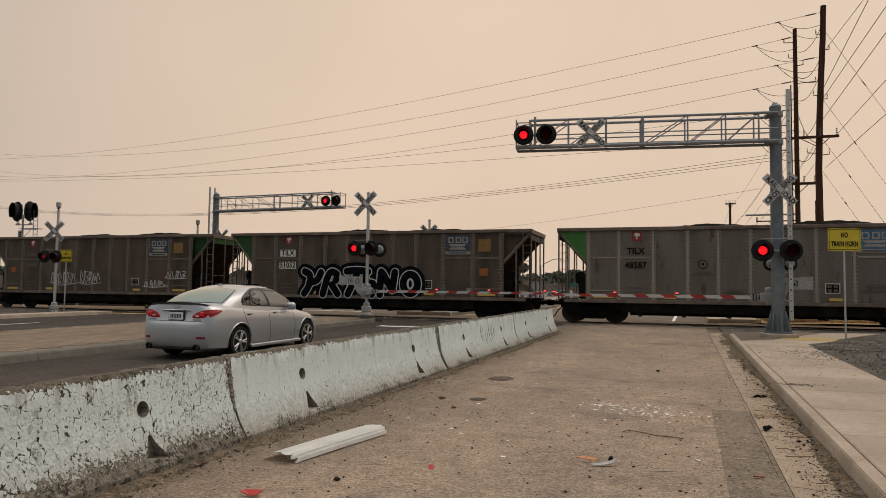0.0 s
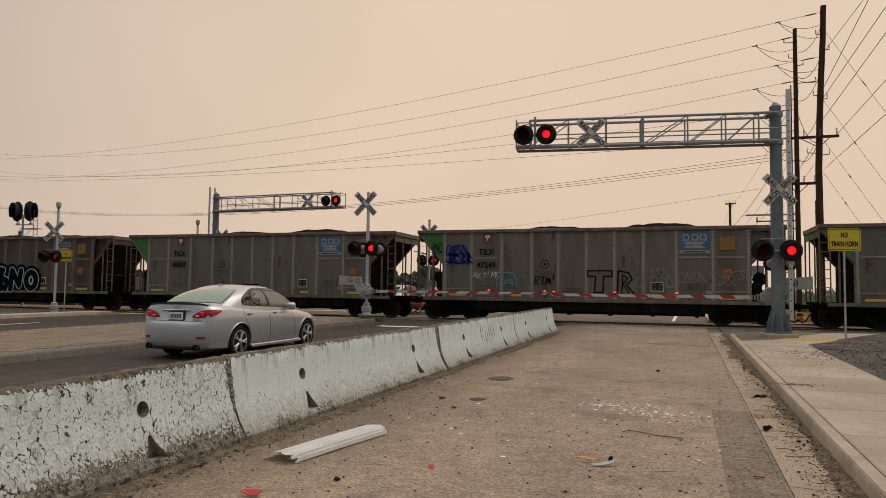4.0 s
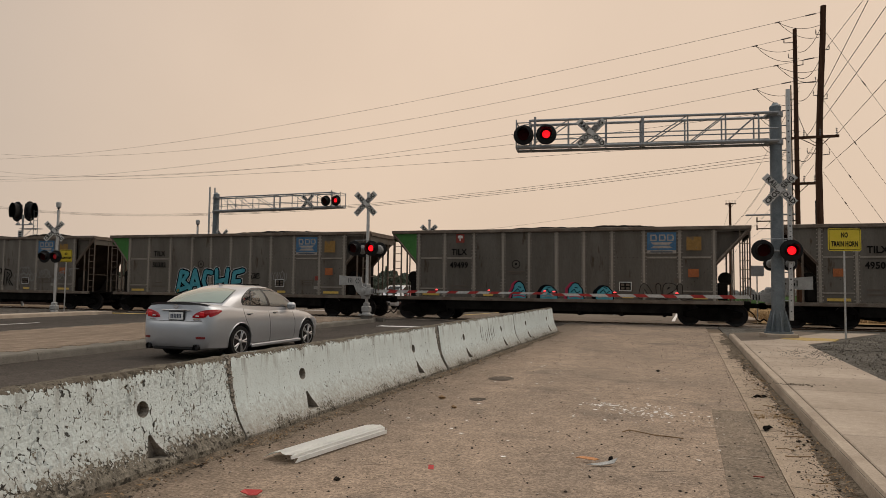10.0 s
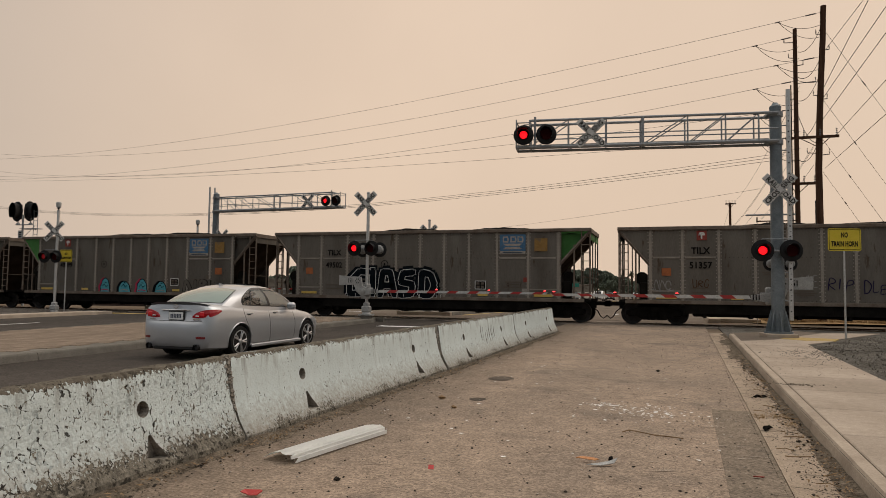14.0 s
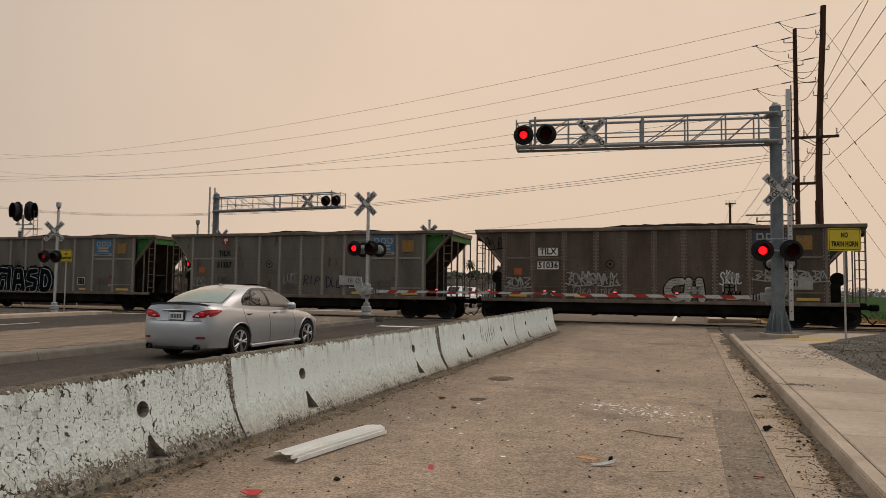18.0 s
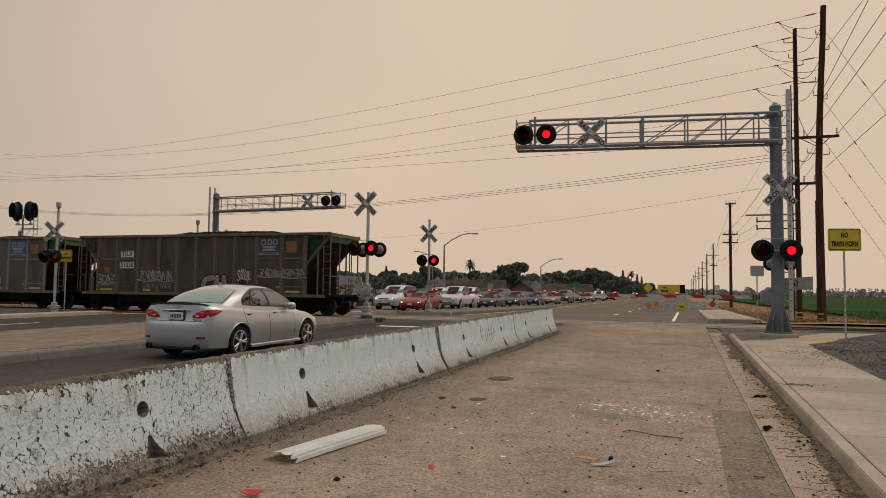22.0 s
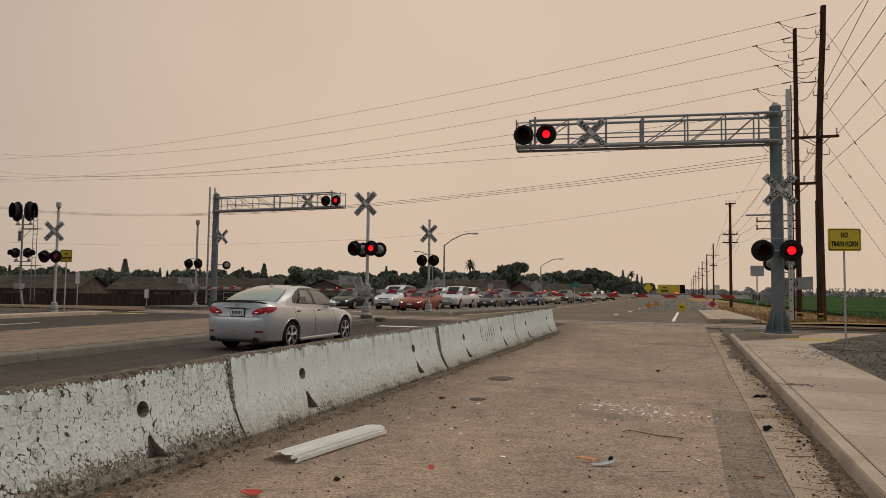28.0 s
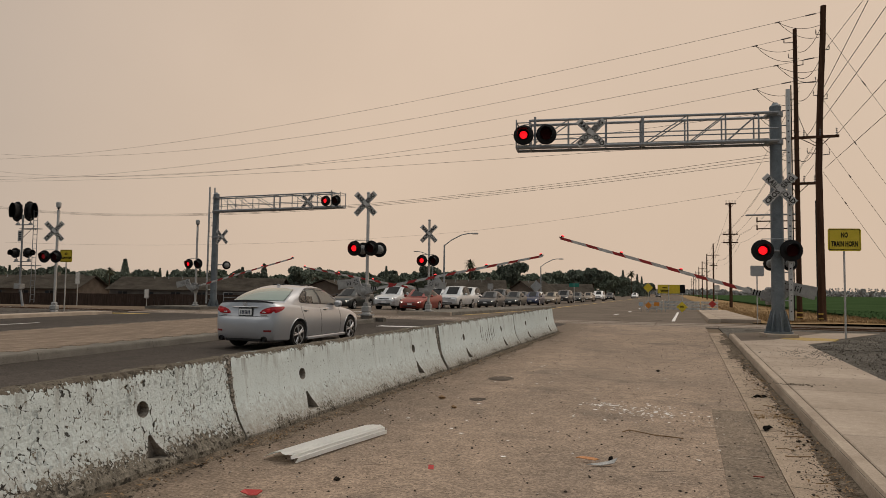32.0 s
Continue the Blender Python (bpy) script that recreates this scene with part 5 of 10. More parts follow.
    # diagonal rows of bolt heads on the end panels, and a small white card
    bm = B()
    for k, d in ((0, 1), (9, -1)):
        for i in range(8):
            x, z = P0 + (k + 0.5 - d * (0.36 - 0.1 * i)) * PW, 1.55 + 0.12 * (7 - i)
            face(bm, [bm.verts.new((x + a, -1.5612, z + b)) for a, b in ((-0.02, 0), (0, -0.02), (0.02, 0), (0, 0.02))])
    part("riveting", bm, RIVET, e)["kind"] = "stuff"
    flat(e, "card", at_panel(8.9), 1.36, 0.24, 0.13, FADEDWHITE, "small white card plate")
    flat(e, "notice", at_panel(8.92), 1.8, 0.2, 0.2, REDMARK if seed % 2 else GREYMARK)
    return e


WHEELSET = [None]
TRAIN = []
# how grimed each car of the train is
TONES = (0, 0, 0, 0, 1, 2, 1, 1, 0)
for k, (num, brown, green, label, seed) in enumerate((
        ("", True, "R", "brown coal hopper car with white tags, loaded with coal", 11),
        ("51052", True, "L", "brown coal hopper car with a large navy graffiti piece", 12),
        ("48587", False, "L", "weathered grey coal hopper car with a green end", 13),
        ("47249", False, "L", "weathered grey coal hopper car with blue and white tags", 14),
        ("50382", False, "L", "weathered grey coal hopper car with a teal graffiti piece", 15),
        ("49499", False, "L", "weathered grey coal hopper car with small blue graffiti figures", 16),
        ("49502", False, "R", "weathered grey coal hopper car with navy block graffiti", 17),
        ("51357", False, "R", "weathered grey coal hopper car with black scrawled tags", 18),
        ("51036", True, "R", "brown last coal hopper car of the train with white tags", 19))):
    car = hopper_car(num, brown, green, label, seed, TONES[k])
    TRAIN.append((k - 2, car))

CAR = [c for _, c in TRAIN]
STROKES = {
    "R": [[(0, 0), (0.05, 1), (0.6, 0.95), (0.7, 0.7), (0.1, 0.5), (0.75, 0)]],
    "I": [[(0.35, 0), (0.4, 1)]],
    "P": [[(0.1, -0.05), (0.1, 1), (0.6, 0.95), (0.7, 0.65), (0.1, 0.45)]],
    "L": [[(0.1, 1), (0.08, 0.05), (0.7, 0.1)]],
    "E": [[(0.7, 0.95), (0.1, 0.9), (0.08, 0.5), (0.55, 0.52)], [(0.08, 0.5), (0.1, 0.02), (0.75, 0.06)]],
    "G": [[(0.75, 0.8), (0.4, 1), (0.08, 0.6), (0.15, 0.1), (0.6, 0), (0.75, 0.4), (0.45, 0.42)]],
    "S": [[(0.8, 0.85), (0.4, 1.05), (0.1, 0.75), (0.65, 0.4), (0.6, 0.05), (0, 0.1)]],
    "M": [[(0, 0), (0.15, 1), (0.42, 0.35), (0.7, 1), (0.85, 0)]],
    "W": [[(0, 1), (0.2, 0), (0.42, 0.6), (0.65, 0), (0.9, 1)]],
    "T": [[(0.05, 0.95), (0.85, 1.0)], [(0.45, 1), (0.4, 0)]],
    "A": [[(0, 0), (0.4, 1), (0.75, 0)], [(0.15, 0.4), (0.62, 0.42)]],
    "K": [[(0.1, 1), (0.1, 0)], [(0.7, 0.95), (0.15, 0.5), (0.8, 0)]],
    "U": [[(0.05, 1), (0.1, 0.2), (0.4, 0), (0.7, 0.2), (0.72, 1)]],
    "H": [[(0.1, 1), (0.12, 0)], [(0.7, 1), (0.68, 0)], [(0.1, 0.5), (0.7, 0.55)]],
    "Y": [[(0, 1), (0.35, 0.5), (0.75, 1)], [(0.35, 0.5), (0.2, -0.1)]],
    "D": [[(0.1, 0), (0.1, 1), (0.55, 0.9), (0.75, 0.5), (0.5, 0.08), (0.1, 0)]],
    "O": [[(0.4, 1), (0.05, 0.6), (0.2, 0.05), (0.6, 0.1), (0.75, 0.6), (0.4, 1)]],
    "N": [[(0, 0), (0.1, 1), (0.65, 0.05), (0.75, 1)]],
    "C": [[(0.75, 0.85), (0.35, 1), (0.05, 0.5), (0.3, 0.02), (0.75, 0.15)]],
    "X": [[(0, 1), (0.75, 0)], [(0.7, 1), (0.05, 0)]],
    "!": [[(0.3, 1), (0.25, 0.35)], [(0.22, 0.12), (0.2, 0)]],
}


def scrawl(parent, text, p0, p1, z, h, mat, width=0.045):
    """Hand-drawn capitals along the panels p0 to p1, slanted and uneven."""
    rnd = random.Random(len(text) * 7 + int(p0 * 100))
    bm = B()
    w = (at_panel(p1) - at_panel(p0)) / len(text)
    for i, c in enumerate(text):
        hh, up, lean, wide = h * rnd.uniform(0.82, 1.18), h * rnd.uniform(-0.14, 0.12), rnd.uniform(0.02, 0.28), rnd.uniform(0.9, 1.15)
        for st in STROKES.get(c, []):
            q = [(at_panel(p0) + w * (i + 0.02 + x * wide + lean * y) + w * rnd.uniform(-0.05, 0.05), z + up + hh * y + hh * rnd.uniform(-0.05, 0.05)) for x, y in st]
            if len(q) > 2:
                q = bend_line(q)
            rib(bm, q, width * rnd.uniform(0.85, 1.2), Matrix.Translation((0, -1.5975, 0)))
    part("graffiti_tag", bm, mat, parent, "hand-sprayed letters")["kind"] = "stuff"


def wild(parent, p0, p1, z, h, mat, seed, width=0.035, thick=1):
    """A dense angular tag that cannot be read: crossing strokes, hooks and loops."""
    rnd = random.Random(seed)
    bm = B()
    x, xe = at_panel(p0), at_panel(p1)
    n = max(3, int((xe - x) / 0.22))
    m = Matrix.Translation((0, -1.5975, 0))
    for i in range(n):
        cx = x + (xe - x) * (i + 0.5) / n
        kind = rnd.randrange(4)
        s = 0.5 * (xe - x) / n
        if kind == 0:
            pts = [(cx - s, z), (cx - 0.2 * s, z + h * rnd.uniform(0.85, 1.1)), (cx + s, z + h * rnd.uniform(0, 0.3))]
        elif kind == 1:
            pts = [(cx + s * math.cos(k * 0.7) * 0.9, z + h * 0.5 + h * 0.45 * math.sin(k * 0.7)) for k in range(9)]
        elif kind == 2:
            pts = [(cx - s, z + h), (cx + s * 1.3, z + h * 0.9), (cx - s * 0.5, z + h * 0.45), (cx + s, z + h * 0.4), (cx - s, z)]
        else:
            pts = [(cx, z - 0.1 * h), (cx + 0.3 * s, z + h * 1.1), (cx + 1.2 * s, z + h * 0.55), (cx, z + h * 0.5), (cx + 1.5 * s, z)]
        rib(bm, bend_line(pts), width * rnd.uniform(0.85, 1.25), m)
        if rnd.random() < 0.5:
            rib(bm, [(cx + s * rnd.uniform(-1, 1), z + h * rnd.uniform(0.6, 1.15)), (cx + s * rnd.uniform(-1, 1), z + h * rnd.uniform(-0.15, 0.4))], width * 0.9, m)
        if thick > 1:
            rib(bm, [(p[0] + width * 1.2, p[1] - width * 1.2) for p in pts], width, m)
    rib(bm, [(x - 0.1, z + 0.1 * h), (x + (xe - x) * 0.4, z - 0.12 * h), (xe + 0.1, z + 0.05 * h)], width, m)
    part("graffiti_tag", bm, mat, parent, "scrawled spray-can tag")["kind"] = "stuff"


def loops(parent, spots, mat, seed, width=0.03):
    rnd = random.Random(seed)
    for p0, p1, z, h in spots:
        bm = B()
        x, xe = at_panel(p0), at_panel(p1)
        pts = []
        n = int((xe - x) / 0.25) + 2
        for k in range(n * 9):
            t = k / 9
            pts.append((x + (xe - x) * t / n + 0.16 * math.cos(6.28 * t) * rnd.uniform(0.7, 1.2), z + h * 0.5 + h * 0.45 * math.sin(6.28 * t + math.sin(t))))
        rib(bm, pts, width, Matrix.Translation((0, -1.5975, 0)))
        part("graffiti_tag", bm, mat, parent, "looping spray-can lines")["kind"] = "stuff"


def mist(parent, p0, p1, z, h, mat, seed, label):
    """A soft-edged patch of overspray made of small dots."""
    rnd = random.Random(seed)
    bm = B()
    for k in range(150):
        a = rnd.gauss(0, 0.32), rnd.gauss(0, 0.3)
        r = 0.03 * (1.2 - min(1, math.hypot(*a)))
        if r > 0.004:
            x = at_panel((p0 + p1) / 2) + a[0] * (at_panel(p1) - at_panel(p0)) * 0.6
            zz = z + h / 2 + a[1] * h * 0.6
            blob(bm, [(x + r * math.cos(q), zz + r * math.sin(q)) for q in (0, 1.05, 2.09, 3.14, 4.19, 5.24)], Matrix.Translation((0, -1.5955 - 0.00002 * k, 0)))
    part("graffiti_mist", bm, mat, parent, label)["kind"] = "stuff"


# brown car with white tags at the head
wild(CAR[0], 2.6, 4.0, 1.4, 0.6, SPRAYW, 21, 0.03)
wild(CAR[0], 4.2, 5.45, 1.45, 0.62, SPRAYW, 41, 0.03)
wild(CAR[0], 8.9, 9.8, 1.75, 0.35, SPRAYW, 42)
wild(CAR[0], 7.9, 8.8, 1.3, 0.3, SPRAYW, 43)
# round navy letters with white outlines
RING = [(6.78 + 0.30 * math.cos(k * 0.4488), 1.58 + 0.43 * math.sin(k * 0.4488)) for k in range(15)]
NAVY_LETTERS = [
    [[(2.2, 2.12), (2.42, 1.95), (2.4, 1.5), (2.2, 1.08)], [(2.4, 1.62), (2.7, 1.7), (2.86, 2.08)]],
    [[(2.95, 1.06), (3.12, 1.75), (3.3, 2.1), (3.58, 1.98), (3.52, 1.7)], [(3.35, 1.5), (3.62, 1.08)]],
    [[(4.02, 2.14), (4.5, 2.18), (4.95, 2.12)], [(4.5, 2.1), (4.3, 1.6), (4.08, 1.08)]],
    [[(4.86, 2.05), (4.86, 1.08)], [(4.86, 1.6), (5.2, 1.55), (5.12, 1.08)]],
    [[(5.48, 1.08), (5.52, 2.12)], [(5.58, 2.08), (5.98, 1.35)], [(6.02, 1.3), (6.12, 2.1)]],
    [RING]]
mist(CAR[1], 2.0, 7.3, 1.5, 1.0, NAVY, 66, "navy overspray round the letters")
big_piece(CAR[1], NAVY_LETTERS, 0.34, ((NAVY, 0.42, "dark spray-painted cloud", 0), (SPRAYW, 0.085, "white spray outlines", 0), (NAVY, 0.0, "navy filled letters", 0)))
bm = B()
rib(bm, [(at_panel(6.78 + 0.09 * math.cos(k * 0.5)), 1.58 + 0.2 * math.sin(k * 0.5)) for k in range(13)], 0.05, Matrix.Translation((0, -1.625, 0)), True)
part("graffiti_outline", bm, SPRAYW, CAR[1], "white spray ring")
# black block letters, blue and white tags
scrawl(CAR[3], "MKTIME", 1.06, 1.95, 1.86, 0.26, SPRAYW, 0.026)
for mat, w, pts in ((LIGHTTEAL, 0.06, [(1.86, 1.5), (1.88, 1.9), (2.1, 2.12), (2.38, 2.08), (2.5, 1.85), (2.52, 1.52)]), (LIGHTTEAL, 0.05, [(2.1, 1.52), (2.15, 1.78), (2.36, 1.8), (2.38, 1.55)]), (LIGHTTEAL, 0.05, [(2.05, 1.68), (2.5, 1.66)]),
                    (BLACKMARK, 0.06, [(5.05, 2.2), (5.92, 2.2), (5.92, 1.97), (5.62, 1.96), (5.6, 1.3)]), (BLACKMARK, 0.06, [(5.05, 2.2), (5.06, 1.97), (5.34, 1.97), (5.3, 1.3), (5.6, 1.3)]),
                    (BLACKMARK, 0.06, [(6.1, 1.3), (6.14, 2.2), (6.5, 2.12), (6.62, 1.85), (6.42, 1.62), (6.68, 1.28)]), (BLACKMARK, 0.05, [(6.26, 1.3), (6.3, 2.02), (6.46, 1.9), (6.3, 1.65), (6.52, 1.3)])):
    bm = B()
    fat(bm, [(at_panel(x), z) for x, z in pts], w, -1.5975, 6)
    part("graffiti_tag", bm, mat, CAR[3], "sprayed block letter outline")["kind"] = "stuff"
scrawl(CAR[3], "RTM!", 3.12, 3.95, 1.62, 0.36, BLACKMARK, 0.05)
loops(CAR[3], [(6.8, 7.9, 1.5, 0.5), (7.15, 7.75, 1.85, 0.5), (8.1, 8.8, 1.7, 0.5), (9.1, 9.6, 1.6, 0.5)], SPRAYTHIN, 62, 0.026)
scrawl(CAR[3], "HBSE", 9.35, 10.1, 1.85, 0.34, SPRAYTHIN, 0.028)
bm = B()
rib(bm, [(at_panel(x), z) for x, z in bend_line([(8.9, 1.6), (9.2, 1.95), (9.7, 2.2), (10.3, 2.22)])], 0.03, Matrix.Translation((0, -1.5975, 0)))
part("graffiti_tag", bm, SPRAYTHIN, CAR[3], "long curved white spray line")["kind"] = "stuff"
wild(CAR[3], -0.55, -0.1, 3.0, 0.42, BLACKMARK, 64, 0.03)
loops(CAR[3], [(0.1, 0.85, 2.85, 0.5)], DEEPBLUE, 61, 0.07)
wild(CAR[3], 0.1, 0.95, 2.55, 0.4, DEEPBLUE, 23, 0.06, 2)
# teal piece with dark outlines and a white rim
TEAL_LETTERS = [
    [[(2.42, 1.12), (2.56, 2.1), (2.86, 2.0), (2.64, 1.62), (2.92, 1.34), (2.46, 1.14)]],
    [[(2.96, 1.08), (3.22, 2.16), (3.5, 1.12)], [(3.06, 1.45), (3.42, 1.48)]],
    [[(4.1, 2.04), (3.78, 2.1), (3.68, 1.6), (3.86, 1.14), (4.16, 1.26)]],
    [[(4.34, 2.18), (4.36, 1.1)], [(4.9, 2.2), (4.78, 1.1)], [(4.36, 1.6), (4.82, 1.7)]],
    [[(5.68, 2.16), (5.24, 2.04), (5.18, 1.6), (5.52, 1.64)], [(5.18, 1.6), (5.24, 1.14), (5.8, 1.16)]]]
big_piece(CAR[4], TEAL_LETTERS, 0.21, ((SPRAYW, 0.20, "white spray rim", 0), (NAVY, 0.14, "dark spray outlines", 0), (LIGHTTEAL, 0.0, "teal filled letters", 0), (GREENSPRAY, -0.02, "green letter feet", 1.34), (AMBER, -0.09, "yellow highlights", 1.18)), False, 5)
wild(CAR[4], 5.6, 6.3, 1.15, 0.3, BLACKMARK, 65, 0.04)
loops(CAR[4], [(6.15, 6.45, 1.75, 0.3)], BLACKMARK, 28, 0.03)
scrawl(CAR[4], "XOYOU", 6.95, 7.75, 1.72, 0.36, SPRAYTHIN, 0.026)
# four small figures
for i, (x, wide, tall) in enumerate(((5.92, 0.30, 0.66), (7.18, 0.36, 0.5), (8.32, 0.32, 0.62), (9.52, 0.34, 0.5))):
    lay = -1.5965
    def hump(k, grow, dx=0.0):
        return [(x + dx + (wide + grow) * math.cos(t * 0.314) * (1 + 0.12 * math.sin(3 * t + k)), 1.06 + max(-0.08, (tall + grow) * math.sin(t * 0.314))) for t in range(20)]
    bm = B()
    blob(bm, hump(i, 0.05, -0.10), Matrix.Translation((0, lay, 0)))
    part("graffiti_outline", bm, (PINKSPRAY, NAVY, PINKSPRAY, NAVY)[i], CAR[5], "spray-painted back of the figure")
    bm = B()
    blob(bm, hump(i, 0.035), Matrix.Translation((0, lay - 0.0015, 0)))
    part("graffiti_outline", bm, NAVY, CAR[5], "dark spray outline")
    bm = B()
    blob(bm, hump(i, -0.01), Matrix.Translation((0, lay - 0.003, 0)))
    part("graffiti_figure", bm, LIGHTTEAL, CAR[5], "small teal spray-painted figure")
    bm = B()
    fat(bm, [(x - 0.18, 1.3), (x - 0.05, 1.42), (x + 0.06, 1.26), (x + 0.2, 1.36)], 0.035, lay - 0.0045, 6)
    fat(bm, [(x - 0.02, 1.5), (x + 0.08, 1.48)], 0.04, lay - 0.0045, 6)
    part("graffiti_mark", bm, NAVY, CAR[5])
    bm = B()
    fat(bm, [(x - 0.24, 1.1), (x, 1.14), (x + 0.24, 1.09)], 0.05, lay - 0.0046, 6)
    part("graffiti_band", bm, SPRAYTHIN if i % 2 else PINKSPRAY, CAR[5], "pale spray band")
big_piece(CAR[5], [[[(7.9, 1.15), (8.0, 1.6), (8.2, 1.2)]], [[(8.4, 1.6), (8.42, 1.15)]], [[(8.6, 1.15), (8.62, 1.6), (8.85, 1.55), (8.65, 1.35)]], [[(9.0, 1.6), (9.05, 1.15), (9.35, 1.2)]]], 0.16, ((BLACKMARK, 0.05, "black outlined letters", 0), (BODYGREYS[2], 0.0, "bare letter fill", 0)))
# black angular letters with thin white outlines
BLACK_LETTERS = [
    [[(2.88, 2.1), (2.5, 2.14), (2.12, 1.66), (2.12, 1.1)], [(2.12, 1.1), (2.62, 1.12), (2.66, 1.5)]],
    [[(3.0, 2.2), (3.0, 1.08)]],
    [[(3.34, 1.06), (3.44, 2.1), (3.76, 2.1), (3.96, 1.06)], [(3.44, 1.5), (3.84, 1.5)]],
    [[(4.74, 2.1), (4.3, 2.06), (4.22, 1.66), (4.7, 1.56), (4.66, 1.12), (4.2, 1.08)]],
    [[(5.06, 1.08), (5.1, 2.1), (5.46, 2.0), (5.62, 1.55), (5.46, 1.1), (5.1, 1.08)]]]
mist(CAR[6], 1.95, 5.8, 1.45, 0.95, NAVY, 67, "black overspray round the letters")
big_piece(CAR[6], BLACK_LETTERS, 0.28, ((NAVY, 0.34, "dark spray-painted cloud", 0), (SPRAYW, 0.06, "thin white spray outlines", 0), (NAVY, 0.0, "black filled letters", 0)), False, 4)
bm = B()
for x in (1.98, 2.35, 3.2, 3.7, 4.35, 5.0, 5.7, 5.88):
    rib(bm, [(at_panel(x), 1.12), (at_panel(x + 0.01), 0.98)], 0.022, Matrix.Translation((0, -1.628, 0)))
part("graffiti_outline", bm, SPRAYW, CAR[6], "white paint drips")
# violet and white tags
wild(CAR[7], 0.1, 0.65, 1.42, 0.4, SPRAYTHIN, 32, 0.03)
scrawl(CAR[7], "ZURG", 1.1, 1.75, 1.55, 0.3, RUSTSPRAY, 0.03)
scrawl(CAR[7], "LUKE", 4.2, 4.9, 1.6, 0.42, SPRAYTHIN, 0.035)
scrawl(CAR[7], "RIP", 5.15, 5.9, 1.48, 0.4, PURPLE, 0.035)
scrawl(CAR[7], "DLEGC", 6.2, 7.3, 1.42, 0.42, PURPLE, 0.035)
# last car
wild(CAR[8], 0.08, 0.9, 1.48, 0.42, SPRAYPALE, 35, 0.05)
loops(CAR[8], [(0.1, 0.8, 1.3, 0.3)], SPRAYTHIN, 35, 0.03)
wild(CAR[8], 2.1, 3.0, 1.62, 0.5, SPRAYPALE, 36, 0.05)
wild(CAR[8], 3.0, 3.8, 1.6, 0.48, SPRAYPALE, 37, 0.05)
mist(CAR[8], 2.1, 3.8, 1.6, 0.55, SPRAYTHIN, 68, "white overspray")
scrawl(CAR[8], "TAKA", 2.2, 2.9, 1.22, 0.26, SPRAYTHIN, 0.035)
scrawl(CAR[8], "TAKA", 3.1, 3.75, 1.22, 0.26, SPRAYTHIN, 0.035)
PALE_LETTERS = [[[(5.92, 1.78), (5.6, 1.72), (5.45, 1.4), (5.65, 1.12), (6.0, 1.2)]], [[(6.12, 1.1), (6.16, 1.8)], [(6.5, 1.8), (6.58, 1.1)], [(6.14, 1.45), (6.55, 1.42)]]]
big_piece(CAR[8], PALE_LETTERS, 0.28, ((BLACKMARK, 0.1, "black spray outlines", 0), (SPRAYPALE, 0.0, "pale filled letters", 0)), True, 10)
bm = B()
for k in range(7):
    z = 1.15 + 0.11 * k
    rib(bm, [(at_panel(5.35), z), (at_panel(5.6), z + 0.02), (at_panel(5.85), z - 0.02)], 0.018, Matrix.Translation((0, -1.617, 0)))
    rib(bm, [(at_panel(6.05), z - 0.03), (at_panel(6.35), z + 0.01), (at_panel(6.62), z)], 0.018, Matrix.Translation((0, -1.617, 0)))
part("graffiti_marks", bm, GREYMARK, CAR[8], "thin grey stripes in the letters")["kind"] = "stuff"
scrawl(CAR[8], "SKUL", 7.12, 7.82, 1.72, 0.48, SPRAYW, 0.045)
scrawl(CAR[8], "OXH", 7.2, 7.75, 1.2, 0.26, BLACKMARK, 0.05)
wild(CAR[8], 8.12, 8.85, 1.86, 0.36, SPRAYPALE, 52, 0.045)
mist(CAR[8], 7.1, 7.9, 1.72, 0.5, SPRAYTHIN, 71, "white overspray")
mist(CAR[8], 8.1, 9.9, 1.8, 0.45, SPRAYTHIN, 72, "white overspray")
wild(CAR[8], 9.02, 10.0, 1.82, 0.4, SPRAYPALE, 39, 0.045)
wild(CAR[8], -0.8, -0.1, 3.15, 0.45, BLACKMARK, 44, 0.035)


def train_x(t):
    """Where the train stands along the track."""
    return -4.69 - 5.629 * t + 0.002 * t * t
# ---------------- crossing signals ----------------
FLAPS = []
ARMS = []


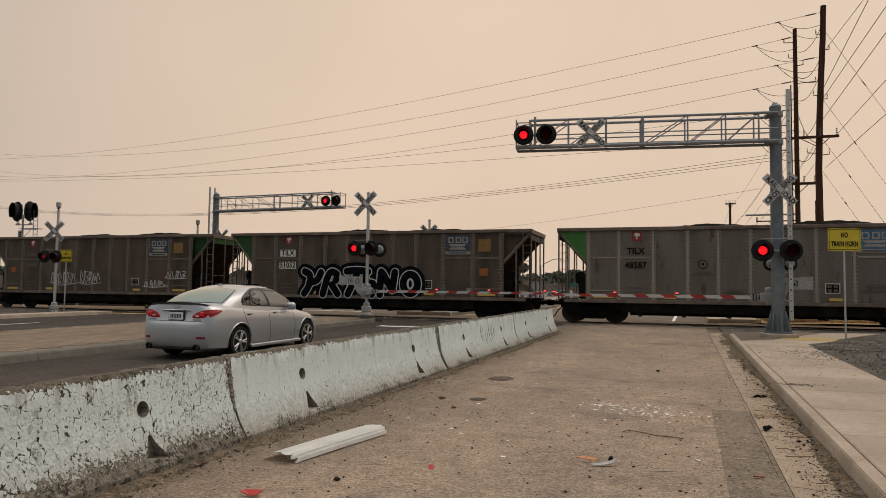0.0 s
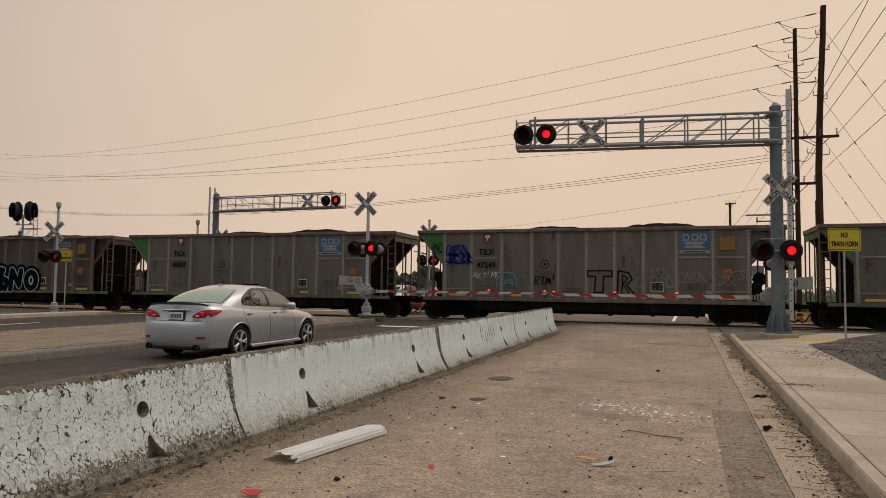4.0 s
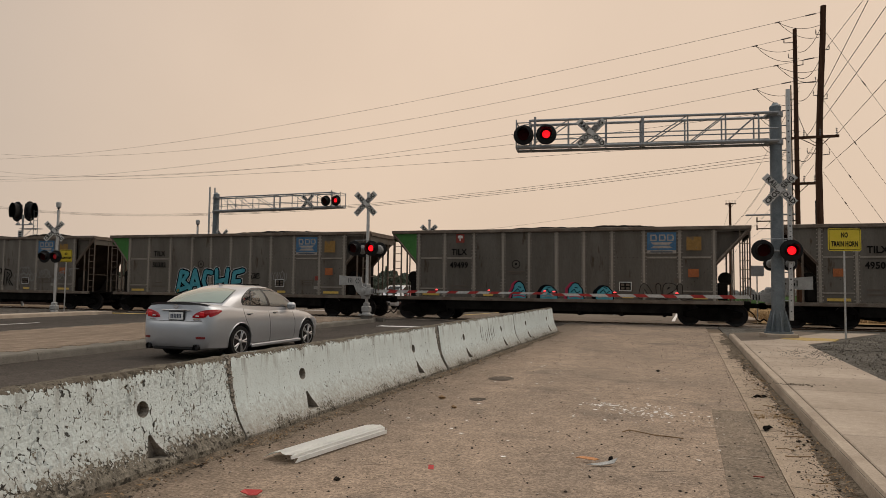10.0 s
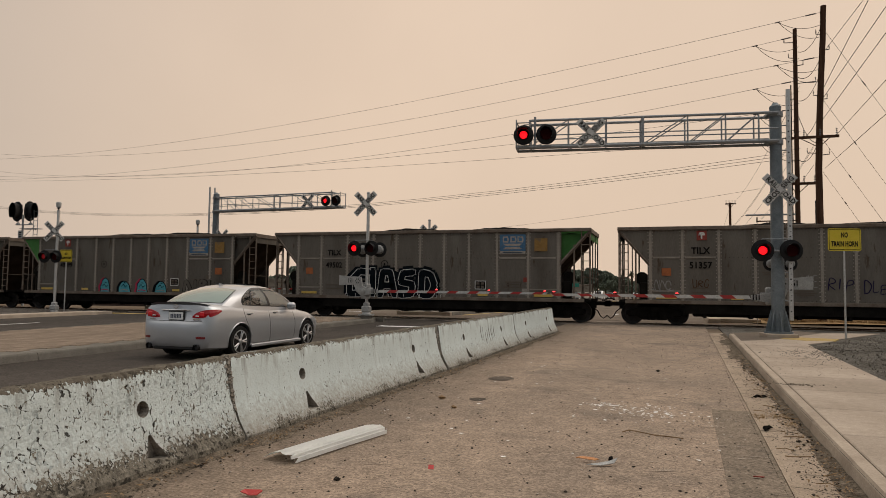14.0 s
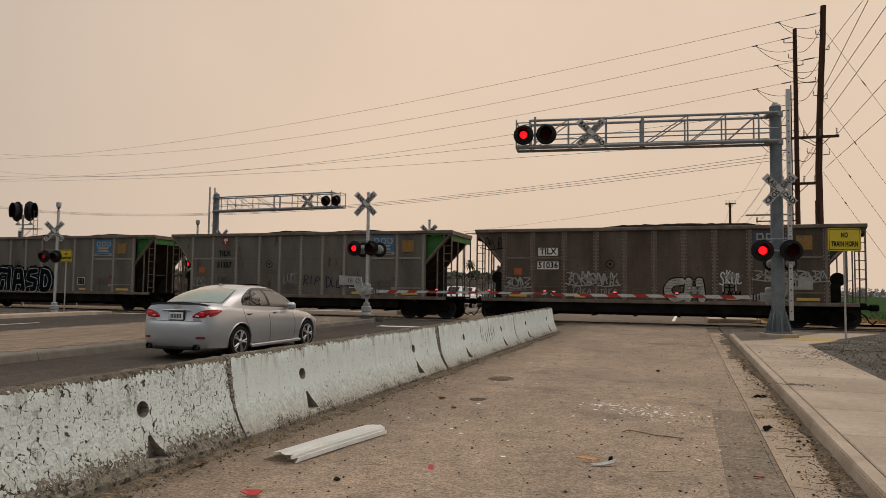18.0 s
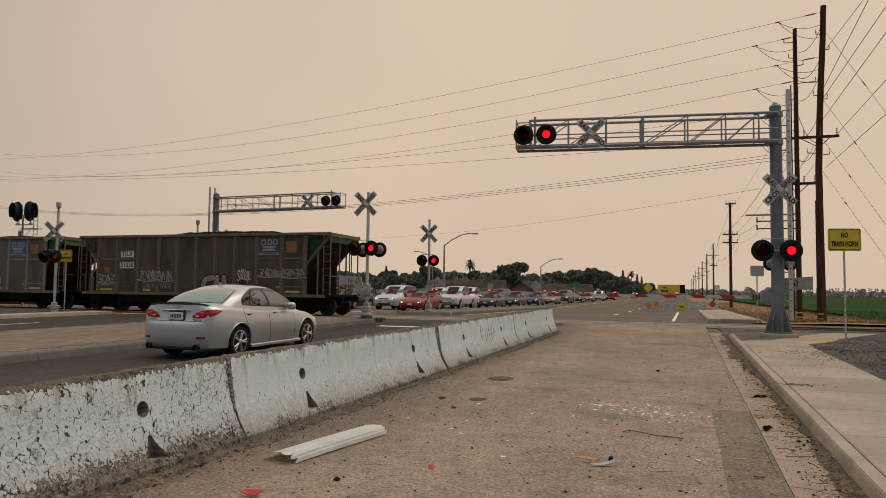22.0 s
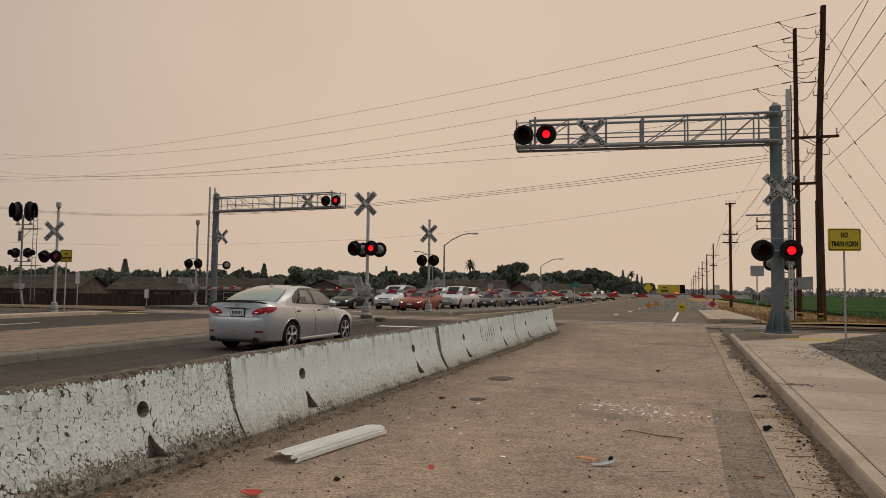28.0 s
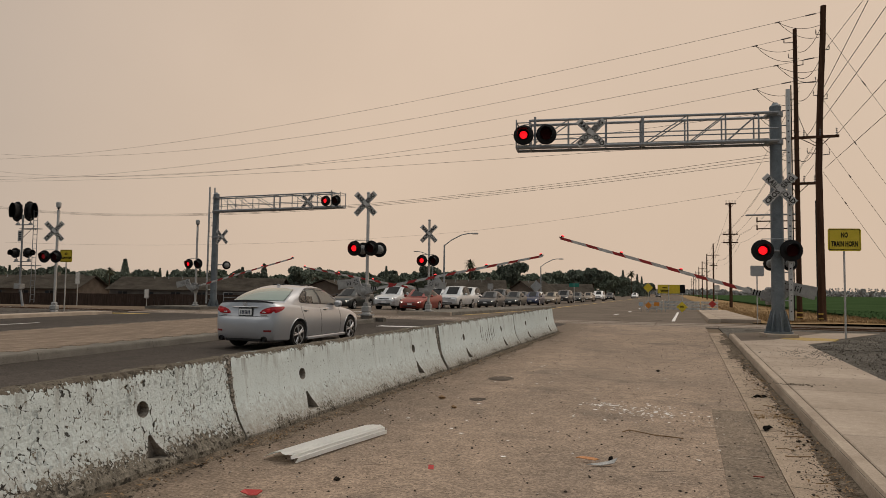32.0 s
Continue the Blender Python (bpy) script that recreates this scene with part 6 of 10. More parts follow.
def lamp(parent, m, side, lag=0.0, dark=False, back=False, wait="", lens=None):
    """A flashing lamp that faces -y: black target, hood, lens, and an always lit lens with an added, invented shutter
    that swings up under the hood.
    """
    bm = B()
    lathe(bm, [(0.29, 0.012), (0.305, 0.006), (0.305, -0.006), (0.29, -0.012)], 32)
    target = part("target", bm, BLACKP, parent, "round black target", smooth=35)
    target.matrix_basis = m
    bm = B()
    lathe(bm, [(0.11, 0.19), (0.165, 0.16), (0.185, 0.04), (0.185, 0.012)], 24)
    part("lamp_case", bm, REARCASE if dark else BLACKP, target, "round lamp case", smooth=35)
    bm = B()
    n = 18
    a0, a1 = radians(-42), radians(222)
    for r, flip in ((0.182, 1), (0.176, -1)):
        rows = []
        for y in (-0.008, -0.16, -0.31):
            row = []
            for k in range(n + 1):
                a = a0 + (a1 - a0) * k / n
                cut = 0.62 + 0.38 * max(0, math.sin(a)) if y < -0.2 else 1
                row.append(bm.verts.new((r * math.cos(a), y * cut, r * math.sin(a))))
            rows.append(row)
        for u, v in zip(rows, rows[1:]):
            for k in range(n):
                q = (u[k], u[k + 1], v[k + 1], v[k])
                bm.faces.new(q if flip > 0 else q[::-1])
    part("hood", bm, BLACKP, target, "black half-round hood", smooth=40)
    bm = B()
    lathe(bm, [(0.15, -0.012), (0.15, -0.03), (0.10, -0.042), (0.03, -0.046)], 24)
    part("lens", bm, LENSDARK, target, "dark red glass lens", smooth=40)
    if not dark:
        bm = B()
        lathe(bm, [(0.118, -0.04), (0.105, -0.05), (0.05, -0.056)], 24)
        part("lit_lens", bm, lens, target, "glowing red lens", smooth=40)
        # invented cover: it blocks the steady glow so the lamp seems to flash
        bm = B()
        lathe(bm, [(0.17, 0.004), (0.17, -0.004), (0.16, -0.007)], 26, pose(0, 0, -0.165))
        sh = part("shutter", bm, LENSDARK, target, "added dark red flap that hides the glow")
        sh.matrix_basis = pose(0, -0.066, 0.165)
        FLAPS.append((sh, side, lag, wait))
    return target


def crossbuck(parent, m, size=1.22, lag=0):
    for text, ang in (("RAIL", -45), ("CROS", 45)):
        bm = B()
        box(bm, -size / 2, size / 2, -0.006, 0.006, -0.115, 0.115)
        q = m @ pose(0, 0.014 if ang < 0 else 0.0, 0, 0, -ang, 0)
        bl = part("blade", bm, SIGNW, parent, "white crossbuck blade with black letters")
        bl.matrix_basis = q
        bm = B()
        for z in (-0.1, 0.1):
            box(bm, -size / 2 + 0.012, size / 2 - 0.012, -0.0075, -0.006, z - 0.004, z + 0.004)
        part("border", bm, SIGNB, bl)
        second = "ROAD" if text == "RAIL" else "SING"
        for word, x in ((text, -0.31), (second, 0.31)):
            lettering(word, 0.205, SIGNB, bl, pose(x * size / 1.22, -0.009, -0.004, 90), squeeze=0.95, bold=0.035)


def gate(parent, m, length, sgn, lag=0.0, big=1.0):
    """A gate on its pivot m: small machine box, striped arm towards sgn, raised counterweight plates the other way."""
    s = sgn
    bm = B()
    box(bm, -0.15, 0.15, -0.02, 0.36, -0.22, 0.30, bev=0.04)
    box(bm, min(s * 0.1, s * 0.32), max(s * 0.1, s * 0.32), 0.0, 0.2, -0.10, 0.14, bev=0.02)
    mb = part("gate_machine", bm, REARCASE, parent, "grey cast gate machine")
    mb.matrix_basis = m
    bm = B()
    prism(bm, [(s * 0.12, -0.16), (s * 0.62, -0.06), (s * 0.62, 0.06), (s * 0.12, 0.13), (-s * 0.02, 0.22), (-s * 0.08, 0.56), (-s * 0.40, 0.58), (-s * 0.42, 0.30), (-s * 0.27, -0.02), (-s * 0.05, -0.20)], "y", -0.13, -0.05)
    lathe(bm, [(0.12, 0.0), (0.12, -0.04), (0.05, -0.06)], 16, pose(0, -0.13, 0))
    bmesh.ops.recalc_face_normals(bm, faces=bm.faces)
    arm = part("gate_arm", bm, HOUSING, parent, "gate arm with red and white stripes")
    arm.matrix_basis = m
    # counterweight plates
    bm = B()
    prism(bm, [(-s * 0.36, 0.24), (-s * 0.36, 0.56), (-s * 1.04, 0.62), (-s * 1.04, 0.24)], "y", -0.12, -0.06)
    for dz in (0.32, 0.46):
        lathe(bm, [(0.03, 0.0), (0.03, -0.02)], 8, pose(-s * 0.55, -0.12, dz))
    bmesh.ops.recalc_face_normals(bm, faces=bm.faces)
    cw = part("counterweight", bm, HOUSING, arm, "grey counterweight plate")
    for dx in (0.46, 0.53, 0.60):
        bm = B()
        box(bm, *sorted((-s * dx, -s * (dx + 0.028))), -0.124, -0.11, 0.33, 0.50)
        part("slot", bm, BLACKP, cw, "dark slot in the plate")
    for k in range(6):
        bm = B()
        lathe(bm, [(0.022, 0.0), (0.022, -0.015)], 8, pose(-s * 0.22 + 0.085 * math.cos(k * 1.047), -0.131, 0.40 + 0.085 * math.sin(k * 1.047)))
        part("bolt", bm, BLACKP, arm)
    bm = B()
    for dx in (0.40, 0.48, 0.56):
        box(bm, min(s * dx, s * (dx + 0.03)), max(s * dx, s * (dx + 0.03)), -0.145, -0.04, -0.085, 0.085)
    part("arm_clamp", bm, BLACKP, arm, "dark arm clamp")
    # boards of the arm
    x, k = 0.62, 0
    while x < length - 0.01:
        e = min(x + (0.36 if k % 2 else 0.46), length)
        hh = 0.053 - 0.014 * x / length
        bm = B()
        sl = 0.06
        prism(bm, [(s * (x - sl * (k > 0)), -hh), (s * (e - sl), -hh), (s * (e + sl * (e < length)), hh), (s * (x + sl), hh)], "y", -0.075, -0.05)
        bmesh.ops.recalc_face_normals(bm, faces=bm.faces)
        part("stripe", bm, GATEW if k % 2 == 0 else GATER, arm)
        x, k = e, k + 1
    for f in (0.42, 0.70, 0.985):
        bm = B()
        cx = s * length * f
        box(bm, cx - 0.05, cx + 0.05, -0.10, -0.03, 0.045, 0.075)
        lp = part("gate_lamp", bm, BLACKP, arm)
        bm = B()
        box(bm, cx - 0.045, cx + 0.045, -0.105, -0.025, 0.072, 0.11, bev=0.015)
        part("lamp_glass", bm, LEDRED, lp, "small red gate lamp")
    ARMS.append((arm, m, sgn, lag))
    return arm


def lamp_pair(parent, m, gap, lag=0.0, dark=False, reach=0.0, bar=True, wait="", lens=None):
    for side, s in (("L", -1), ("R", 1)):
        lamp(parent, m @ pose(s * gap / 2, 0, 0), side, lag, dark, wait=wait, lens=lens or LENSLIT)
    if bar:
        bm = B()
        tube(bm, (-gap / 2, 0.1, 0.0), (gap / 2, 0.1, 0.0), 0.028, n=8)
        tube(bm, (-gap / 2, 0.06, 0.33), (gap / 2, 0.06, 0.33), 0.014, n=6)
        for s in (-1, 1):
            tube(bm, (s * gap / 2, 0.06, 0.28), (s * gap / 2, 0.06, 0.33), 0.014, n=6)
        cr = part("crossarm", bm, GALV, parent)
        cr.matrix_basis = m


def small_mast(label, at, height, lamp_z, buck_z, buck_y, gate_z=None, gate_len=0, sgn=1, gap=0.62, lag=0.0, back=True, turn=0.0, tip=True, shift=0.0, lean=0.0, face=0.0, buck_x=0.0, dim=False, wait="", bell=False):
    e = thing("crossing_signal", label, "railway signal", "crossing signals", at @ pose(0, 0, 0, 0, lean, turn))
    bm = B()
    box(bm, -0.18, 0.18, -0.18, 0.18, -0.22, -0.03, bev=0.02)
    part("foundation", bm, KERBOLD, e, "concrete foundation block")
    bm = B()
    box(bm, -0.24, 0.24, -0.24, 0.24, -0.05, 0.0)
    tube(bm, (0, 0, 0), (0, 0, 0.10), 0.20, 0.13, 10)
    box(bm, -0.16, 0.16, -0.16, 0.16, 0.08, 0.32, bev=0.03)
    box(bm, -0.11, 0.11, -0.11, 0.11, 0.3, 0.46, bev=0.03)
    part("junction_base", bm, HOUSING, e, "grey cast base", smooth=None)
    bm = B()
    tube(bm, (0, 0, 0.3), (0, 0, height), 0.064, n=16)
    part("mast", bm, ALU, e, "bare aluminium mast", smooth=40)
    bm = B()
    lathe(bm, [(0.072, -0.0), (0.072, 0.05), (0.03, 0.08)], 14, pose(0, 0, height, 90))
    part("cap", bm, HOUSING, e)
    if bell:
        bm = B()
        lathe(bm, [(0.035, 0.05), (0.035, 0.12), (0.09, 0.16), (0.05, 0.19)], 16, pose(0, 0, height, 90))
        part("bell_yoke", bm, BLACKP, e, "dark bell yoke")
        bm = B()
        lathe(bm, [(0.085, 0.19), (0.115, 0.22), (0.12, 0.40), (0.10, 0.45), (0.04, 0.47)], 16, pose(0, 0, height, 90))
        part("bell", bm, HOUSING, e, "weathered crossing bell", smooth=40)
    lamp_pair(e, pose(shift, -0.2, lamp_z, 0, 0, face), gap, lag, lens=LENSDIM if dim else LENSLIT, wait=wait)
    if back:
        lamp_pair(e, pose(shift + 0.13, 0.34, lamp_z - 0.03, 0, 0, 180), gap, lag, dark=True, bar=False)
    if buck_z:
        crossbuck(e, pose(buck_x, -0.1, buck_z))
        bm = B()
        box(bm, -0.03, 0.03, -0.1, 0.07, buck_z - 0.06, buck_z + 0.06)
        part("bracket", bm, HOUSING, e)
    if gate_z:
        gate(e, pose(0, -0.28, gate_z), gate_len, sgn, lag)
        bm = B()
        box(bm, -0.1, 0.1, -0.3, 0.1, gate_z - 0.3, gate_z - 0.2)
        box(bm, -0.1, 0.1, -0.3, 0.1, gate_z + 0.15, gate_z + 0.25)
        part("clamp", bm, HOUSING, e)
    return e


def cantilever(label, at, height, reach, sgn, radius, zt, zb, lamps_at, buck_at, mast_lamp_z=None, buck_z=None, gate_z=None, gate_len=0, gate_sgn=-1, lag=0.0, gap=0.75, ladder_x=0.3, lamp_face=1, buck_x=0.02, wait="", arm_lag=None):
    e = thing("cantilever_signal", label, "railway signal", "crossing signals", at)
    bm = B()
    box(bm, -0.42, 0.42, -0.42, 0.42, -0.35, -0.02, bev=0.02)
    part("foundation", bm, CURB, e, "concrete foundation block")
    bm = B()
    tube(bm, (0, 0, 0), (0, 0, height), radius, radius * 0.88, 24)
    lathe(bm, [(radius * 0.9, 0), (radius * 0.9, 0.05), (0.1, 0.1), (0.07, 0.16)], 20, pose(0, 0, height, 90))
    for k in range(8):
        a = k * math.pi / 4
        q = pose(0, 0, 0, 0, 0, math.degrees(a))
        prism(bm, [(radius * 0.8, 0.0), (radius + 0.17, 0.0), (radius + 0.17, 0.08), (radius + 0.02, 0.62), (radius * 0.8, 0.62)], "y", -0.012, 0.012, q)
    lathe(bm, [(radius + 0.2, -0.02), (radius + 0.2, 0.03)], 24, pose(0, 0, 0, 90))
    part("mast", bm, MASTG, e, "thick galvanised steel mast", smooth=35)
    # truss of two panels
    s = sgn
    for y in (-0.30, 0.30):
        bm = B()
        tube(bm, (0, y, zt), (s * reach * 0.945, y, zt), 0.039, n=10)
        part("top_chord", bm, GALV, e)
        bm = B()
        tube(bm, (0, y, zb), (s * reach, y, zb), 0.044, n=10)
        part("bottom_chord", bm, GALV, e)
        bm = B()
        tube(bm, (0, y, (zt + zb) / 2 - 0.05), (s * reach * 0.945, y, (zt + zb) / 2 - 0.05), 0.02, n=6)
        part("hand_rail", bm, GALV, e)
        xs = [reach * f for f in (0.07, 0.19, 0.33, 0.5, 0.64, 0.79, 0.945)]
        for i, x in enumerate(xs):
            bm = B()
            tube(bm, (s * x, y, zb), (s * x, y, zt), 0.045 if i == 3 else 0.024, n=8)
            part("upright", bm, GALV, e)
            if i < len(xs) - 1 and i != 3:
                bm = B()
                tube(bm, (s * x, y, zt), (s * xs[i + 1], y, zb), 0.018, n=6)
                part("diagonal", bm, GALV, e)
    for x in (0.5, 0.945, 1.0):
        bm = B()
        tube(bm, (s * reach * x, -0.3, zb), (s * reach * x, 0.3, zb), 0.03, n=8)
        if x < 1:
            tube(bm, (s * reach * x, -0.3, zt), (s * reach * x, 0.3, zt), 0.03, n=8)
        part("cross_tie", bm, GALV, e)
    bm = B()
    box(bm, min(0.25 * s, reach * s), max(0.25 * s, reach * s), -0.27, 0.27, zb + 0.05, zb + 0.075)
    part("walkway", bm, GALV, e, "walkway grating along the arm")
    bm = B()
    for y in (-0.32, 0.32):
        tube(bm, (s * reach, y, zb), (s * reach, y, zb + 0.85), 0.022, n=6)
        tube(bm, (s * reach, y, zb + 0.75), (s * reach * 0.945, y, zb + 0.75), 0.018, n=6)
    tube(bm, (s * reach, -0.32, zb + 0.8), (s * reach, 0.32, zb + 0.8), 0.018, n=6)
    part("end_rail", bm, GALV, e)
    for z in (zt, zb):
        bm = B()
        tube(bm, (0, 0, z - 0.07), (0, 0, z + 0.07), radius + 0.02, n=20)
        box(bm, min(0, s * 0.26), max(0, s * 0.26), -0.33, 0.33, z - 0.035, z + 0.035)
        part("collar", bm, GALV, e)
    # ladder
    lx = -s * (radius + ladder_x)
    bm = B()
    for y in (-0.18, 0.18):
        box(bm, lx + y * 0.25 - 0.055, lx + y * 0.25 + 0.055, y - 0.02, y + 0.02, 0.35, height + 0.5)
    for k in range(int((height - 0.2) / 0.3)):
        tube(bm, (lx - 0.045, -0.18, 0.6 + 0.3 * k), (lx + 0.045, 0.18, 0.6 + 0.3 * k), 0.014, n=6)
    lad = part("ladder", bm, ALU, e, "aluminium ladder")
    bm = B()
    for k in range(int((height - 0.2) / 0.3)):
        tube(bm, (lx - 0.05, -0.203, 0.6 + 0.3 * k), (lx - 0.05, -0.199, 0.6 + 0.3 * k), 0.022, n=8)
        tube(bm, (lx - 0.035, -0.203, 0.75 + 0.3 * k), (lx - 0.035, -0.199, 0.75 + 0.3 * k), 0.011, n=6)
    part("rung_ends", bm, BLACKP, lad, "dark rung sockets")["kind"] = "stuff"
    for z in (0.9, 1.7, 2.6, 3.9, 5.2, height - 0.5):
        bm = B()
        tube(bm, (0, 0, z), (lx, 0, z), 0.02, n=6)
        part("ladder_stay", bm, GALV, e)
    lamp_pair(e, pose(s * lamps_at, -0.42, zb + 0.35) if lamp_face > 0 else pose(s * lamps_at, -0.5, zb + 0.35), 0.68, lag if arm_lag is None else arm_lag, wait=wait)
    crossbuck(e, pose(s * buck_at, -0.42, zb + 0.36) @ Matrix.Scale(0.88, 4))
    bm = B()
    tube(bm, (s * lamps_at, -0.34, zb), (s * lamps_at, -0.34, zt + 0.1), 0.035, n=8)
    part("lamp_bracket", bm, GALV, e)
    if mast_lamp_z:
        lamp_pair(e, pose(-0.1, -radius - 0.16, mast_lamp_z), gap, lag)
        lamp_pair(e, pose(0.18, radius + 0.25, mast_lamp_z - 0.34, 0, 0, 180) @ Matrix.Scale(0.68, 4), 0.76, lag, dark=True, bar=False)
    if buck_z:
        crossbuck(e, pose(buck_x, -radius - 0.1, buck_z) @ Matrix.Scale(0.92, 4))
        bm = B()
        box(bm, -0.05, buck_x + 0.05, -radius - 0.09, -radius * 0.5, buck_z - 0.04, buck_z + 0.04)
        part("bracket", bm, GALV, e)
    if gate_z:
        gate(e, pose(0.0, 0.52, gate_z), gate_len, gate_sgn, lag)
    return e


# near side, beside the pavement
cantilever("galvanised cantilever signal with red flashing lamps and gate beside the pavement", pose(2.80, 21.75, 0.45, 0, 0, 7.0), 6.42, 7.42, -1, 0.18, 6.24, 5.43,
           6.85, 5.2, 2.30, 4.03, 0.98, 6.40, -1, ladder_x=0.16, wait="near_arm", arm_lag=-0.07)
small_mast("aluminium crossing signal mast with gate on the median island", pose(-11.72, 25.6, 0.53), 4.85, 2.63, 4.44, -0.1, 0.92, 7.35, 1, lag=-0.09, shift=-0.12, gap=0.74, buck_x=-0.09, wait="median")
small_mast("aluminium crossing signal mast beside the opposing lanes", pose(-28.74, 26.35, 0.24), 4.92, 2.68, 3.93, -0.1, None, 0, 1, gap=0.6, back=False, turn=18, shift=-0.2, face=-6, buck_x=-0.12, dim=True, bell=True)
# far side
small_mast("aluminium crossing signal mast with gate on the far island", pose(-12.58, 35.45, 0.43), 4.85, 2.68, 4.14, -0.1, 1.05, 7.6, -1, gap=0.68, lag=-0.09, back=False, wait="island")
small_mast("aluminium crossing signal mast with gate beside the far pavement", pose(-28.12, 36.1, 0.14), 5.1, 2.82, None, 0.5, 1.35, 7.3, 1, gap=0.7, shift=-0.06, lag=-0.09, back=False, bell=True, wait="verge")
cantilever("galvanised cantilever signal over the far lanes", pose(-27.1, 36.5, 0.18, 0, 0, -3.0), 7.1, 9.0, 1, 0.21, 6.9, 6.05,
           8.45, 6.9, None, 4.45, None, lag=-0.07, ladder_x=0.12, buck_x=0.75, wait="far_arm")

# lamp on a side bracket of the far mast
FAR = [o for o in bpy.data.objects if o.name.startswith("cantilever_signal") and o.parent is None][-1]
lamp(FAR, pose(0.68, 0.3, 2.72, 0, 0, 235) @ Matrix.Scale(0.85, 4), "L", dark=True)
bm = B()
tube(bm, (0, 0.1, 2.75), (0.75, 0.25, 2.75), 0.03, n=6)
part("lamp_bracket", bm, GALV, FAR)

# wayside railway signal
e = thing("wayside_signal", "grey wayside railway signal with black lamp heads and ladder", "railway signal", at=pose(-40.26, 34.2, 0.1))
bm = B()
tube(bm, (0, 0, 1.2), (0, 0, 6.0), 0.065, 0.06, 12)
part("mast", bm, GALV, e, "grey steel mast", smooth=40)
bm = B()
tube(bm, (0.32, 0, 0.0), (0.05, 0, 1.25), 0.075, n=12)
part("leg", bm, GALV, e, "leaning lower leg", smooth=40)
bm = B()
box(bm, -0.1, 0.65, -0.35, 0.35, -0.3, 0.06, bev=0.02)
part("foundation", bm, CURB, e)


def signal_head(x, z, turn, tall):
    """A black target with hooded lamps, on a short bracket."""
    bm = B()
    w, h = (0.40, 0.66) if tall else (0.33, 0.33)
    lathe(bm, [(0.95, 0.012), (1.0, 0.0), (0.95, -0.012)], 28, Matrix.Diagonal((w, 1, h, 1)))
    head = part("signal_head", bm, BLACKP, e, "black oval target" if tall else "black round target", smooth=35)
    head.matrix_basis = pose(x, -0.05, z, 0, 0, turn)
    bm = B()
    box(bm, -w * 0.55, w * 0.55, 0.01, 0.22, -h * 0.75, h * 0.75, bev=0.04)
    part("lamp_case", bm, BLACKP, head, "black lamp case")
    bm = B()
    n = 22
    a, b = (0.24, 0.52) if tall else (0.19, 0.19)
    rows = [[bm.verts.new((a * g * math.cos(t), y, b * g * math.sin(t))) for t in [radians(-50 + 280 * k / n) for k in range(n + 1)]] for y, g in ((-0.01, 1.0), (-0.46, 1.06), (-0.46, 1.0), (-0.01, 0.93))]
    for u, v in zip(rows, rows[1:]):
        for k in range(n):
            bm.faces.new((u[k], u[k + 1], v[k + 1], v[k]))
    part("hood", bm, BLACKP, head, "deep black hood", smooth=40)
    for dz in ((-0.3, 0.0, 0.3) if tall else (0.0,)):
        bm = B()
        lathe(bm, [(0.12, -0.012), (0.10, -0.03), (0.03, -0.038)], 16, pose(0, 0, dz))
        part("lens", bm, LENSDARK, head, "dark glass lens")
    bm = B()
    tube(bm, (x, 0.05, z - h - 0.2), (x, 0.05, z - h * 0.6), 0.035, n=8)
    box(bm, x - 0.07, x + 0.07, -0.03, 0.13, z - h - 0.22, z - h - 0.08)
    part("head_bracket", bm, GALV, e)


for z, tall in ((6.2, True), (3.5, False)):
    signal_head(-0.48, z, 12, tall)
    signal_head(0.60, z, 84, tall)
    low = z - (0.84 if tall else 0.53)
    bm = B()
    box(bm, -0.60, 0.72, -0.05, 0.12, low - 0.05, low)
    part("bracket_arm", bm, GALV, e)
    bm = B()
    box(bm, -0.3, 1.15, 0.02, 0.5, low - 0.30, low - 0.26)
    part("platform", bm, GALV, e, "small grating platform")
bm = B()
for sx in (0.80, 1.14):
    tube(bm, (sx, 0.1, 0.3), (sx, 0.1, 6.3), 0.022, n=6)
for k in range(20):
    tube(bm, (0.80, 0.1, 0.5 + 0.3 * k), (1.14, 0.1, 0.5 + 0.3 * k), 0.012, n=5)
part("ladder", bm, GALV, e, "thin steel ladder")
bm = B()
tube(bm, (0, 0, 4.45), (0.9, 0.1, 5.25), 0.02, n=6)
part("ladder_stay", bm, GALV, e)
bm = B()
box(bm, -0.22, 0.16, -0.14, -0.07, 4.25, 4.95)
board = part("number_board", bm, HOUSING, e, "grey board on the mast")
bm = B()
for k in range(4):
    box(bm, -0.13, 0.07, -0.146, -0.141, 4.36 + 0.14 * k, 4.44 + 0.14 * k)
part("board_bars", bm, BLACKP, board, "dark worn marks")
bm = B()
box(bm, -0.3, 0.2, -0.22, 0.2, 1.15, 1.5, bev=0.03)
part("relay_box", bm, HOUSING, e, "pale relay box")


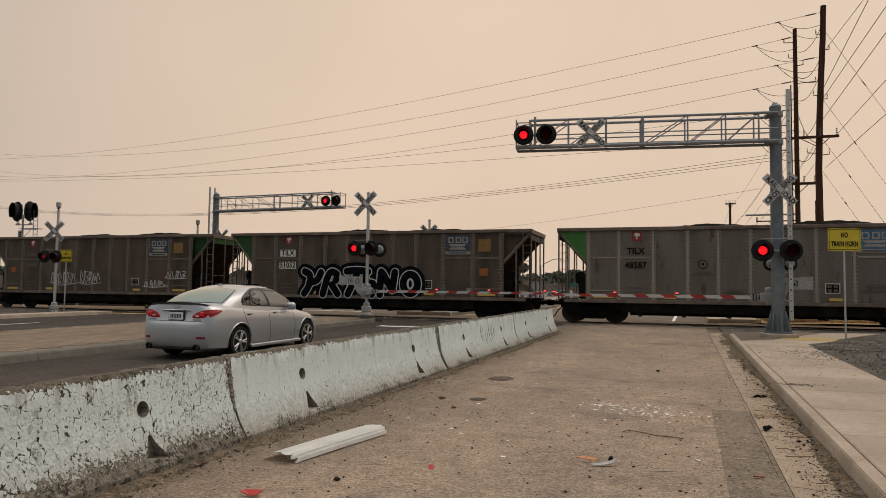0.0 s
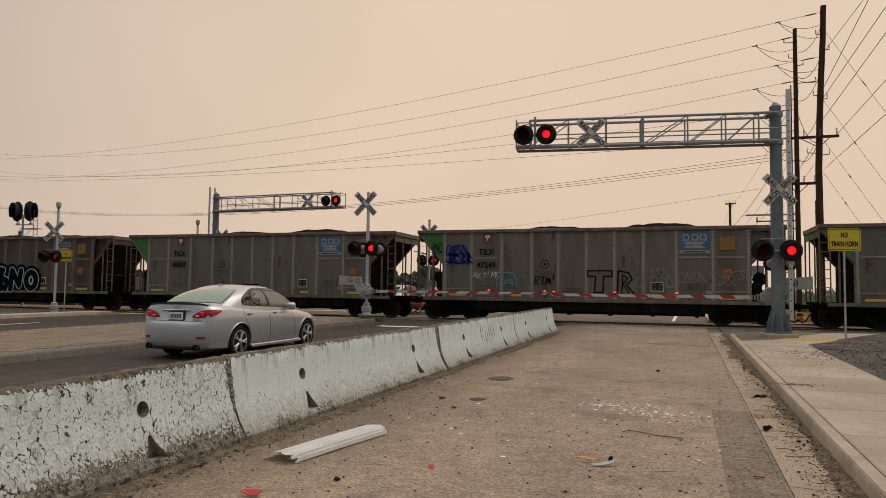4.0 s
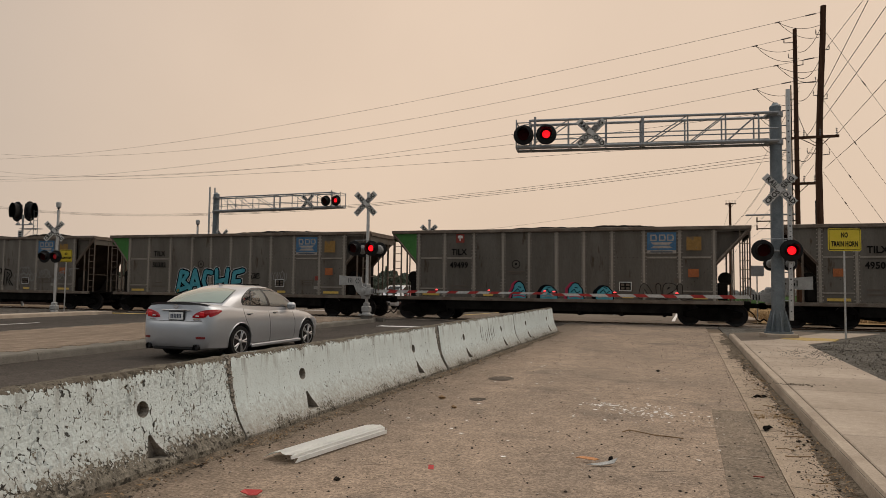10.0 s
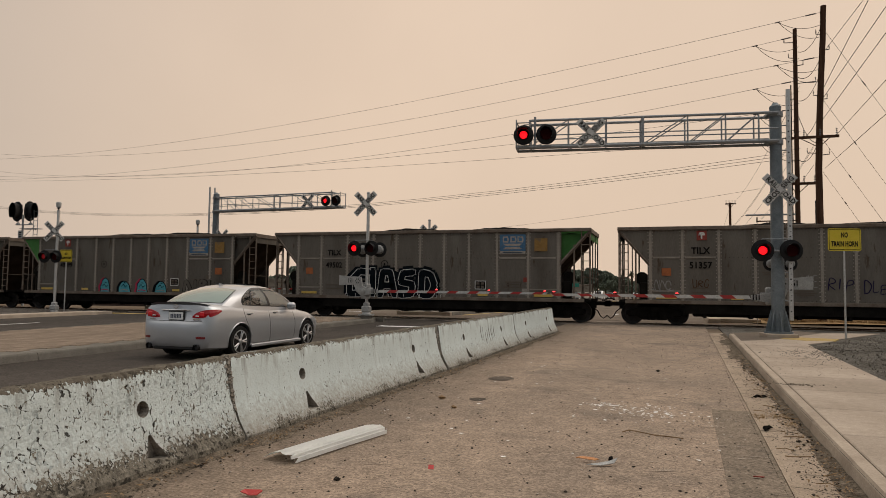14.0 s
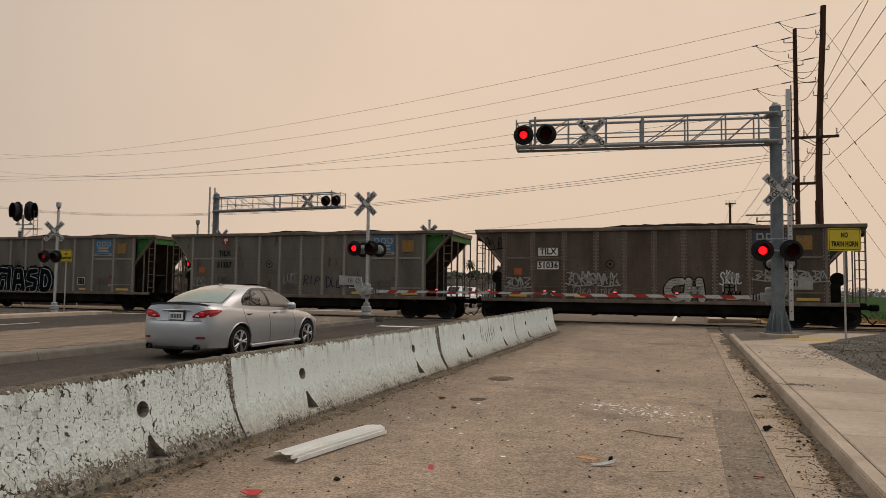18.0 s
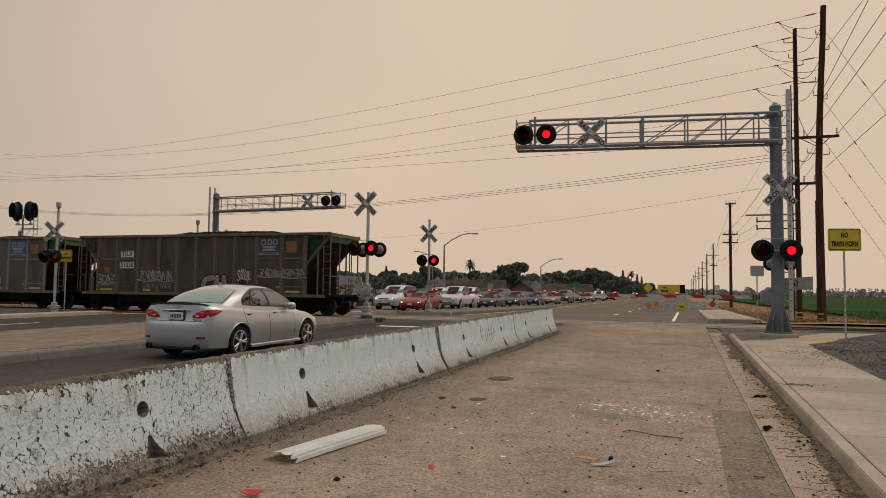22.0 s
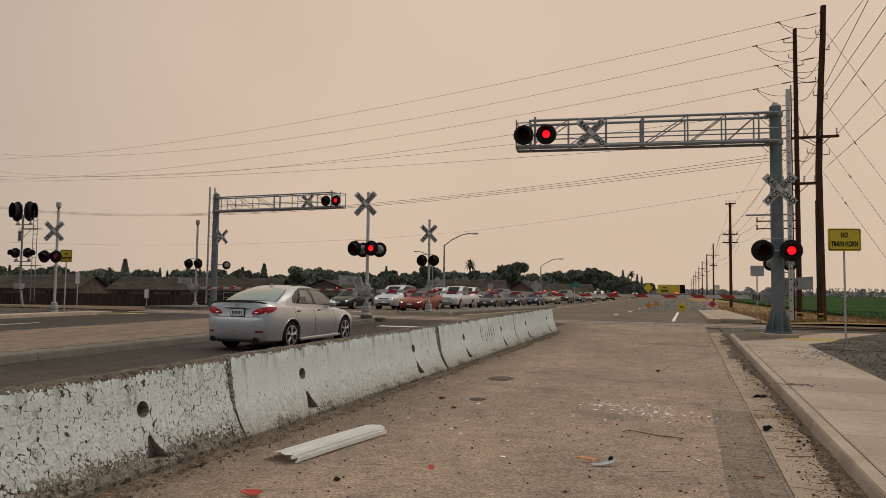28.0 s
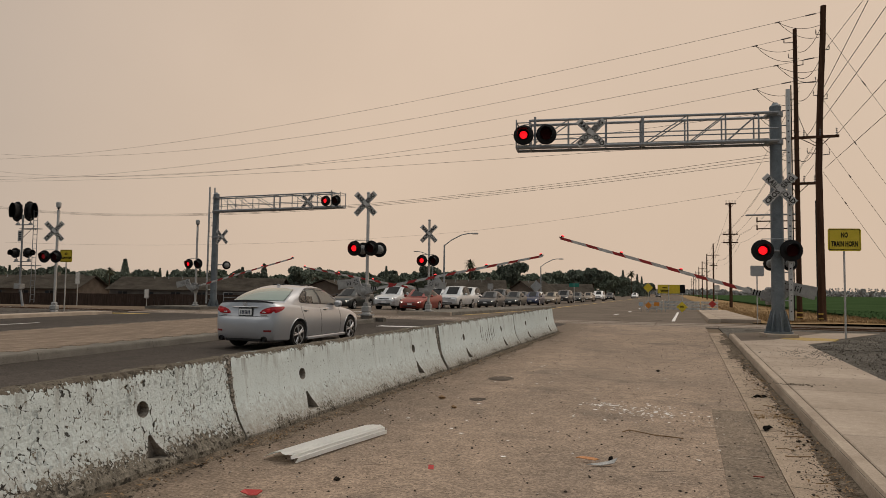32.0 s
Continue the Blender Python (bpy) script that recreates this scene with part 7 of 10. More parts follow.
# ---------------- signs ----------------
def sign(label, at, w, h, z, mat, post_r=0.035, lines=(), size=0.2, diamond=False, border=True, back=False, post=ALU, name="road_sign", turn=0):
    e = thing(name, label, "road sign", at=at @ pose(0, 0, 0, 0, 0, turn))
    bm = B()
    tube(bm, (0, 0.03, -0.1), (0, 0.03, z + h * 0.42), post_r, n=8)
    part("post", bm, post, e)
    bm = B()
    if diamond:
        prism(bm, [(0, -w * 0.707), (w * 0.707, 0), (0, w * 0.707), (-w * 0.707, 0)], "y", -0.012, -0.006)
    else:
        c = 0.04
        pr = [(-w / 2 + c, -h / 2), (w / 2 - c, -h / 2), (w / 2, -h / 2 + c), (w / 2, h / 2 - c), (w / 2 - c, h / 2), (-w / 2 + c, h / 2), (-w / 2, h / 2 - c), (-w / 2, -h / 2 + c)]
        prism(bm, pr, "y", -0.012, -0.006)
    bmesh.ops.recalc_face_normals(bm, faces=bm.faces)
    pl = part("plate", bm, mat, e)
    pl.matrix_basis = pose(0, 0, z)
    if border and not diamond:
        bm = B()
        i = 0.035
        rib(bm, [(-w / 2 + i, -h / 2 + i), (w / 2 - i, -h / 2 + i), (w / 2 - i, h / 2 - i), (-w / 2 + i, h / 2 - i)], 0.02, pose(0, -0.016, 0), True)
        part("border", bm, SIGNB, pl)
    for k, text in enumerate(lines):
        lettering(text, size, SIGNB, pl, pose(0, -0.018, (len(lines) - 1) * size * 0.62 - k * size * 1.24, 90), squeeze=0.57, bold=0.03)
    return e


sign("yellow no train horn sign on a thin post in gravel", pose(4.52, 21.9, 0.26), 0.88, 0.63, 2.81, SIGNY, 0.028, ("NO", "TRAIN HORN"), 0.2, turn=12)
sign("small yellow no train horn sign on a thin post", pose(-28.72, 26.9, 0.2), 0.62, 0.62, 2.79, SIGNY, 0.03, ("NO", "TRAIN HORN"), 0.16, turn=15)
sign("grey back of a small sign beyond the rails", pose(3.60, 34.6, 0.22), 0.60, 0.48, 2.36, SIGNBACK, 0.03, border=False, turn=14)
# ---------------- cars ----------------
PLATEMARK = plain("plate_marks", (0.10, 0.11, 0.14), 0.7)
def lerp_rows(rows, y):
    """Smooth values of a table whose first column is y."""
    if y <= rows[0][0]:
        return rows[0][1:]
    for a, b in zip(rows, rows[1:]):
        if y <= b[0]:
            t = (y - a[0]) / (b[0] - a[0])
            return [p + (q - p) * t for p, q in zip(a[1:], b[1:])]
    return rows[-1][1:]


SEDAN = dict(
    length=4.50, axles=(0.98, 3.65), r=0.325, track=0.765, wheel_w=0.225,
    # y, half width, lower edge, shoulder, middle line
    body=[(0.0, 0.36, 0.40, 0.62, 0.64), (0.012, 0.50, 0.33, 0.68, 0.70), (0.03, 0.60, 0.27, 0.715, 0.73), (0.06, 0.685, 0.235, 0.745, 0.76), (0.09, 0.735, 0.22, 0.765, 0.785),
          (0.115, 0.762, 0.215, 0.92, 1.0), (0.15, 0.79, 0.21, 1.02, 1.10), (0.20, 0.818, 0.205, 1.035, 1.112), (0.27, 0.845, 0.20, 1.042, 1.115), (0.38, 0.868, 0.195, 1.045, 1.113), (0.55, 0.885, 0.19, 1.038, 1.10), (0.80, 0.897, 0.185, 1.022, 1.075), (1.0, 0.90, 0.18, 1.01, 1.05), (1.6, 0.90, 0.18, 0.985, 1.0),
          (2.4, 0.897, 0.18, 0.955, 0.97), (3.1, 0.893, 0.18, 0.90, 0.945), (3.4, 0.89, 0.18, 0.87, 0.93), (3.85, 0.875, 0.19, 0.795, 0.87), (4.18, 0.82, 0.20, 0.71, 0.785),
          (4.37, 0.70, 0.23, 0.61, 0.675), (4.50, 0.48, 0.29, 0.51, 0.56)],
    # y, half width at the belt, half width of the roof, belt, roof
    cabin=[(0.60, 0.70, 0.60, 1.05, 1.105), (0.85, 0.76, 0.58, 1.045, 1.20), (1.2, 0.80, 0.555, 1.02, 1.345), (1.5, 0.825, 0.56, 1.0, 1.435), (1.75, 0.83, 0.57, 0.99, 1.472),
           (2.1, 0.832, 0.575, 0.975, 1.485), (2.45, 0.83, 0.57, 0.96, 1.465), (2.7, 0.82, 0.585, 0.92, 1.33), (3.0, 0.79, 0.61, 0.915, 1.16), (3.36, 0.74, 0.66, 0.90, 0.955)],
    rear=(0.82, 1.52), front=(2.52, 3.30), side=((1.16, 1.34), (1.37, 2.01), (2.08, 2.92)))
SUV = dict(
    length=4.85, axles=(1.0, 3.80), r=0.37, track=0.80, wheel_w=0.245,
    body=[(0.0, 0.70, 0.45, 0.85, 0.88), (0.06, 0.86, 0.30, 0.98, 1.0), (0.2, 0.93, 0.27, 1.08, 1.10), (0.6, 0.95, 0.26, 1.10, 1.11), (1.6, 0.955, 0.26, 1.08, 1.09), (2.6, 0.955, 0.26, 1.06, 1.08),
          (3.3, 0.95, 0.26, 1.04, 1.10), (3.9, 0.935, 0.27, 1.0, 1.06), (4.4, 0.91, 0.28, 0.95, 1.0), (4.7, 0.83, 0.31, 0.85, 0.90), (4.85, 0.66, 0.40, 0.68, 0.72)],
    cabin=[(0.12, 0.86, 0.68, 1.08, 1.50), (0.35, 0.88, 0.67, 1.09, 1.70), (0.8, 0.89, 0.68, 1.09, 1.74), (1.7, 0.89, 0.69, 1.08, 1.755), (2.5, 0.885, 0.69, 1.06, 1.73), (2.75, 0.88, 0.69, 1.05, 1.66), (3.1, 0.85, 0.70, 1.04, 1.42), (3.6, 0.80, 0.72, 1.03, 1.07)],
    rear=(0.14, 0.33), front=(2.62, 3.52), side=((0.4, 1.15), (1.22, 2.0), (2.07, 3.1)))
PICKUP = dict(
    length=5.6, axles=(1.2, 4.65), r=0.39, track=0.83, wheel_w=0.26,
    body=[(0.0, 0.88, 0.50, 0.95, 0.97), (0.06, 0.95, 0.42, 1.08, 1.08), (0.4, 0.965, 0.40, 1.10, 1.10), (2.0, 0.97, 0.38, 1.10, 1.10), (3.0, 0.97, 0.36, 1.09, 1.10), (3.9, 0.97, 0.36, 1.09, 1.14),
          (4.6, 0.96, 0.36, 1.06, 1.12), (5.2, 0.94, 0.36, 1.02, 1.07), (5.5, 0.90, 0.40, 0.95, 0.98), (5.6, 0.80, 0.45, 0.82, 0.85)],
    cabin=[(1.85, 0.89, 0.70, 1.10, 1.60), (1.98, 0.90, 0.70, 1.10, 1.78), (2.4, 0.90, 0.70, 1.10, 1.83), (3.1, 0.90, 0.70, 1.09, 1.82), (3.35, 0.89, 0.71, 1.09, 1.74), (3.7, 0.87, 0.72, 1.09, 1.48), (4.15, 0.82, 0.74, 1.08, 1.13)],
    rear=(1.86, 1.97), front=(3.25, 4.08), side=((1.9, 1.95), (2.05, 2.7), (2.78, 3.65)))


def cab_point(K, y, s):
    wb, wr, zb, zr = lerp_rows(K["cabin"], y)
    pr = [(0.0, wb, zb), (0.35, wb - (wb - wr) * 0.45, zb + (zr - zb) * 0.55), (0.6, wr + 0.015, zr - min(0.05, (zr - zb) * 0.3)), (0.72, wr - 0.09, zr - 0.008), (1.0, 0.0, zr + 0.014)]
    x, z = lerp_rows(pr, s)
    return Vector((x, y, z))


def cab_patch(K, ys, ss, out, mirror=1):
    """A patch of the cabin's skin, lifted outwards."""
    bm = B()
    rows = []
    for y in ys:
        row = []
        for s in ss:
            side = 1 if s <= 1 else -1
            q = s if s <= 1 else 2 - s
            p = cab_point(K, y, q)
            e = 0.01
            dy = cab_point(K, y + e, q) - cab_point(K, y - e, q)
            ds = cab_point(K, y, min(1, q + e)) - cab_point(K, y, max(0, q - e))
            nrm = dy.cross(ds)
            nrm = nrm.normalized() if nrm.length > 0 else Vector((0, 0, 1))
            if nrm.z < 0 and q > 0.6 or nrm.x < 0 and q < 0.6:
                nrm = -nrm
            if q >= 0.999:
                nrm = Vector((0, nrm.y, nrm.z))
            p = p + nrm * out
            row.append(bm.verts.new((p.x * side * mirror, p.y, p.z)))
        rows.append(row)
    for u, v in zip(rows, rows[1:]):
        for k in range(len(ss) - 1):
            bm.faces.new((u[k], u[k + 1], v[k + 1], v[k]))
    bmesh.ops.recalc_face_normals(bm, faces=bm.faces)
    c = sum((f.normal.z + f.normal.x * mirror for f in bm.faces), 0.0)
    if c < 0:
        bmesh.ops.reverse_faces(bm, faces=bm.faces)
    return bm


def spread(a, b, n):
    return [a + (b - a) * i / n for i in range(n + 1)]


def car_shell(K, fine):
    bm = B()
    ys = sorted(set([r[0] for r in K["body"]] + spread(0.3, K["length"] - 0.4, fine)))
    rows = []
    for y in ys:
        w, zl, zs, zc = lerp_rows(K["body"], y)
        h = zs - zl
        half = [(0, zl), (w * 0.86, zl), (w * 0.955, zl + 0.04), (w * 0.985, zl + h * 0.25), (w, zl + h * 0.52), (w * 0.995, zl + h * 0.70), (w * 0.968, zs - h * 0.10), (w * 0.925, zs - 0.015), (w * 0.84, zs + (zc - zs) * 0.4), (w * 0.5, zc - 0.008), (0, zc)]
        full = half + [(-x, z) for x, z in half[-2:0:-1]]
        rows.append([bm.verts.new((x, y, z)) for x, z in full])
    for p, q in zip(rows, rows[1:]):
        n = len(p)
        for i in range(n):
            bm.faces.new((p[i], p[(i + 1) % n], q[(i + 1) % n], q[i]))
    bm.faces.new(rows[0][::-1])
    bm.faces.new(rows[-1])
    bmesh.ops.recalc_face_normals(bm, faces=bm.faces)
    me = bpy.data.meshes.new("body")
    bm.to_mesh(me)
    bm.free()
    ob = new("body", me)
    cut = B()
    for y in K["axles"]:
        for s in (-1, 1):
            a, b = sorted((s * (K["track"] - 0.28), s * 1.2))
            tube(cut, (a, y, K["r"]), (b, y, K["r"]), K["r"] + 0.055, n=28)
    bmesh.ops.recalc_face_normals(cut, faces=cut.faces)
    cm = bpy.data.meshes.new("cut")
    cut.to_mesh(cm)
    cut.free()
    co = new("cut", cm)
    mod = ob.modifiers.new("arches", "BOOLEAN")
    mod.object, mod.operation, mod.solver = co, "DIFFERENCE", "EXACT"
    done = bpy.data.meshes.new_from_object(ob.evaluated_get(bpy.context.evaluated_depsgraph_get()))
    bpy.data.objects.remove(ob)
    bpy.data.objects.remove(co)
    done.shade_smooth()
    done.set_sharp_from_angle(angle=radians(44 if K is SEDAN else 32))
    return done


def wheel(parent, K, x, y, spokes, group_wheels):
    s = 1 if x > 0 else -1
    r, w = K["r"], K["wheel_w"] / 2
    bm = B()
    lathe(bm, [(r * 0.70, -w), (r * 0.93, -w), (r * 0.985, -w * 0.8), (r, -w * 0.45), (r, w * 0.45), (r * 0.985, w * 0.8), (r * 0.93, w), (r * 0.70, w)], 32, pose(0, 0, 0, 0, 0, 90))
    ty = part("wheel", bm, TYRE, parent, "black tyre on an alloy rim", smooth=40)
    ty.matrix_basis = pose(x, y, r)
    bm = B()
    o = s * w
    lathe(bm, [(r * 0.72, -0.02), (r * 0.72, 0.012), (r * 0.66, 0.012), (r * 0.63, -0.03)], 32, pose(o * 0.92, 0, 0, 0, 0, -90 * s))
    for k in range(spokes):
        a = 2 * math.pi * k / spokes
        for d in (-0.16, 0.16):
            p0 = Vector((o * 0.95, 0.05 * math.cos(a), 0.05 * math.sin(a)))
            p1 = Vector((o * 0.95, r * 0.68 * math.cos(a + d), r * 0.68 * math.sin(a + d)))
            tube(bm, p0, p1, 0.024, 0.019, 6)
    lathe(bm, [(0.06, 0.02), (0.045, 0.03)], 14, pose(o * 0.95, 0, 0, 0, 0, -90 * s))
    part("rim", bm, ALLOY, ty, "twin-spoke alloy rim", smooth=40)
    bm = B()
    lathe(bm, [(r * 0.62, -0.02), (r * 0.62, 0.02)], 20, pose(o * 0.55, 0, 0, 0, 0, 90))
    part("brake_disc", bm, BLACKTRIM, ty)
    group_wheels.append((ty, x, y, r))


def smooth_rows(rows, y):
    """Values of a table whose first column is y, on a smooth curve."""
    n = len(rows)
    if y <= rows[0][0]:
        return list(rows[0][1:])
    for i in range(n - 1):
        if y <= rows[i + 1][0]:
            p = [rows[max(i - 1, 0)], rows[i], rows[i + 1], rows[min(i + 2, n - 1)]]
            h = p[2][0] - p[1][0]
            t = (y - p[1][0]) / h
            out = []
            for a in range(1, len(rows[0])):
                m1 = (p[2][a] - p[0][a]) / max(1e-6, p[2][0] - p[0][0]) * h
                m2 = (p[3][a] - p[1][a]) / max(1e-6, p[3][0] - p[1][0]) * h
                out.append((2 * t ** 3 - 3 * t * t + 1) * p[1][a] + (t ** 3 - 2 * t * t + t) * m1 + (3 * t * t - 2 * t ** 3) * p[2][a] + (t ** 3 - t * t) * m2)
            return out
    return list(rows[-1][1:])


BELT = [(0.62, 0.72, 1.09), (0.9, 0.79, 1.055), (1.2, 0.822, 1.025), (1.6, 0.836, 1.0), (2.2, 0.836, 0.972), (2.8, 0.818, 0.94), (3.3, 0.76, 0.925)]
RAIL = [(1.34, 0.535, 1.375), (1.5, 0.556, 1.415), (1.75, 0.572, 1.438), (2.05, 0.576, 1.442), (2.3, 0.568, 1.425), (2.46, 0.556, 1.395)]


def side_point(u, v, out=0.0):
    """A point of the cabin's side: u from the boot to the bonnet, v from the belt to the roof rail."""
    yb, yr = 0.62 + 2.68 * u, 1.34 + 1.12 * u
    xb, zb = smooth_rows(BELT, yb)
    xr, zr = smooth_rows(RAIL, yr)
    q = v + 0.10 * math.sin(math.pi * v)
    return Vector((xb + (xr - xb) * v + 0.040 * math.sin(math.pi * v) + out, yb + (yr - yb) * v, zb + (zr - zb) * q + out * 0.3))


def top_point(s_, t, front, out=0.0):
    """A point of the rear window (front 0), the roof (1) or the windscreen (2): s_ across, t upwards or forwards."""
    c = 1 - s_ * s_
    if front == 1:
        y = 1.34 + 1.12 * t
        xr, zr = smooth_rows(RAIL, y)
        return Vector((s_ * xr, y - 0.03 * c * (1 - 2 * t), zr + 0.045 * (1 - abs(s_) ** 2.6) + out))
    u = 0.0 if front == 0 else 1.0
    p = side_point(u, t)
    bow = (-0.12 if front == 0 else 0.14) * c * (1 - t) + (-0.03 if front == 0 else 0.03) * c * t
    return Vector((s_ * p.x, p.y + bow, p.z + 0.045 * (1 - abs(s_) ** 2.6) * t + 0.012 * c * (1 - t) + 0.025 * math.sin(math.pi * t) * c + out))


def skin(points):
    bm = B()
    rows = [[bm.verts.new(p) for p in row] for row in points]
    for a, b in zip(rows, rows[1:]):
        for k in range(len(a) - 1):
            bm.faces.new((a[k], a[k + 1], b[k + 1], b[k]))
    c = Vector((0, 1.9, 0.9))
    bm.normal_update()
    if sum(f.normal.dot(f.calc_center_median() - c) for f in bm.faces) < 0:
        bmesh.ops.reverse_faces(bm, faces=bm.faces)
    return bm


def greenhouse(e, paint):
    """Roof, pillars and see-through windows of the silver sedan, with dark seats inside."""
    def top(name, mat, s0, s1, t0, t1, front, out=0.0, label="", n=14):
        part(name, skin([[top_point(a, b, front, out) for a in spread(s0, s1, n)] for b in spread(t0, t1, n)]), mat, e, label, smooth=50)
    top("roof", paint, -1, 1, 0, 1, 1, 0.0, "silver painted roof", 18)
    top("rear_frame", paint, -1, 1, -0.12, 1, 0, 0.0, "painted frame of the rear window", 18)
    top("rear_seal", BLACKTRIM, -0.945, 0.945, 0.025, 0.93, 0, 0.004, "black window seal", 16)
    top("rear_window", REARGLASS, -0.92, 0.92, 0.04, 0.905, 0, 0.008, "rear window, green tint and sky reflection in its colour", 16)
    for s0, s1, t0, t1 in ((-1, -0.92, 0, 1), (0.92, 1, 0, 1), (-0.92, 0.92, 0, 0.06), (-0.92, 0.92, 0.92, 1)):
        top("windscreen_frame", paint, s0, s1, t0, t1, 2, 0.0, "", 8)
    ws = skin([[top_point(a, b, 2, 0.002) for a in spread(-0.93, 0.93, 12)] for b in spread(0.05, 0.93, 12)])
    part("windscreen", ws, CLEARGLASS, e, "tinted windscreen", smooth=50).visible_shadow = False
    bm = B()
    box(bm, -0.68, 0.68, 2.62, 3.16, 0.84, 0.99, bev=0.04)
    part("dashboard", bm, BLACKTRIM, e, "dark dashboard")
    for mr in (1, -1):
        def side(name, mat, u0, u1, v0, v1, out=0.0, label="", nu=10, nv=6):
            rows = [[side_point(u, v, out) for v in spread(v0, v1, nv)] for u in spread(u0, u1, nu)]
            return part(name, skin([[Vector((p.x * mr, p.y, p.z)) for p in row] for row in rows]), mat, e, label, smooth=50)
        def head(u):
            """Upper edge of the side glass: an arch that falls to a rounded tip at the rear."""
            return 0.30 + 0.605 * math.sqrt(max(0.0, 1 - (max(0.0, 0.38 - u) / 0.245) ** 2))

        def arched(name, mat, u0, u1, lo, hi, out=0.0, label="", nu=10, nv=6):
            rows = [[side_point(u, v, out) for v in spread(lo(u), hi(u), nv)] for u in spread(u0, u1, nu)]
            return part(name, skin([[Vector((p.x * mr, p.y, p.z)) for p in row] for row in rows]), mat, e, label, smooth=50)
        side("rear_pillar", paint, 0.0, 0.137, -0.16, 1.0, 0, "painted rear pillar")
        arched("quarter_panel", paint, 0.137, 0.40, head, lambda u: 1.0, 0, "painted rear pillar", 20, 5)
        side("front_pillar", paint, 0.965, 1.0, -0.16, 1.0, 0, "painted front pillar", 3)
        side("belt_line", paint, 0.137, 0.97, -0.16, 0.06, 0, "", 24, 2)
        arched("quarter_panel", paint, 0.137, 0.18, lambda u: 0.05, lambda u: 0.30 - 0.24 * ((u - 0.137) / 0.043) ** 0.6, 0, "", 6, 3)
        side("roof_rail", paint, 0.40, 0.97, 0.90, 1.0, 0, "painted roof rail", 24, 3)
        # black seals and posts round the panes
        side("window_seal", BLACKTRIM, 0.18, 0.97, 0.05, 0.085, 0.004, "black belt seal", 24, 2)
        arched("window_seal", BLACKTRIM, 0.137, 0.97, lambda u: head(u) - 0.03, lambda u: head(u) + 0.025, 0.005, "black upper seal", 30, 2)
        arched("window_seal", BLACKTRIM, 0.137, 0.185, lambda u: 0.275 - 0.225 * ((u - 0.137) / 0.048) ** 0.6, lambda u: 0.325 - 0.225 * ((u - 0.137) / 0.048) ** 0.6, 0.005, "", 6, 2)
        side("window_seal", BLACKTRIM, 0.952, 0.97, 0.05, 0.93, 0.005, "", 2, 8)
        arched("window_post", BLACKTRIM, 0.262, 0.280, lambda u: 0.06, head, 0.003, "black window bar", 2, 8)
        side("door_post", BLACKTRIM, 0.525, 0.567, 0.06, 0.91, 0.004, "black post between the doors", 3, 8)
        arched("rain_visor", VISOR, 0.285, 0.53, lambda u: head(u) - 0.11, lambda u: head(u) + 0.01, 0.016, "dark smoked rain visor", 10, 3)
        side("rain_visor", VISOR, 0.562, 0.955, 0.79, 0.915, 0.016, "dark smoked rain visor", 14, 3)
        for u0, u1 in ((0.139, 0.264), (0.278, 0.527), (0.565, 0.954)):
            pane = arched("side_window", CLEARGLASS, u0, u1, lambda u: 0.08 if u > 0.18 else 0.30 - 0.22 * ((u - 0.137) / 0.043) ** 0.6, lambda u: head(u) - 0.01, -0.004, "tinted side window", 14)
            pane.visible_shadow = False
    # cabin floor, seats with headrests, wheel
    bm = B()
    box(bm, -0.72, 0.72, 0.9, 3.1, 0.60, 0.80)
    part("cabin_floor", bm, BLACKTRIM, e)
    for x, y in ((-0.36, 2.02), (0.36, 2.02), (-0.36, 1.12), (0.36, 1.12)):
        bm = B()
        prism(bm, [(y, 0.80), (y + 0.16, 0.80), (y + 0.02, 1.20), (y - 0.10, 1.20)], "x", x - 0.24, x + 0.24)
        box(bm, x - 0.12, x + 0.12, y - 0.10, y, 1.20, 1.34, bev=0.04)
        bmesh.ops.recalc_face_normals(bm, faces=bm.faces)
        part("seat_back", bm, SEATM, e, "dark seat back with headrest")
    bm = B()
    pipe(bm, [(-0.36 + 0.18 * math.cos(k * 0.5236), 2.62 + 0.06 * math.sin(k * 0.5236), 1.0 + 0.17 * math.sin(k * 0.5236)) for k in range(13)], 0.014, 6)
    part("steering_wheel", bm, BLACKTRIM, e)


def flank(K, y, z):
    """Half width of a car's body at a place along it and a height."""
    w, zl, zs, zc = lerp_rows(K["body"], y)
    h = zs - zl
    return lerp_rows([(zl, w * 0.9), (zl + 0.04, w * 0.955), (zl + h * 0.25, w * 0.985), (zl + h * 0.52, w), (zl + h * 0.70, w * 0.995), (zs - h * 0.10, w * 0.968), (zs - 0.015, w * 0.925)], z)[0]


SHELLS = {}


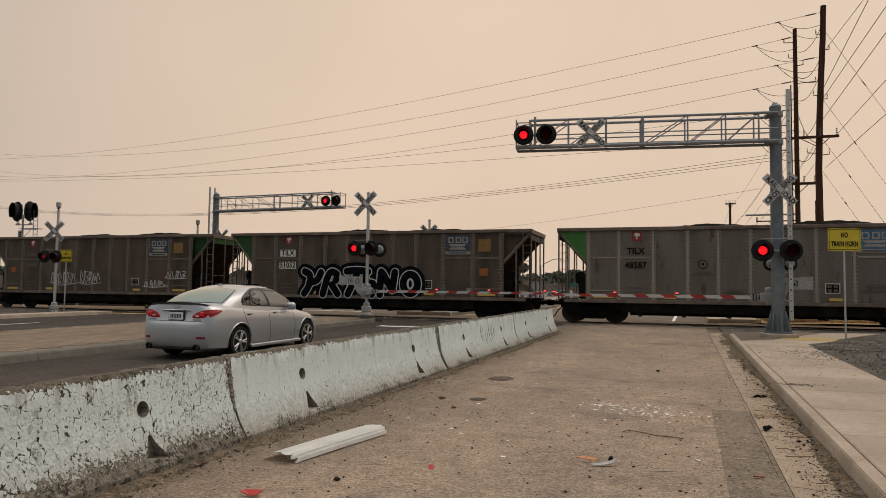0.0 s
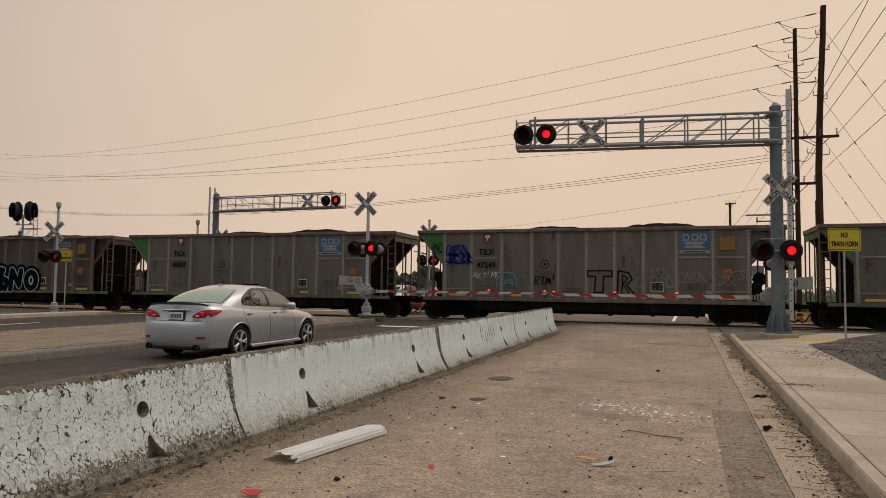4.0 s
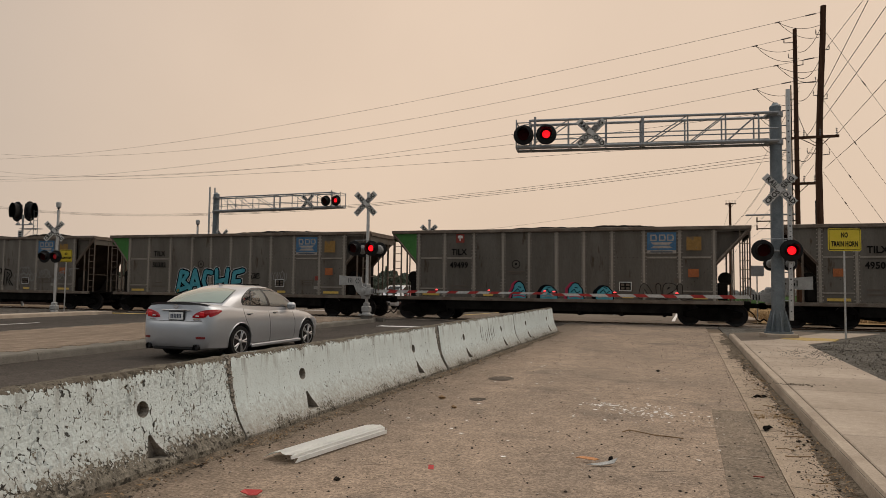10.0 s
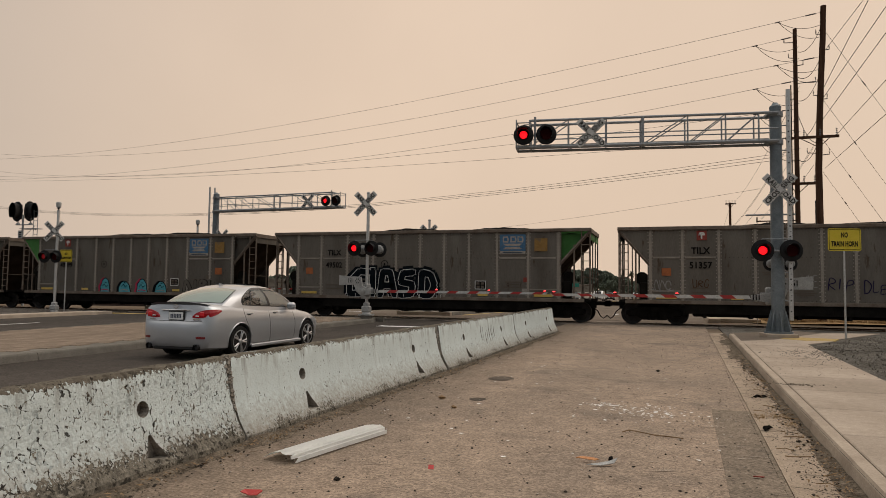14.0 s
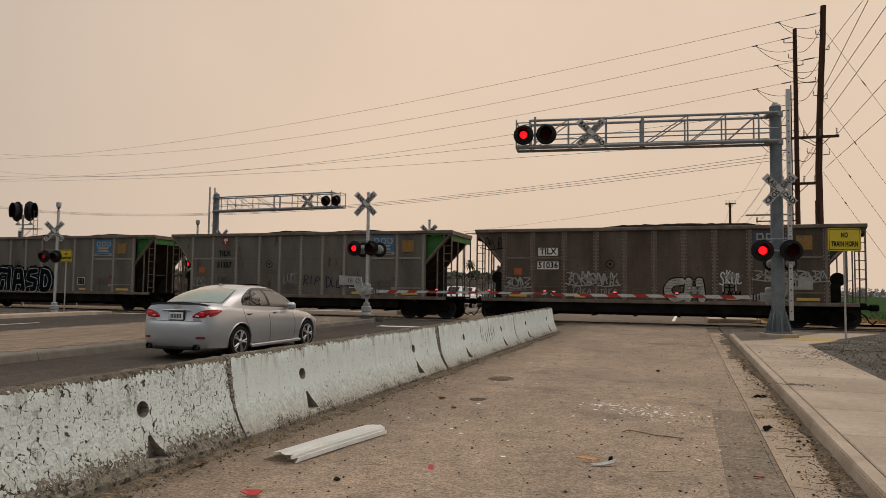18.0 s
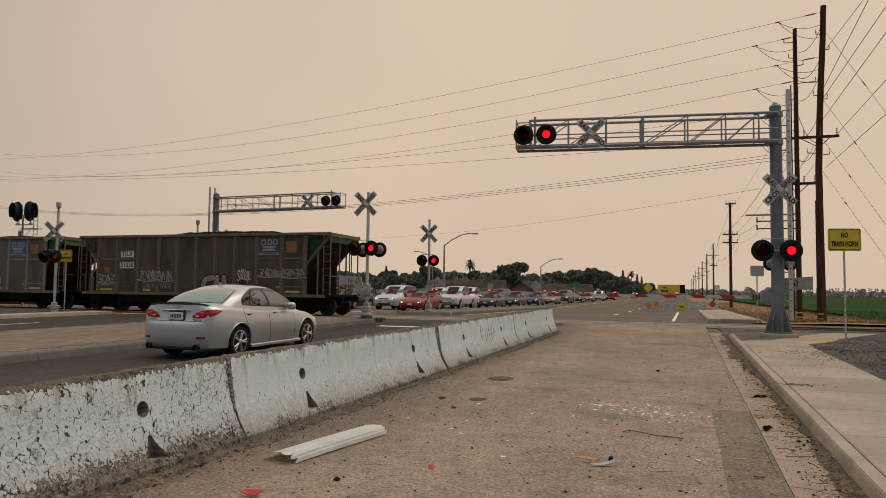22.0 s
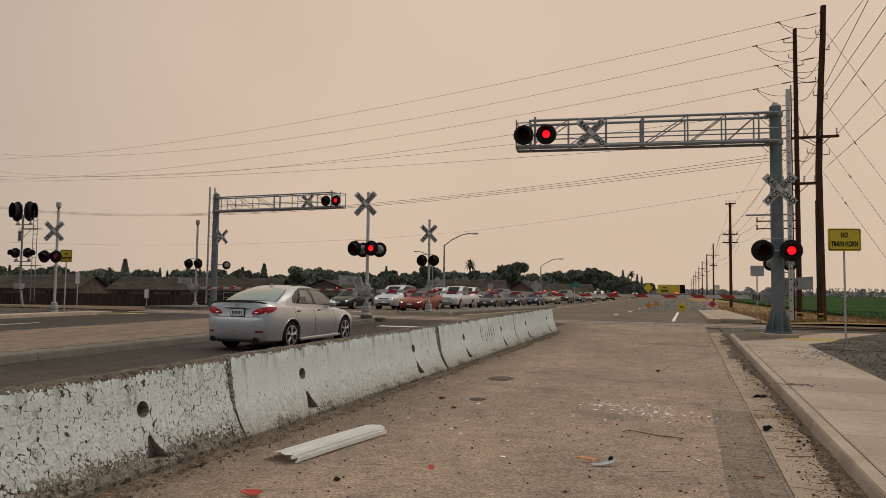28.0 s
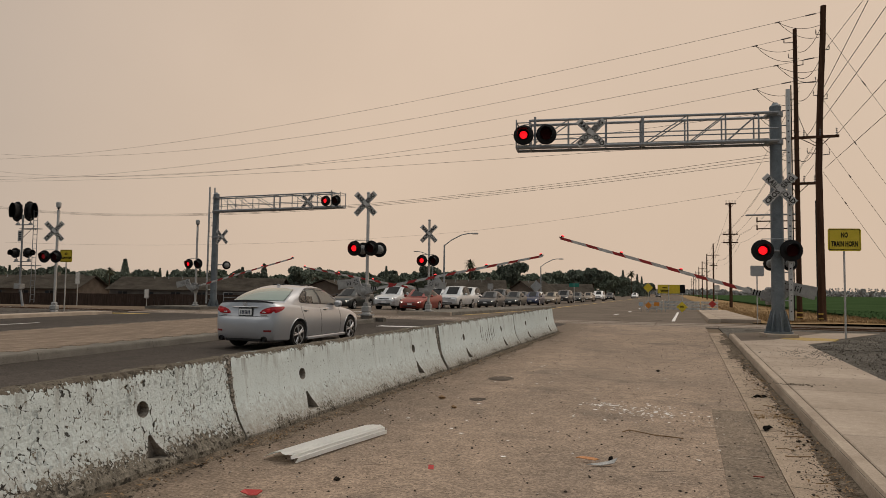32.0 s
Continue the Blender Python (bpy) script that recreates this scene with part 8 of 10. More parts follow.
def car(label, K, paint, at, spokes=5, headlights=True, category="car", group=""):
    e = thing("car", label, category, group, at)
    key = id(K)
    if key not in SHELLS:
        SHELLS[key] = car_shell(K, 26)
    me = SHELLS[key].copy()
    me.materials.clear()
    me.materials.append(paint)
    b = new("body", me)
    b.parent = e
    if K is SEDAN and not headlights:
        greenhouse(e, paint)
    else:
        ss = spread(0, 2, 24)
        ys = sorted(set([r[0] for r in K["cabin"]] + spread(K["cabin"][0][0], K["cabin"][-1][0], 22)))
        part("cabin", cab_patch(K, ys, ss, 0.0), paint, e, "painted roof and pillars", smooth=35)
        part("rear_window", cab_patch(K, spread(*K["rear"], 8), spread(0.74, 1.26, 10), 0.004), REARGLASS, e, "tinted rear window", smooth=40)
        part("windscreen", cab_patch(K, spread(*K["front"], 8), spread(0.80, 1.20, 10), 0.004), CARGLASS, e, "dark windscreen", smooth=40)
        for mr in (1, -1):
            part("window_surround", cab_patch(K, spread(K["side"][0][0] - 0.03, K["side"][-1][1] + 0.02, 16), spread(0.05, 0.50 if K is SEDAN else 0.60, 6), 0.002, mr), BLACKTRIM, e, "black window surround", smooth=40)
        for y0, y1 in K["side"]:
            for mr in (1, -1):
                part("side_window", cab_patch(K, spread(y0, y1, 8), spread(0.09, 0.46 if K is SEDAN else 0.56, 6), 0.004, mr), CARGLASS, e, "dark side window", smooth=40)
    wheels = []
    for y in K["axles"]:
        for s in (-1, 1):
            wheel(e, K, s * K["track"], y, spokes, wheels)
    L = K["length"]
    w0, zl, zs, zc = lerp_rows(K["body"], L - 0.25)
    for s in (-1, 1):
        bm = B()
        a, b2 = sorted((s * w0 * 0.55, s * w0 * 0.93))
        box(bm, a, b2, L - 0.34, L - 0.10, zs - 0.16, zs - 0.03, bev=0.03)
        hl = part("headlamp", bm, CHROME, e, "glassy headlamp")
        if headlights:
            bm = B()
            lathe(bm, [(0.055, 0.0), (0.05, 0.02)], 12, pose(s * w0 * 0.72, L - 0.105, zs - 0.1))
            part("bulb", bm, HEADL, hl, "glowing headlamp bulb")
        bm = B()
        yy = 2.82 if L < 5 else 3.4
        x, _, z = cab_point(K, yy, 0.05)
        box(bm, *sorted((s * (x + 0.03), s * (x + 0.24))), yy - 0.075, yy + 0.075, z - 0.02, z + 0.145, bev=0.05)
        part("mirror", bm, paint, e, "door mirror")
    bm = B()
    box(bm, -w0 * 0.45, w0 * 0.45, L - 0.12, L - 0.03 if L < 5 else L - 0.01, zs - 0.18, zs - 0.06, bev=0.02)
    part("grille", bm, BLACKTRIM, e)
    bm = B()
    box(bm, -w0 * 0.6, w0 * 0.6, L - 0.1, L + 0.005, zl + 0.08, zl + 0.2, bev=0.02)
    part("air_intake", bm, BLACKTRIM, e)
    bm = B()
    box(bm, -0.16, 0.16, L - 0.03, L + 0.022, zl + 0.22, zl + 0.32)
    part("licence_plate", bm, PLATEW, e, "pale licence plate")
    return e, wheels


sedan, SEDAN_WHEELS = car("silver four-door sedan waiting at the crossing", SEDAN, SILVER, pose(-9.1, 11, 0.09), 5, False)

# rear details of the silver sedan
for s in (-1, 1):
    bm = B()
    rows = []
    for x, y, lo, hi in ((0.40, 0.090, 0.834, 0.868), (0.48, 0.086, 0.830, 0.922), (0.56, 0.085, 0.831, 0.952), (0.64, 0.09, 0.836, 0.974), (0.69, 0.103, 0.842, 0.984), (0, 0.145, 0.852, 0.990), (0, 0.20, 0.868, 0.994), (0, 0.27, 0.892, 0.996), (0, 0.34, 0.925, 0.994), (0, 0.40, 0.962, 0.988)):
        mid = (lo + hi) / 2
        xs = [x or flank(SEDAN, y, z) + 0.010 for z in (lo, mid, hi)]
        rows.append([bm.verts.new(p) for p in ((s * xs[0], y, lo), (s * xs[1], y - 0.008, mid), (s * xs[2], y, hi), (s * (xs[2] - 0.07), y + 0.07, hi), (s * (xs[0] - 0.07), y + 0.07, lo))])
    for p, q in zip(rows, rows[1:]):
        for i in range(5):
            j = (i + 1) % 5
            bm.faces.new((p[i], p[j], q[j], q[i]))
    bm.faces.new(rows[0])
    bm.faces.new(rows[-1])
    bmesh.ops.recalc_face_normals(bm, faces=bm.faces)
    tl = part("tail_lamp", bm, TAILRED, sedan, "red tail lamp")
    bm = B()
    box(bm, *sorted((s * 0.56, s * 0.67)), 0.072, 0.12, 0.862, 0.945, bev=0.015)
    part("lamp_core", bm, TAILHOT, tl, "brighter lamp core")
    bm = B()
    box(bm, *sorted((s * 0.47, s * 0.56)), 0.068, 0.11, 0.848, 0.874, bev=0.008)
    part("reverse_lamp", bm, CHROME, tl, "pale reversing lamp")
    bm = B()
    prism(bm, [(s * 0.55, 0.008), (s * 0.60, 0.017), (s * 0.68, 0.047), (s * 0.715, 0.075), (s * 0.70, 0.12), (s * 0.55, 0.05)], "z", 0.425, 0.468)
    bmesh.ops.recalc_face_normals(bm, faces=bm.faces)
    part("reflector", bm, REFLECTR, sedan, "red bumper reflector")
    bm = B()
    tube(bm, (s * 0.56, -0.015, 0.268), (s * 0.56, 0.30, 0.268), 0.060, n=18, caps=False)
    tube(bm, (s * 0.56, 0.02, 0.268), (s * 0.56, 0.30, 0.268), 0.052, n=18)
    part("exhaust", bm, BLACKTRIM, sedan, "dark exhaust tip")
    for y in (1.20, 2.16):
        bm = B()
        w = flank(SEDAN, y + 0.1, 0.875)
        # no hollow is cut: a flat black disc paints the recess's shade
        lathe(bm, [(0.052, 0.0), (0.045, 0.004)], 16, pose(s * w, y + 0.07, 0.872, 0, 0, -90 * s) @ Matrix.Diagonal((1.5, 1, 0.62, 1)))
        cup = part("handle_cup", bm, BLACKTRIM, sedan, "flat black disc in place of the recess's shade", smooth=40)
        bm = B()
        box(bm, *sorted((s * (w + 0.006), s * (w + 0.03))), y - 0.01, y + 0.18, 0.872, 0.902, bev=0.010)
        part("door_handle", bm, CHROME, cup, "chrome door handle")
    bm = B()
    for line in ([(1.36, 0.27), (1.36, 0.42), (1.28, 0.58), (1.16, 0.74), (1.10, 0.90), (1.12, 0.99)], [(2.06, 0.25), (2.05, 0.5), (2.02, 0.75), (2.0, 0.95)], [(3.02, 0.25), (3.06, 0.45), (3.06, 0.65), (3.0, 0.88)], [(1.36, 0.265), (2.2, 0.262), (3.02, 0.255)]):
        fine = []
        for (ya, za), (yb, zb) in zip(line, line[1:]):
            fine += [(ya + (yb - ya) * k / 5, za + (zb - za) * k / 5) for k in range(5)]
        fine.append(line[-1])
        pipe(bm, [(s * (flank(SEDAN, y, z) + 0.0005), y, z) for y, z in fine], 0.0042, 4)
    part("door_gap", bm, BLACKTRIM, sedan)
    # raised lip round the wheel arches
    for ay in SEDAN["axles"]:
        bm = B()
        r = SEDAN["r"] + 0.058
        pipe(bm, [(s * (flank(SEDAN, ay + r * math.cos(a), SEDAN["r"] + r * math.sin(a)) - 0.006), ay + r * math.cos(a), SEDAN["r"] + r * math.sin(a)) for a in [-0.2 + 3.54 * k / 20 for k in range(21)]], 0.014, 6)
        part("arch_lip", bm, SILVER, sedan, "rolled wheel arch lip", smooth=60)
    bm = B()
    box(bm, *sorted((s * 0.86, s * 0.905)), 1.36, 3.32, 0.175, 0.245, bev=0.015)
    part("side_skirt", bm, SILVER, sedan)
bm = B()
box(bm, -0.48, 0.48, 0.03, 0.10, 0.205, 0.30, bev=0.02)
part("diffuser", bm, BLACKTRIM, sedan)
bm = B()
rows = []
for k in range(13):
    x = -0.68 + 1.36 * k / 12
    c = 1 - (x / 0.69) ** 2
    y, z = 0.185 - 0.07 * c ** 0.7, 1.062 + 0.05 * c ** 0.6
    rows.append([bm.verts.new(p) for p in ((x, y - 0.02, z + 0.022), (x, y + 0.13, z + 0.006), (x, y + 0.02, z - 0.03))])
for p, q in zip(rows, rows[1:]):
    for i in range(3):
        bm.faces.new((p[i], p[(i + 1) % 3], q[(i + 1) % 3], q[i]))
bm.faces.new(rows[0])
bm.faces.new(rows[-1])
bmesh.ops.recalc_face_normals(bm, faces=bm.faces)
part("spoiler", bm, SPOILERM, sedan, "thin dark boot-lid lip", smooth=40)
bm = B()
box(bm, -0.165, 0.215, 0.072, 0.12, 0.765, 0.960, bev=0.01)
pl = part("licence_plate", bm, BLACKTRIM, sedan, "licence plate in a dark frame")
bm = B()
box(bm, -0.143, 0.193, 0.066, 0.071, 0.790, 0.935)
part("plate_face", bm, PLATEW, pl)
bm = B()
for k in range(7):
    box(bm, -0.105 + k * 0.038, -0.080 + k * 0.038, 0.063, 0.0655, 0.822, 0.902)
part("plate_bars", bm, PLATEMARK, pl)
bm = B()
box(bm, -0.34, 0.34, 0.075, 0.125, 0.965, 0.985, bev=0.006)
part("boot_trim", bm, CHROME, sedan, "chrome strip on the boot lid")
bm = B()
rib(bm, [(0.055 * math.cos(t * 0.5), 1.045 + 0.04 * math.sin(t * 0.5)) for t in range(13)], 0.012, pose(0, 0.088, 0), True)
rib(bm, [(-0.02, 1.07), (-0.025, 1.035), (0.035, 1.035)], 0.012, pose(0, 0.088, 0))
part("badge", bm, CHROME, sedan)
bm = B()
rib(bm, [(0.42, 0.80), (0.60, 0.80)], 0.022, pose(0, 0.078, 0))
rib(bm, [(-0.62, 0.80), (-0.48, 0.80)], 0.018, pose(0, 0.078, 0))
part("badge_bars", bm, CHROME, sedan)
bm = B()
prism(bm, [(1.42, 1.43), (1.58, 1.462), (1.46, 1.505), (1.43, 1.507)], "x", -0.022, 0.022)
part("antenna_fin", bm, SILVER, sedan)
bm = B()
prism(bm, [(1.80, 1.478), (2.3, 1.478), (2.28, 1.498), (1.82, 1.502)], "x", -0.40, 0.40)
part("sunroof", bm, CARGLASS, sedan, "dark sunroof")
bm = B()
rib(bm, [(-0.66, 0.765), (0.66, 0.765)], 0.009, pose(0, 0.045, 0))
part("bumper_gap", bm, BLACKTRIM, sedan)


# ---------------- queue beyond the rails ----------------
def paintm(name, c, metal=0.3):
    return surf(name, c, tuple(min(1, v * 1.12) for v in c), 2, 0.35, 0.0, 150, metal=metal, coat=0.12, grain=0.04)


PSV, PBL = paintm("silver_car_paint", (0.50, 0.51, 0.52), 0.3), paintm("blue_car_paint", (0.012, 0.02, 0.055), 0.1)
PW_, PBK, PRD, PTN, PGY, PDG = (paintm("white_car_paint", (0.66, 0.65, 0.63), 0.0), paintm("black_car_paint", (0.012, 0.012, 0.013), 0.0), paintm("red_car_paint", (0.22, 0.03, 0.02)),
                                paintm("tan_car_paint", (0.22, 0.18, 0.135)), paintm("grey_car_paint", (0.035, 0.035, 0.036), 0.0), paintm("dark_green_car_paint", (0.018, 0.022, 0.02), 0.0))
for x, y, K, pm, label in (
        (-22.9, 48.3, SEDAN, PDG, "dark sedan with lit headlamps waiting beyond the rails"),
        (-19.9, 49.6, SUV, PSV, "silver white sport utility vehicle waiting beyond the rails"),
        (-16.9, 46.6, SEDAN, PRD, "red sedan waiting beyond the rails"),
        (-20.3, 60.0, SUV, PW_, "white sport utility vehicle second in the queue"),
        (-17.5, 56.6, PICKUP, PSV, "pale pickup waiting in the queue"),
        (-20.0, 68.5, PICKUP, PW_, "white pickup further back in the queue"),
        (-16.6, 63.5, SEDAN, PGY, "grey sedan waiting in the queue"),
        (-16.2, 71.0, SEDAN, PDG, "dark green sedan waiting in the queue"),
        (-19.2, 77.0, SUV, PGY, "grey sport utility vehicle in the queue"),
        (-15.8, 78.5, SEDAN, PBL, "dark blue sedan in the queue"),
        (-18.6, 85.5, SEDAN, PBK, "black sedan further back in the queue"),
        (-15.5, 87.5, SEDAN, PTN, "tan sedan further back in the queue"),
        (-18.2, 92.5, SEDAN, PW_, "white sedan in the queue"),
        (-15.3, 96.0, SUV, PGY, "grey sport utility vehicle further back"),
        (-18.0, 103.0, SEDAN, PTN, "tan sedan at the back of the queue"),
        (-15.0, 106.0, SEDAN, PDG, "dark sedan at the back of the queue"),
        (-14.8, 117.0, SEDAN, PTN, "tan sedan far down the road"),
        (-14.5, 129.0, SUV, PW_, "white vehicle far down the road"),
        (-14.2, 145.0, SEDAN, PBK, "black sedan far down the road"),
        (-17.2, 150.0, SUV, PW_, "white sport utility vehicle far down the road"),
        (-13.0, 200.0, SEDAN, PW_, "white sedan far away on the road"),
        (-9.0, 260.0, SEDAN, PBK, "dark sedan far away on the road")):
    car(label, K, pm, pose(x + sk(y), y, gz(y) + 0.005, 0, 0, 180), 5, True, group="queue of cars")
# ---------------- power poles and wires ----------------
def wire(bm, a, b, sag, r=0.02, n=16):
    a, b = Vector(a), Vector(b)
    pipe(bm, [a.lerp(b, i / n) - Vector((0, 0, 4 * sag * (i / n) * (1 - i / n))) for i in range(n + 1)], r, 4)


def insulator(bm, p, d, k=0.5):
    p, d = Vector(p), Vector(d).normalized()
    for i in range(4):
        q = p + d * (0.09 * i * k * 2)
        tube(bm, q, q + d * 0.05 * k * 2, 0.07 * k * 1.4, 0.05 * k, 8)


def pole(label, x, y, z, h, r, arms, lean=0.0, brackets=(), bend=None):
    e = thing("utility_pole", label, "utility pole", "line of utility poles", pose(x, y, z, 0, lean, 0))
    bm = B()
    if bend:
        rings = [[bm.verts.new((xa + r * (1 - 0.28 * za / h) * math.cos(k * math.pi / 7), r * (1 - 0.28 * za / h) * math.sin(k * math.pi / 7), za)) for k in range(14)] for xa, za in bend]
        for u, v in zip(rings, rings[1:]):
            for k in range(14):
                bm.faces.new((u[k], u[(k + 1) % 14], v[(k + 1) % 14], v[k]))
        bm.faces.new(rings[-1])
    else:
        tube(bm, (0, 0, -0.3), (0, 0, h), r, r * 0.72, 14)
    for bz in (0.3, 0.52) if y < 60 else ():
        band = B()
        lathe(band, [(r * 1.02, -0.03), (r * 1.02, 0.03)], 16, pose(0, 0, bz, 90))
        part("reflective_band", band, YREFL, e, "yellow reflective band")
    part("pole", bm, POLEWOOD, e, "dark tarred wooden pole", smooth=40)
    for az, x0, x1 in arms:
        bm = B()
        box(bm, x0, x1, -r - 0.1, -r, az - 0.06, az + 0.06)
        ca = part("crossarm", bm, POLEWOOD, e)
        for k in range(4):
            xx = x0 + 0.1 + (x1 - x0 - 0.2) * k / 3
            bm = B()
            insulator(bm, (xx, -r - 0.05, az + 0.06), (0, 0, 1))
            part("insulator", bm, INSUL, ca)
        bm = B()
        tube(bm, (0, -r - 0.02, az - 0.5), (x1 * 0.55, -r - 0.04, az - 0.04), 0.02, n=5)
        tube(bm, (0, -r - 0.02, az - 0.5), (x0 * 0.55, -r - 0.04, az - 0.04), 0.02, n=5)
        part("brace", bm, POLEWOOD, e)
    for bz, dx, ln in brackets:
        bm = B()
        ox = lerp_rows([(q[1], q[0]) for q in bend], bz)[0] if bend else 0.0
        tube(bm, (ox, 0, bz), (ox + dx, 0, bz + 0.04), 0.022, n=6)
        insulator(bm, (ox + dx, 0, bz + 0.04), (0, 0, 1), 0.35)
        part("bracket", bm, INSUL, e)
    return e


pole("tall tarred wooden power pole with short insulator arms", 5.87, 38.2, 0.12, 14.8, 0.132, [(6.9, -0.75, 0.85)], 0.0,
     [(14.1, -0.5, 1), (13.3, -0.3, 1), (12.0, 0.9, 1), (11.2, -0.4, 1), (9.6, -0.45, 1), (9.2, 0.9, 1), (8.1, -0.4, 1), (12.9, 0.35, 1)])
pole("very tall tarred wooden power pole with a heavy crossarm", 6.62, 37.0, 0.11, 15.4, 0.178, [(8.95, -1.45, 0.85)], 0.0,
     [(13.2, 0.3, 1), (14.0, -0.3, 1), (11.0, -0.3, 1), (8.2, -0.5, 1), (8.1, 0.45, 1), (10.8, 0.3, 1)], [(0.04, -0.3), (0.03, 1.5), (0.01, 5.2), (0.0, 7.4), (0.05, 8.9), (0.09, 10.1), (0.18, 12.0), (0.28, 13.8), (0.33, 15.4)])
for y, x, h in ((81, 5.82, 11.4), (145, 7.3, 11.3), (182, 7.65, 11.2), (224, 8.1, 11.2), (270, 8.6, 11.2), (325, 9.1, 11.2), (390, 9.8, 11.2), (470, 10.7, 11.2)):
    pole("far wooden power pole along the road", x, y, 0.0, h, 0.17, [(7.95, -0.75, 0.75), (7.05, -0.75, 0.75), (11.25, -0.5, 0.6)] if y < 100 else [(9.0, -1.1, 1.1), (7.0, -0.7, 0.7)])

LONG_WIRES = (((-80.75, 61.9, 16.7), (6.85, 36.9, 15.17), 1.56), ((-80.75, 61.9, 17.68), (5.9, 38.0, 14.48), 2.56), ((-80.8, 62.0, 14.29), (6.75, 36.9, 12.99), 1.54),
              ((-80.8, 62.0, 15.62), (5.9, 38.0, 12.21), 2.52), ((-80.8, 62.0, 14.8), (5.9, 38.0, 10.78), 1.34), ((-80.8, 62.1, 14.13), (5.9, 38.0, 9.35), 0.62))
FAR_WIRES = (((-80.8, 62, 11.24), (5.7, 38.1, 8.5), 2.09), ((-80.8, 62, 11.12), (5.7, 38.1, 8.34), 2.03), ((-80.8, 62, 11.38), (5.7, 38.1, 8.66), 2.15),
             ((-114, 88.3, 9.0), (-40, 112.8, 11.1), 1.2), ((-40, 112.8, 11.1), (5.7, 52.1, 8.8), 0.4))
net = thing("overhead_wires", "thin dark overhead wires strung between the poles", "wires", kind="structure")
for a, b, s in LONG_WIRES:
    bm = B()
    wire(bm, a, b, s, 0.009, 24)
    part("wire", bm, WIREM, net)
for a, b, s in FAR_WIRES:
    bm = B()
    wire(bm, a, b, s, 0.010, 16)
    part("wire", bm, WIREM, net)
# along the road, towards and past the camera
for x0, z0, x1, z1 in ((7.01, 13.34, 10.18, 14.33), (6.86, 11.42, 4.01, 11.94), (6.83, 10.93, 6.1, 11.42), (6.79, 9.89, 5.59, 10.36), (7.4, 9.17, 6.64, 9.8), (6.87, 7.56, 6.72, 8.1)):
    bm = B()
    wire(bm, (x0, 36.9, z0), (x1, -18, z1), 0.0, 0.014, 4)
    part("wire", bm, WIREM, net)
# from pole to pole down the road
for dz in (7.9, 8.0, 7.05, 11.0):
    for dx in ((-1.0, 1.0) if dz < 9 else (0.0,)):
        bm = B()
        wire(bm, (6.0 + dx * 0.6, 38, dz + 0.9), (5.82 + dx, 81, dz), 0.8, 0.010, 12)
        part("wire", bm, WIREM, net)
        bm = B()
        wire(bm, (5.82 + dx, 81, dz), (7.3 + dx, 145, dz + 0.2), 1.0, 0.011, 12)
        part("wire", bm, WIREM, net)
        bm = B()
        wire(bm, (7.3 + dx, 145, dz + 0.2), (8.1 + dx, 224, dz + 0.2), 1.0, 0.013, 12)
        part("wire", bm, WIREM, net)
# a grey arm and two insulator brackets behind the signal mast
arm_pole = [o for o in bpy.data.objects if o.name.startswith("utility_pole") and o.parent is None][0]
for z, x0, mt in ((5.08, -1.9, POLEWOOD), (4.70, -1.9, POLEWOOD)):
    bm = B()
    tube(bm, (x0, 0, z), (0, 0, z), 0.035, n=6)
    tube(bm, (x0 + 0.03, 0, z - 0.06), (x0 + 0.03, 0, z + 0.2), 0.035, n=6)
    part("bracket", bm, mt, arm_pole, "thin wooden bracket arm")
bm = B()
box(bm, -2.4, 0.0, -0.06, 0.06, 5.36, 5.44, bev=0.02)
part("lamp_arm", bm, GALV, arm_pole, "flat grey lamp arm")
# jumpers from the dead ends round the poles
for (a, b, sag) in LONG_WIRES:
    a, b = Vector(a), Vector(b)
    d = (a - b).normalized()
    p = b.lerp(a, 0.021) - Vector((0, 0, 4 * sag * 0.021 * 0.979))
    d = (p - b).normalized()
    bm = B()
    tube(bm, b + d * 0.25, b + d * 0.7, 0.03, n=6)
    tube(bm, p - d * 0.1, p + d * 0.15, 0.028, n=6)
    part("dead_end", bm, INSUL, net, "dark dead-end insulator")
    for dz, sg in ((-0.55, 0.3), (-1.15, 0.42)):
        bm = B()
        wire(bm, p, b + Vector((0.1, 0, dz)), sg, 0.012, 10)
        part("wire", bm, WIREM, net)
for z0, z1 in ((13.7, 14.9), (12.4, 13.3), (11.2, 12.6), (9.4, 10.6), (8.2, 9.2), (10.4, 8.9)):
    bm = B()
    wire(bm, (5.97, 38.1, z0), (6.68 + max(0, z1 - 8) * 0.045, 37.0, z1), 0.5, 0.016, 10)
    part("wire", bm, WIREM, net)
bm = B()
tube(bm, (5.62, 38.0, 0.2), (5.62, 38.0, 12.0), 0.03, n=6)
tube(bm, (6.42, 36.76, 0.2), (6.42, 36.76, 6.0), 0.03, n=6)
part("riser", bm, WIREM, net)
# guy wires to the ground
guys = thing("guy_wires", "taut guy wires with guards from the tall poles to the ground", "wires", kind="structure")
for z, ax in ((14.6, 15.6), (11.0, 13.6), (9.0, 12.4), (7.4, 11.4)):
    bm = B()
    a, b = Vector((6.8, 37.0, z)), Vector((ax, 37.6, 0.15))
    tube(bm, a, b, 0.008, n=4)
    part("guy_wire", bm, WIREM, guys)
    bm = B()
    p = a.lerp(b, 0.2)
    q = a.lerp(b, 0.215)
    tube(bm, p, q, 0.026, n=6)
    part("insulator", bm, INSUL, guys)


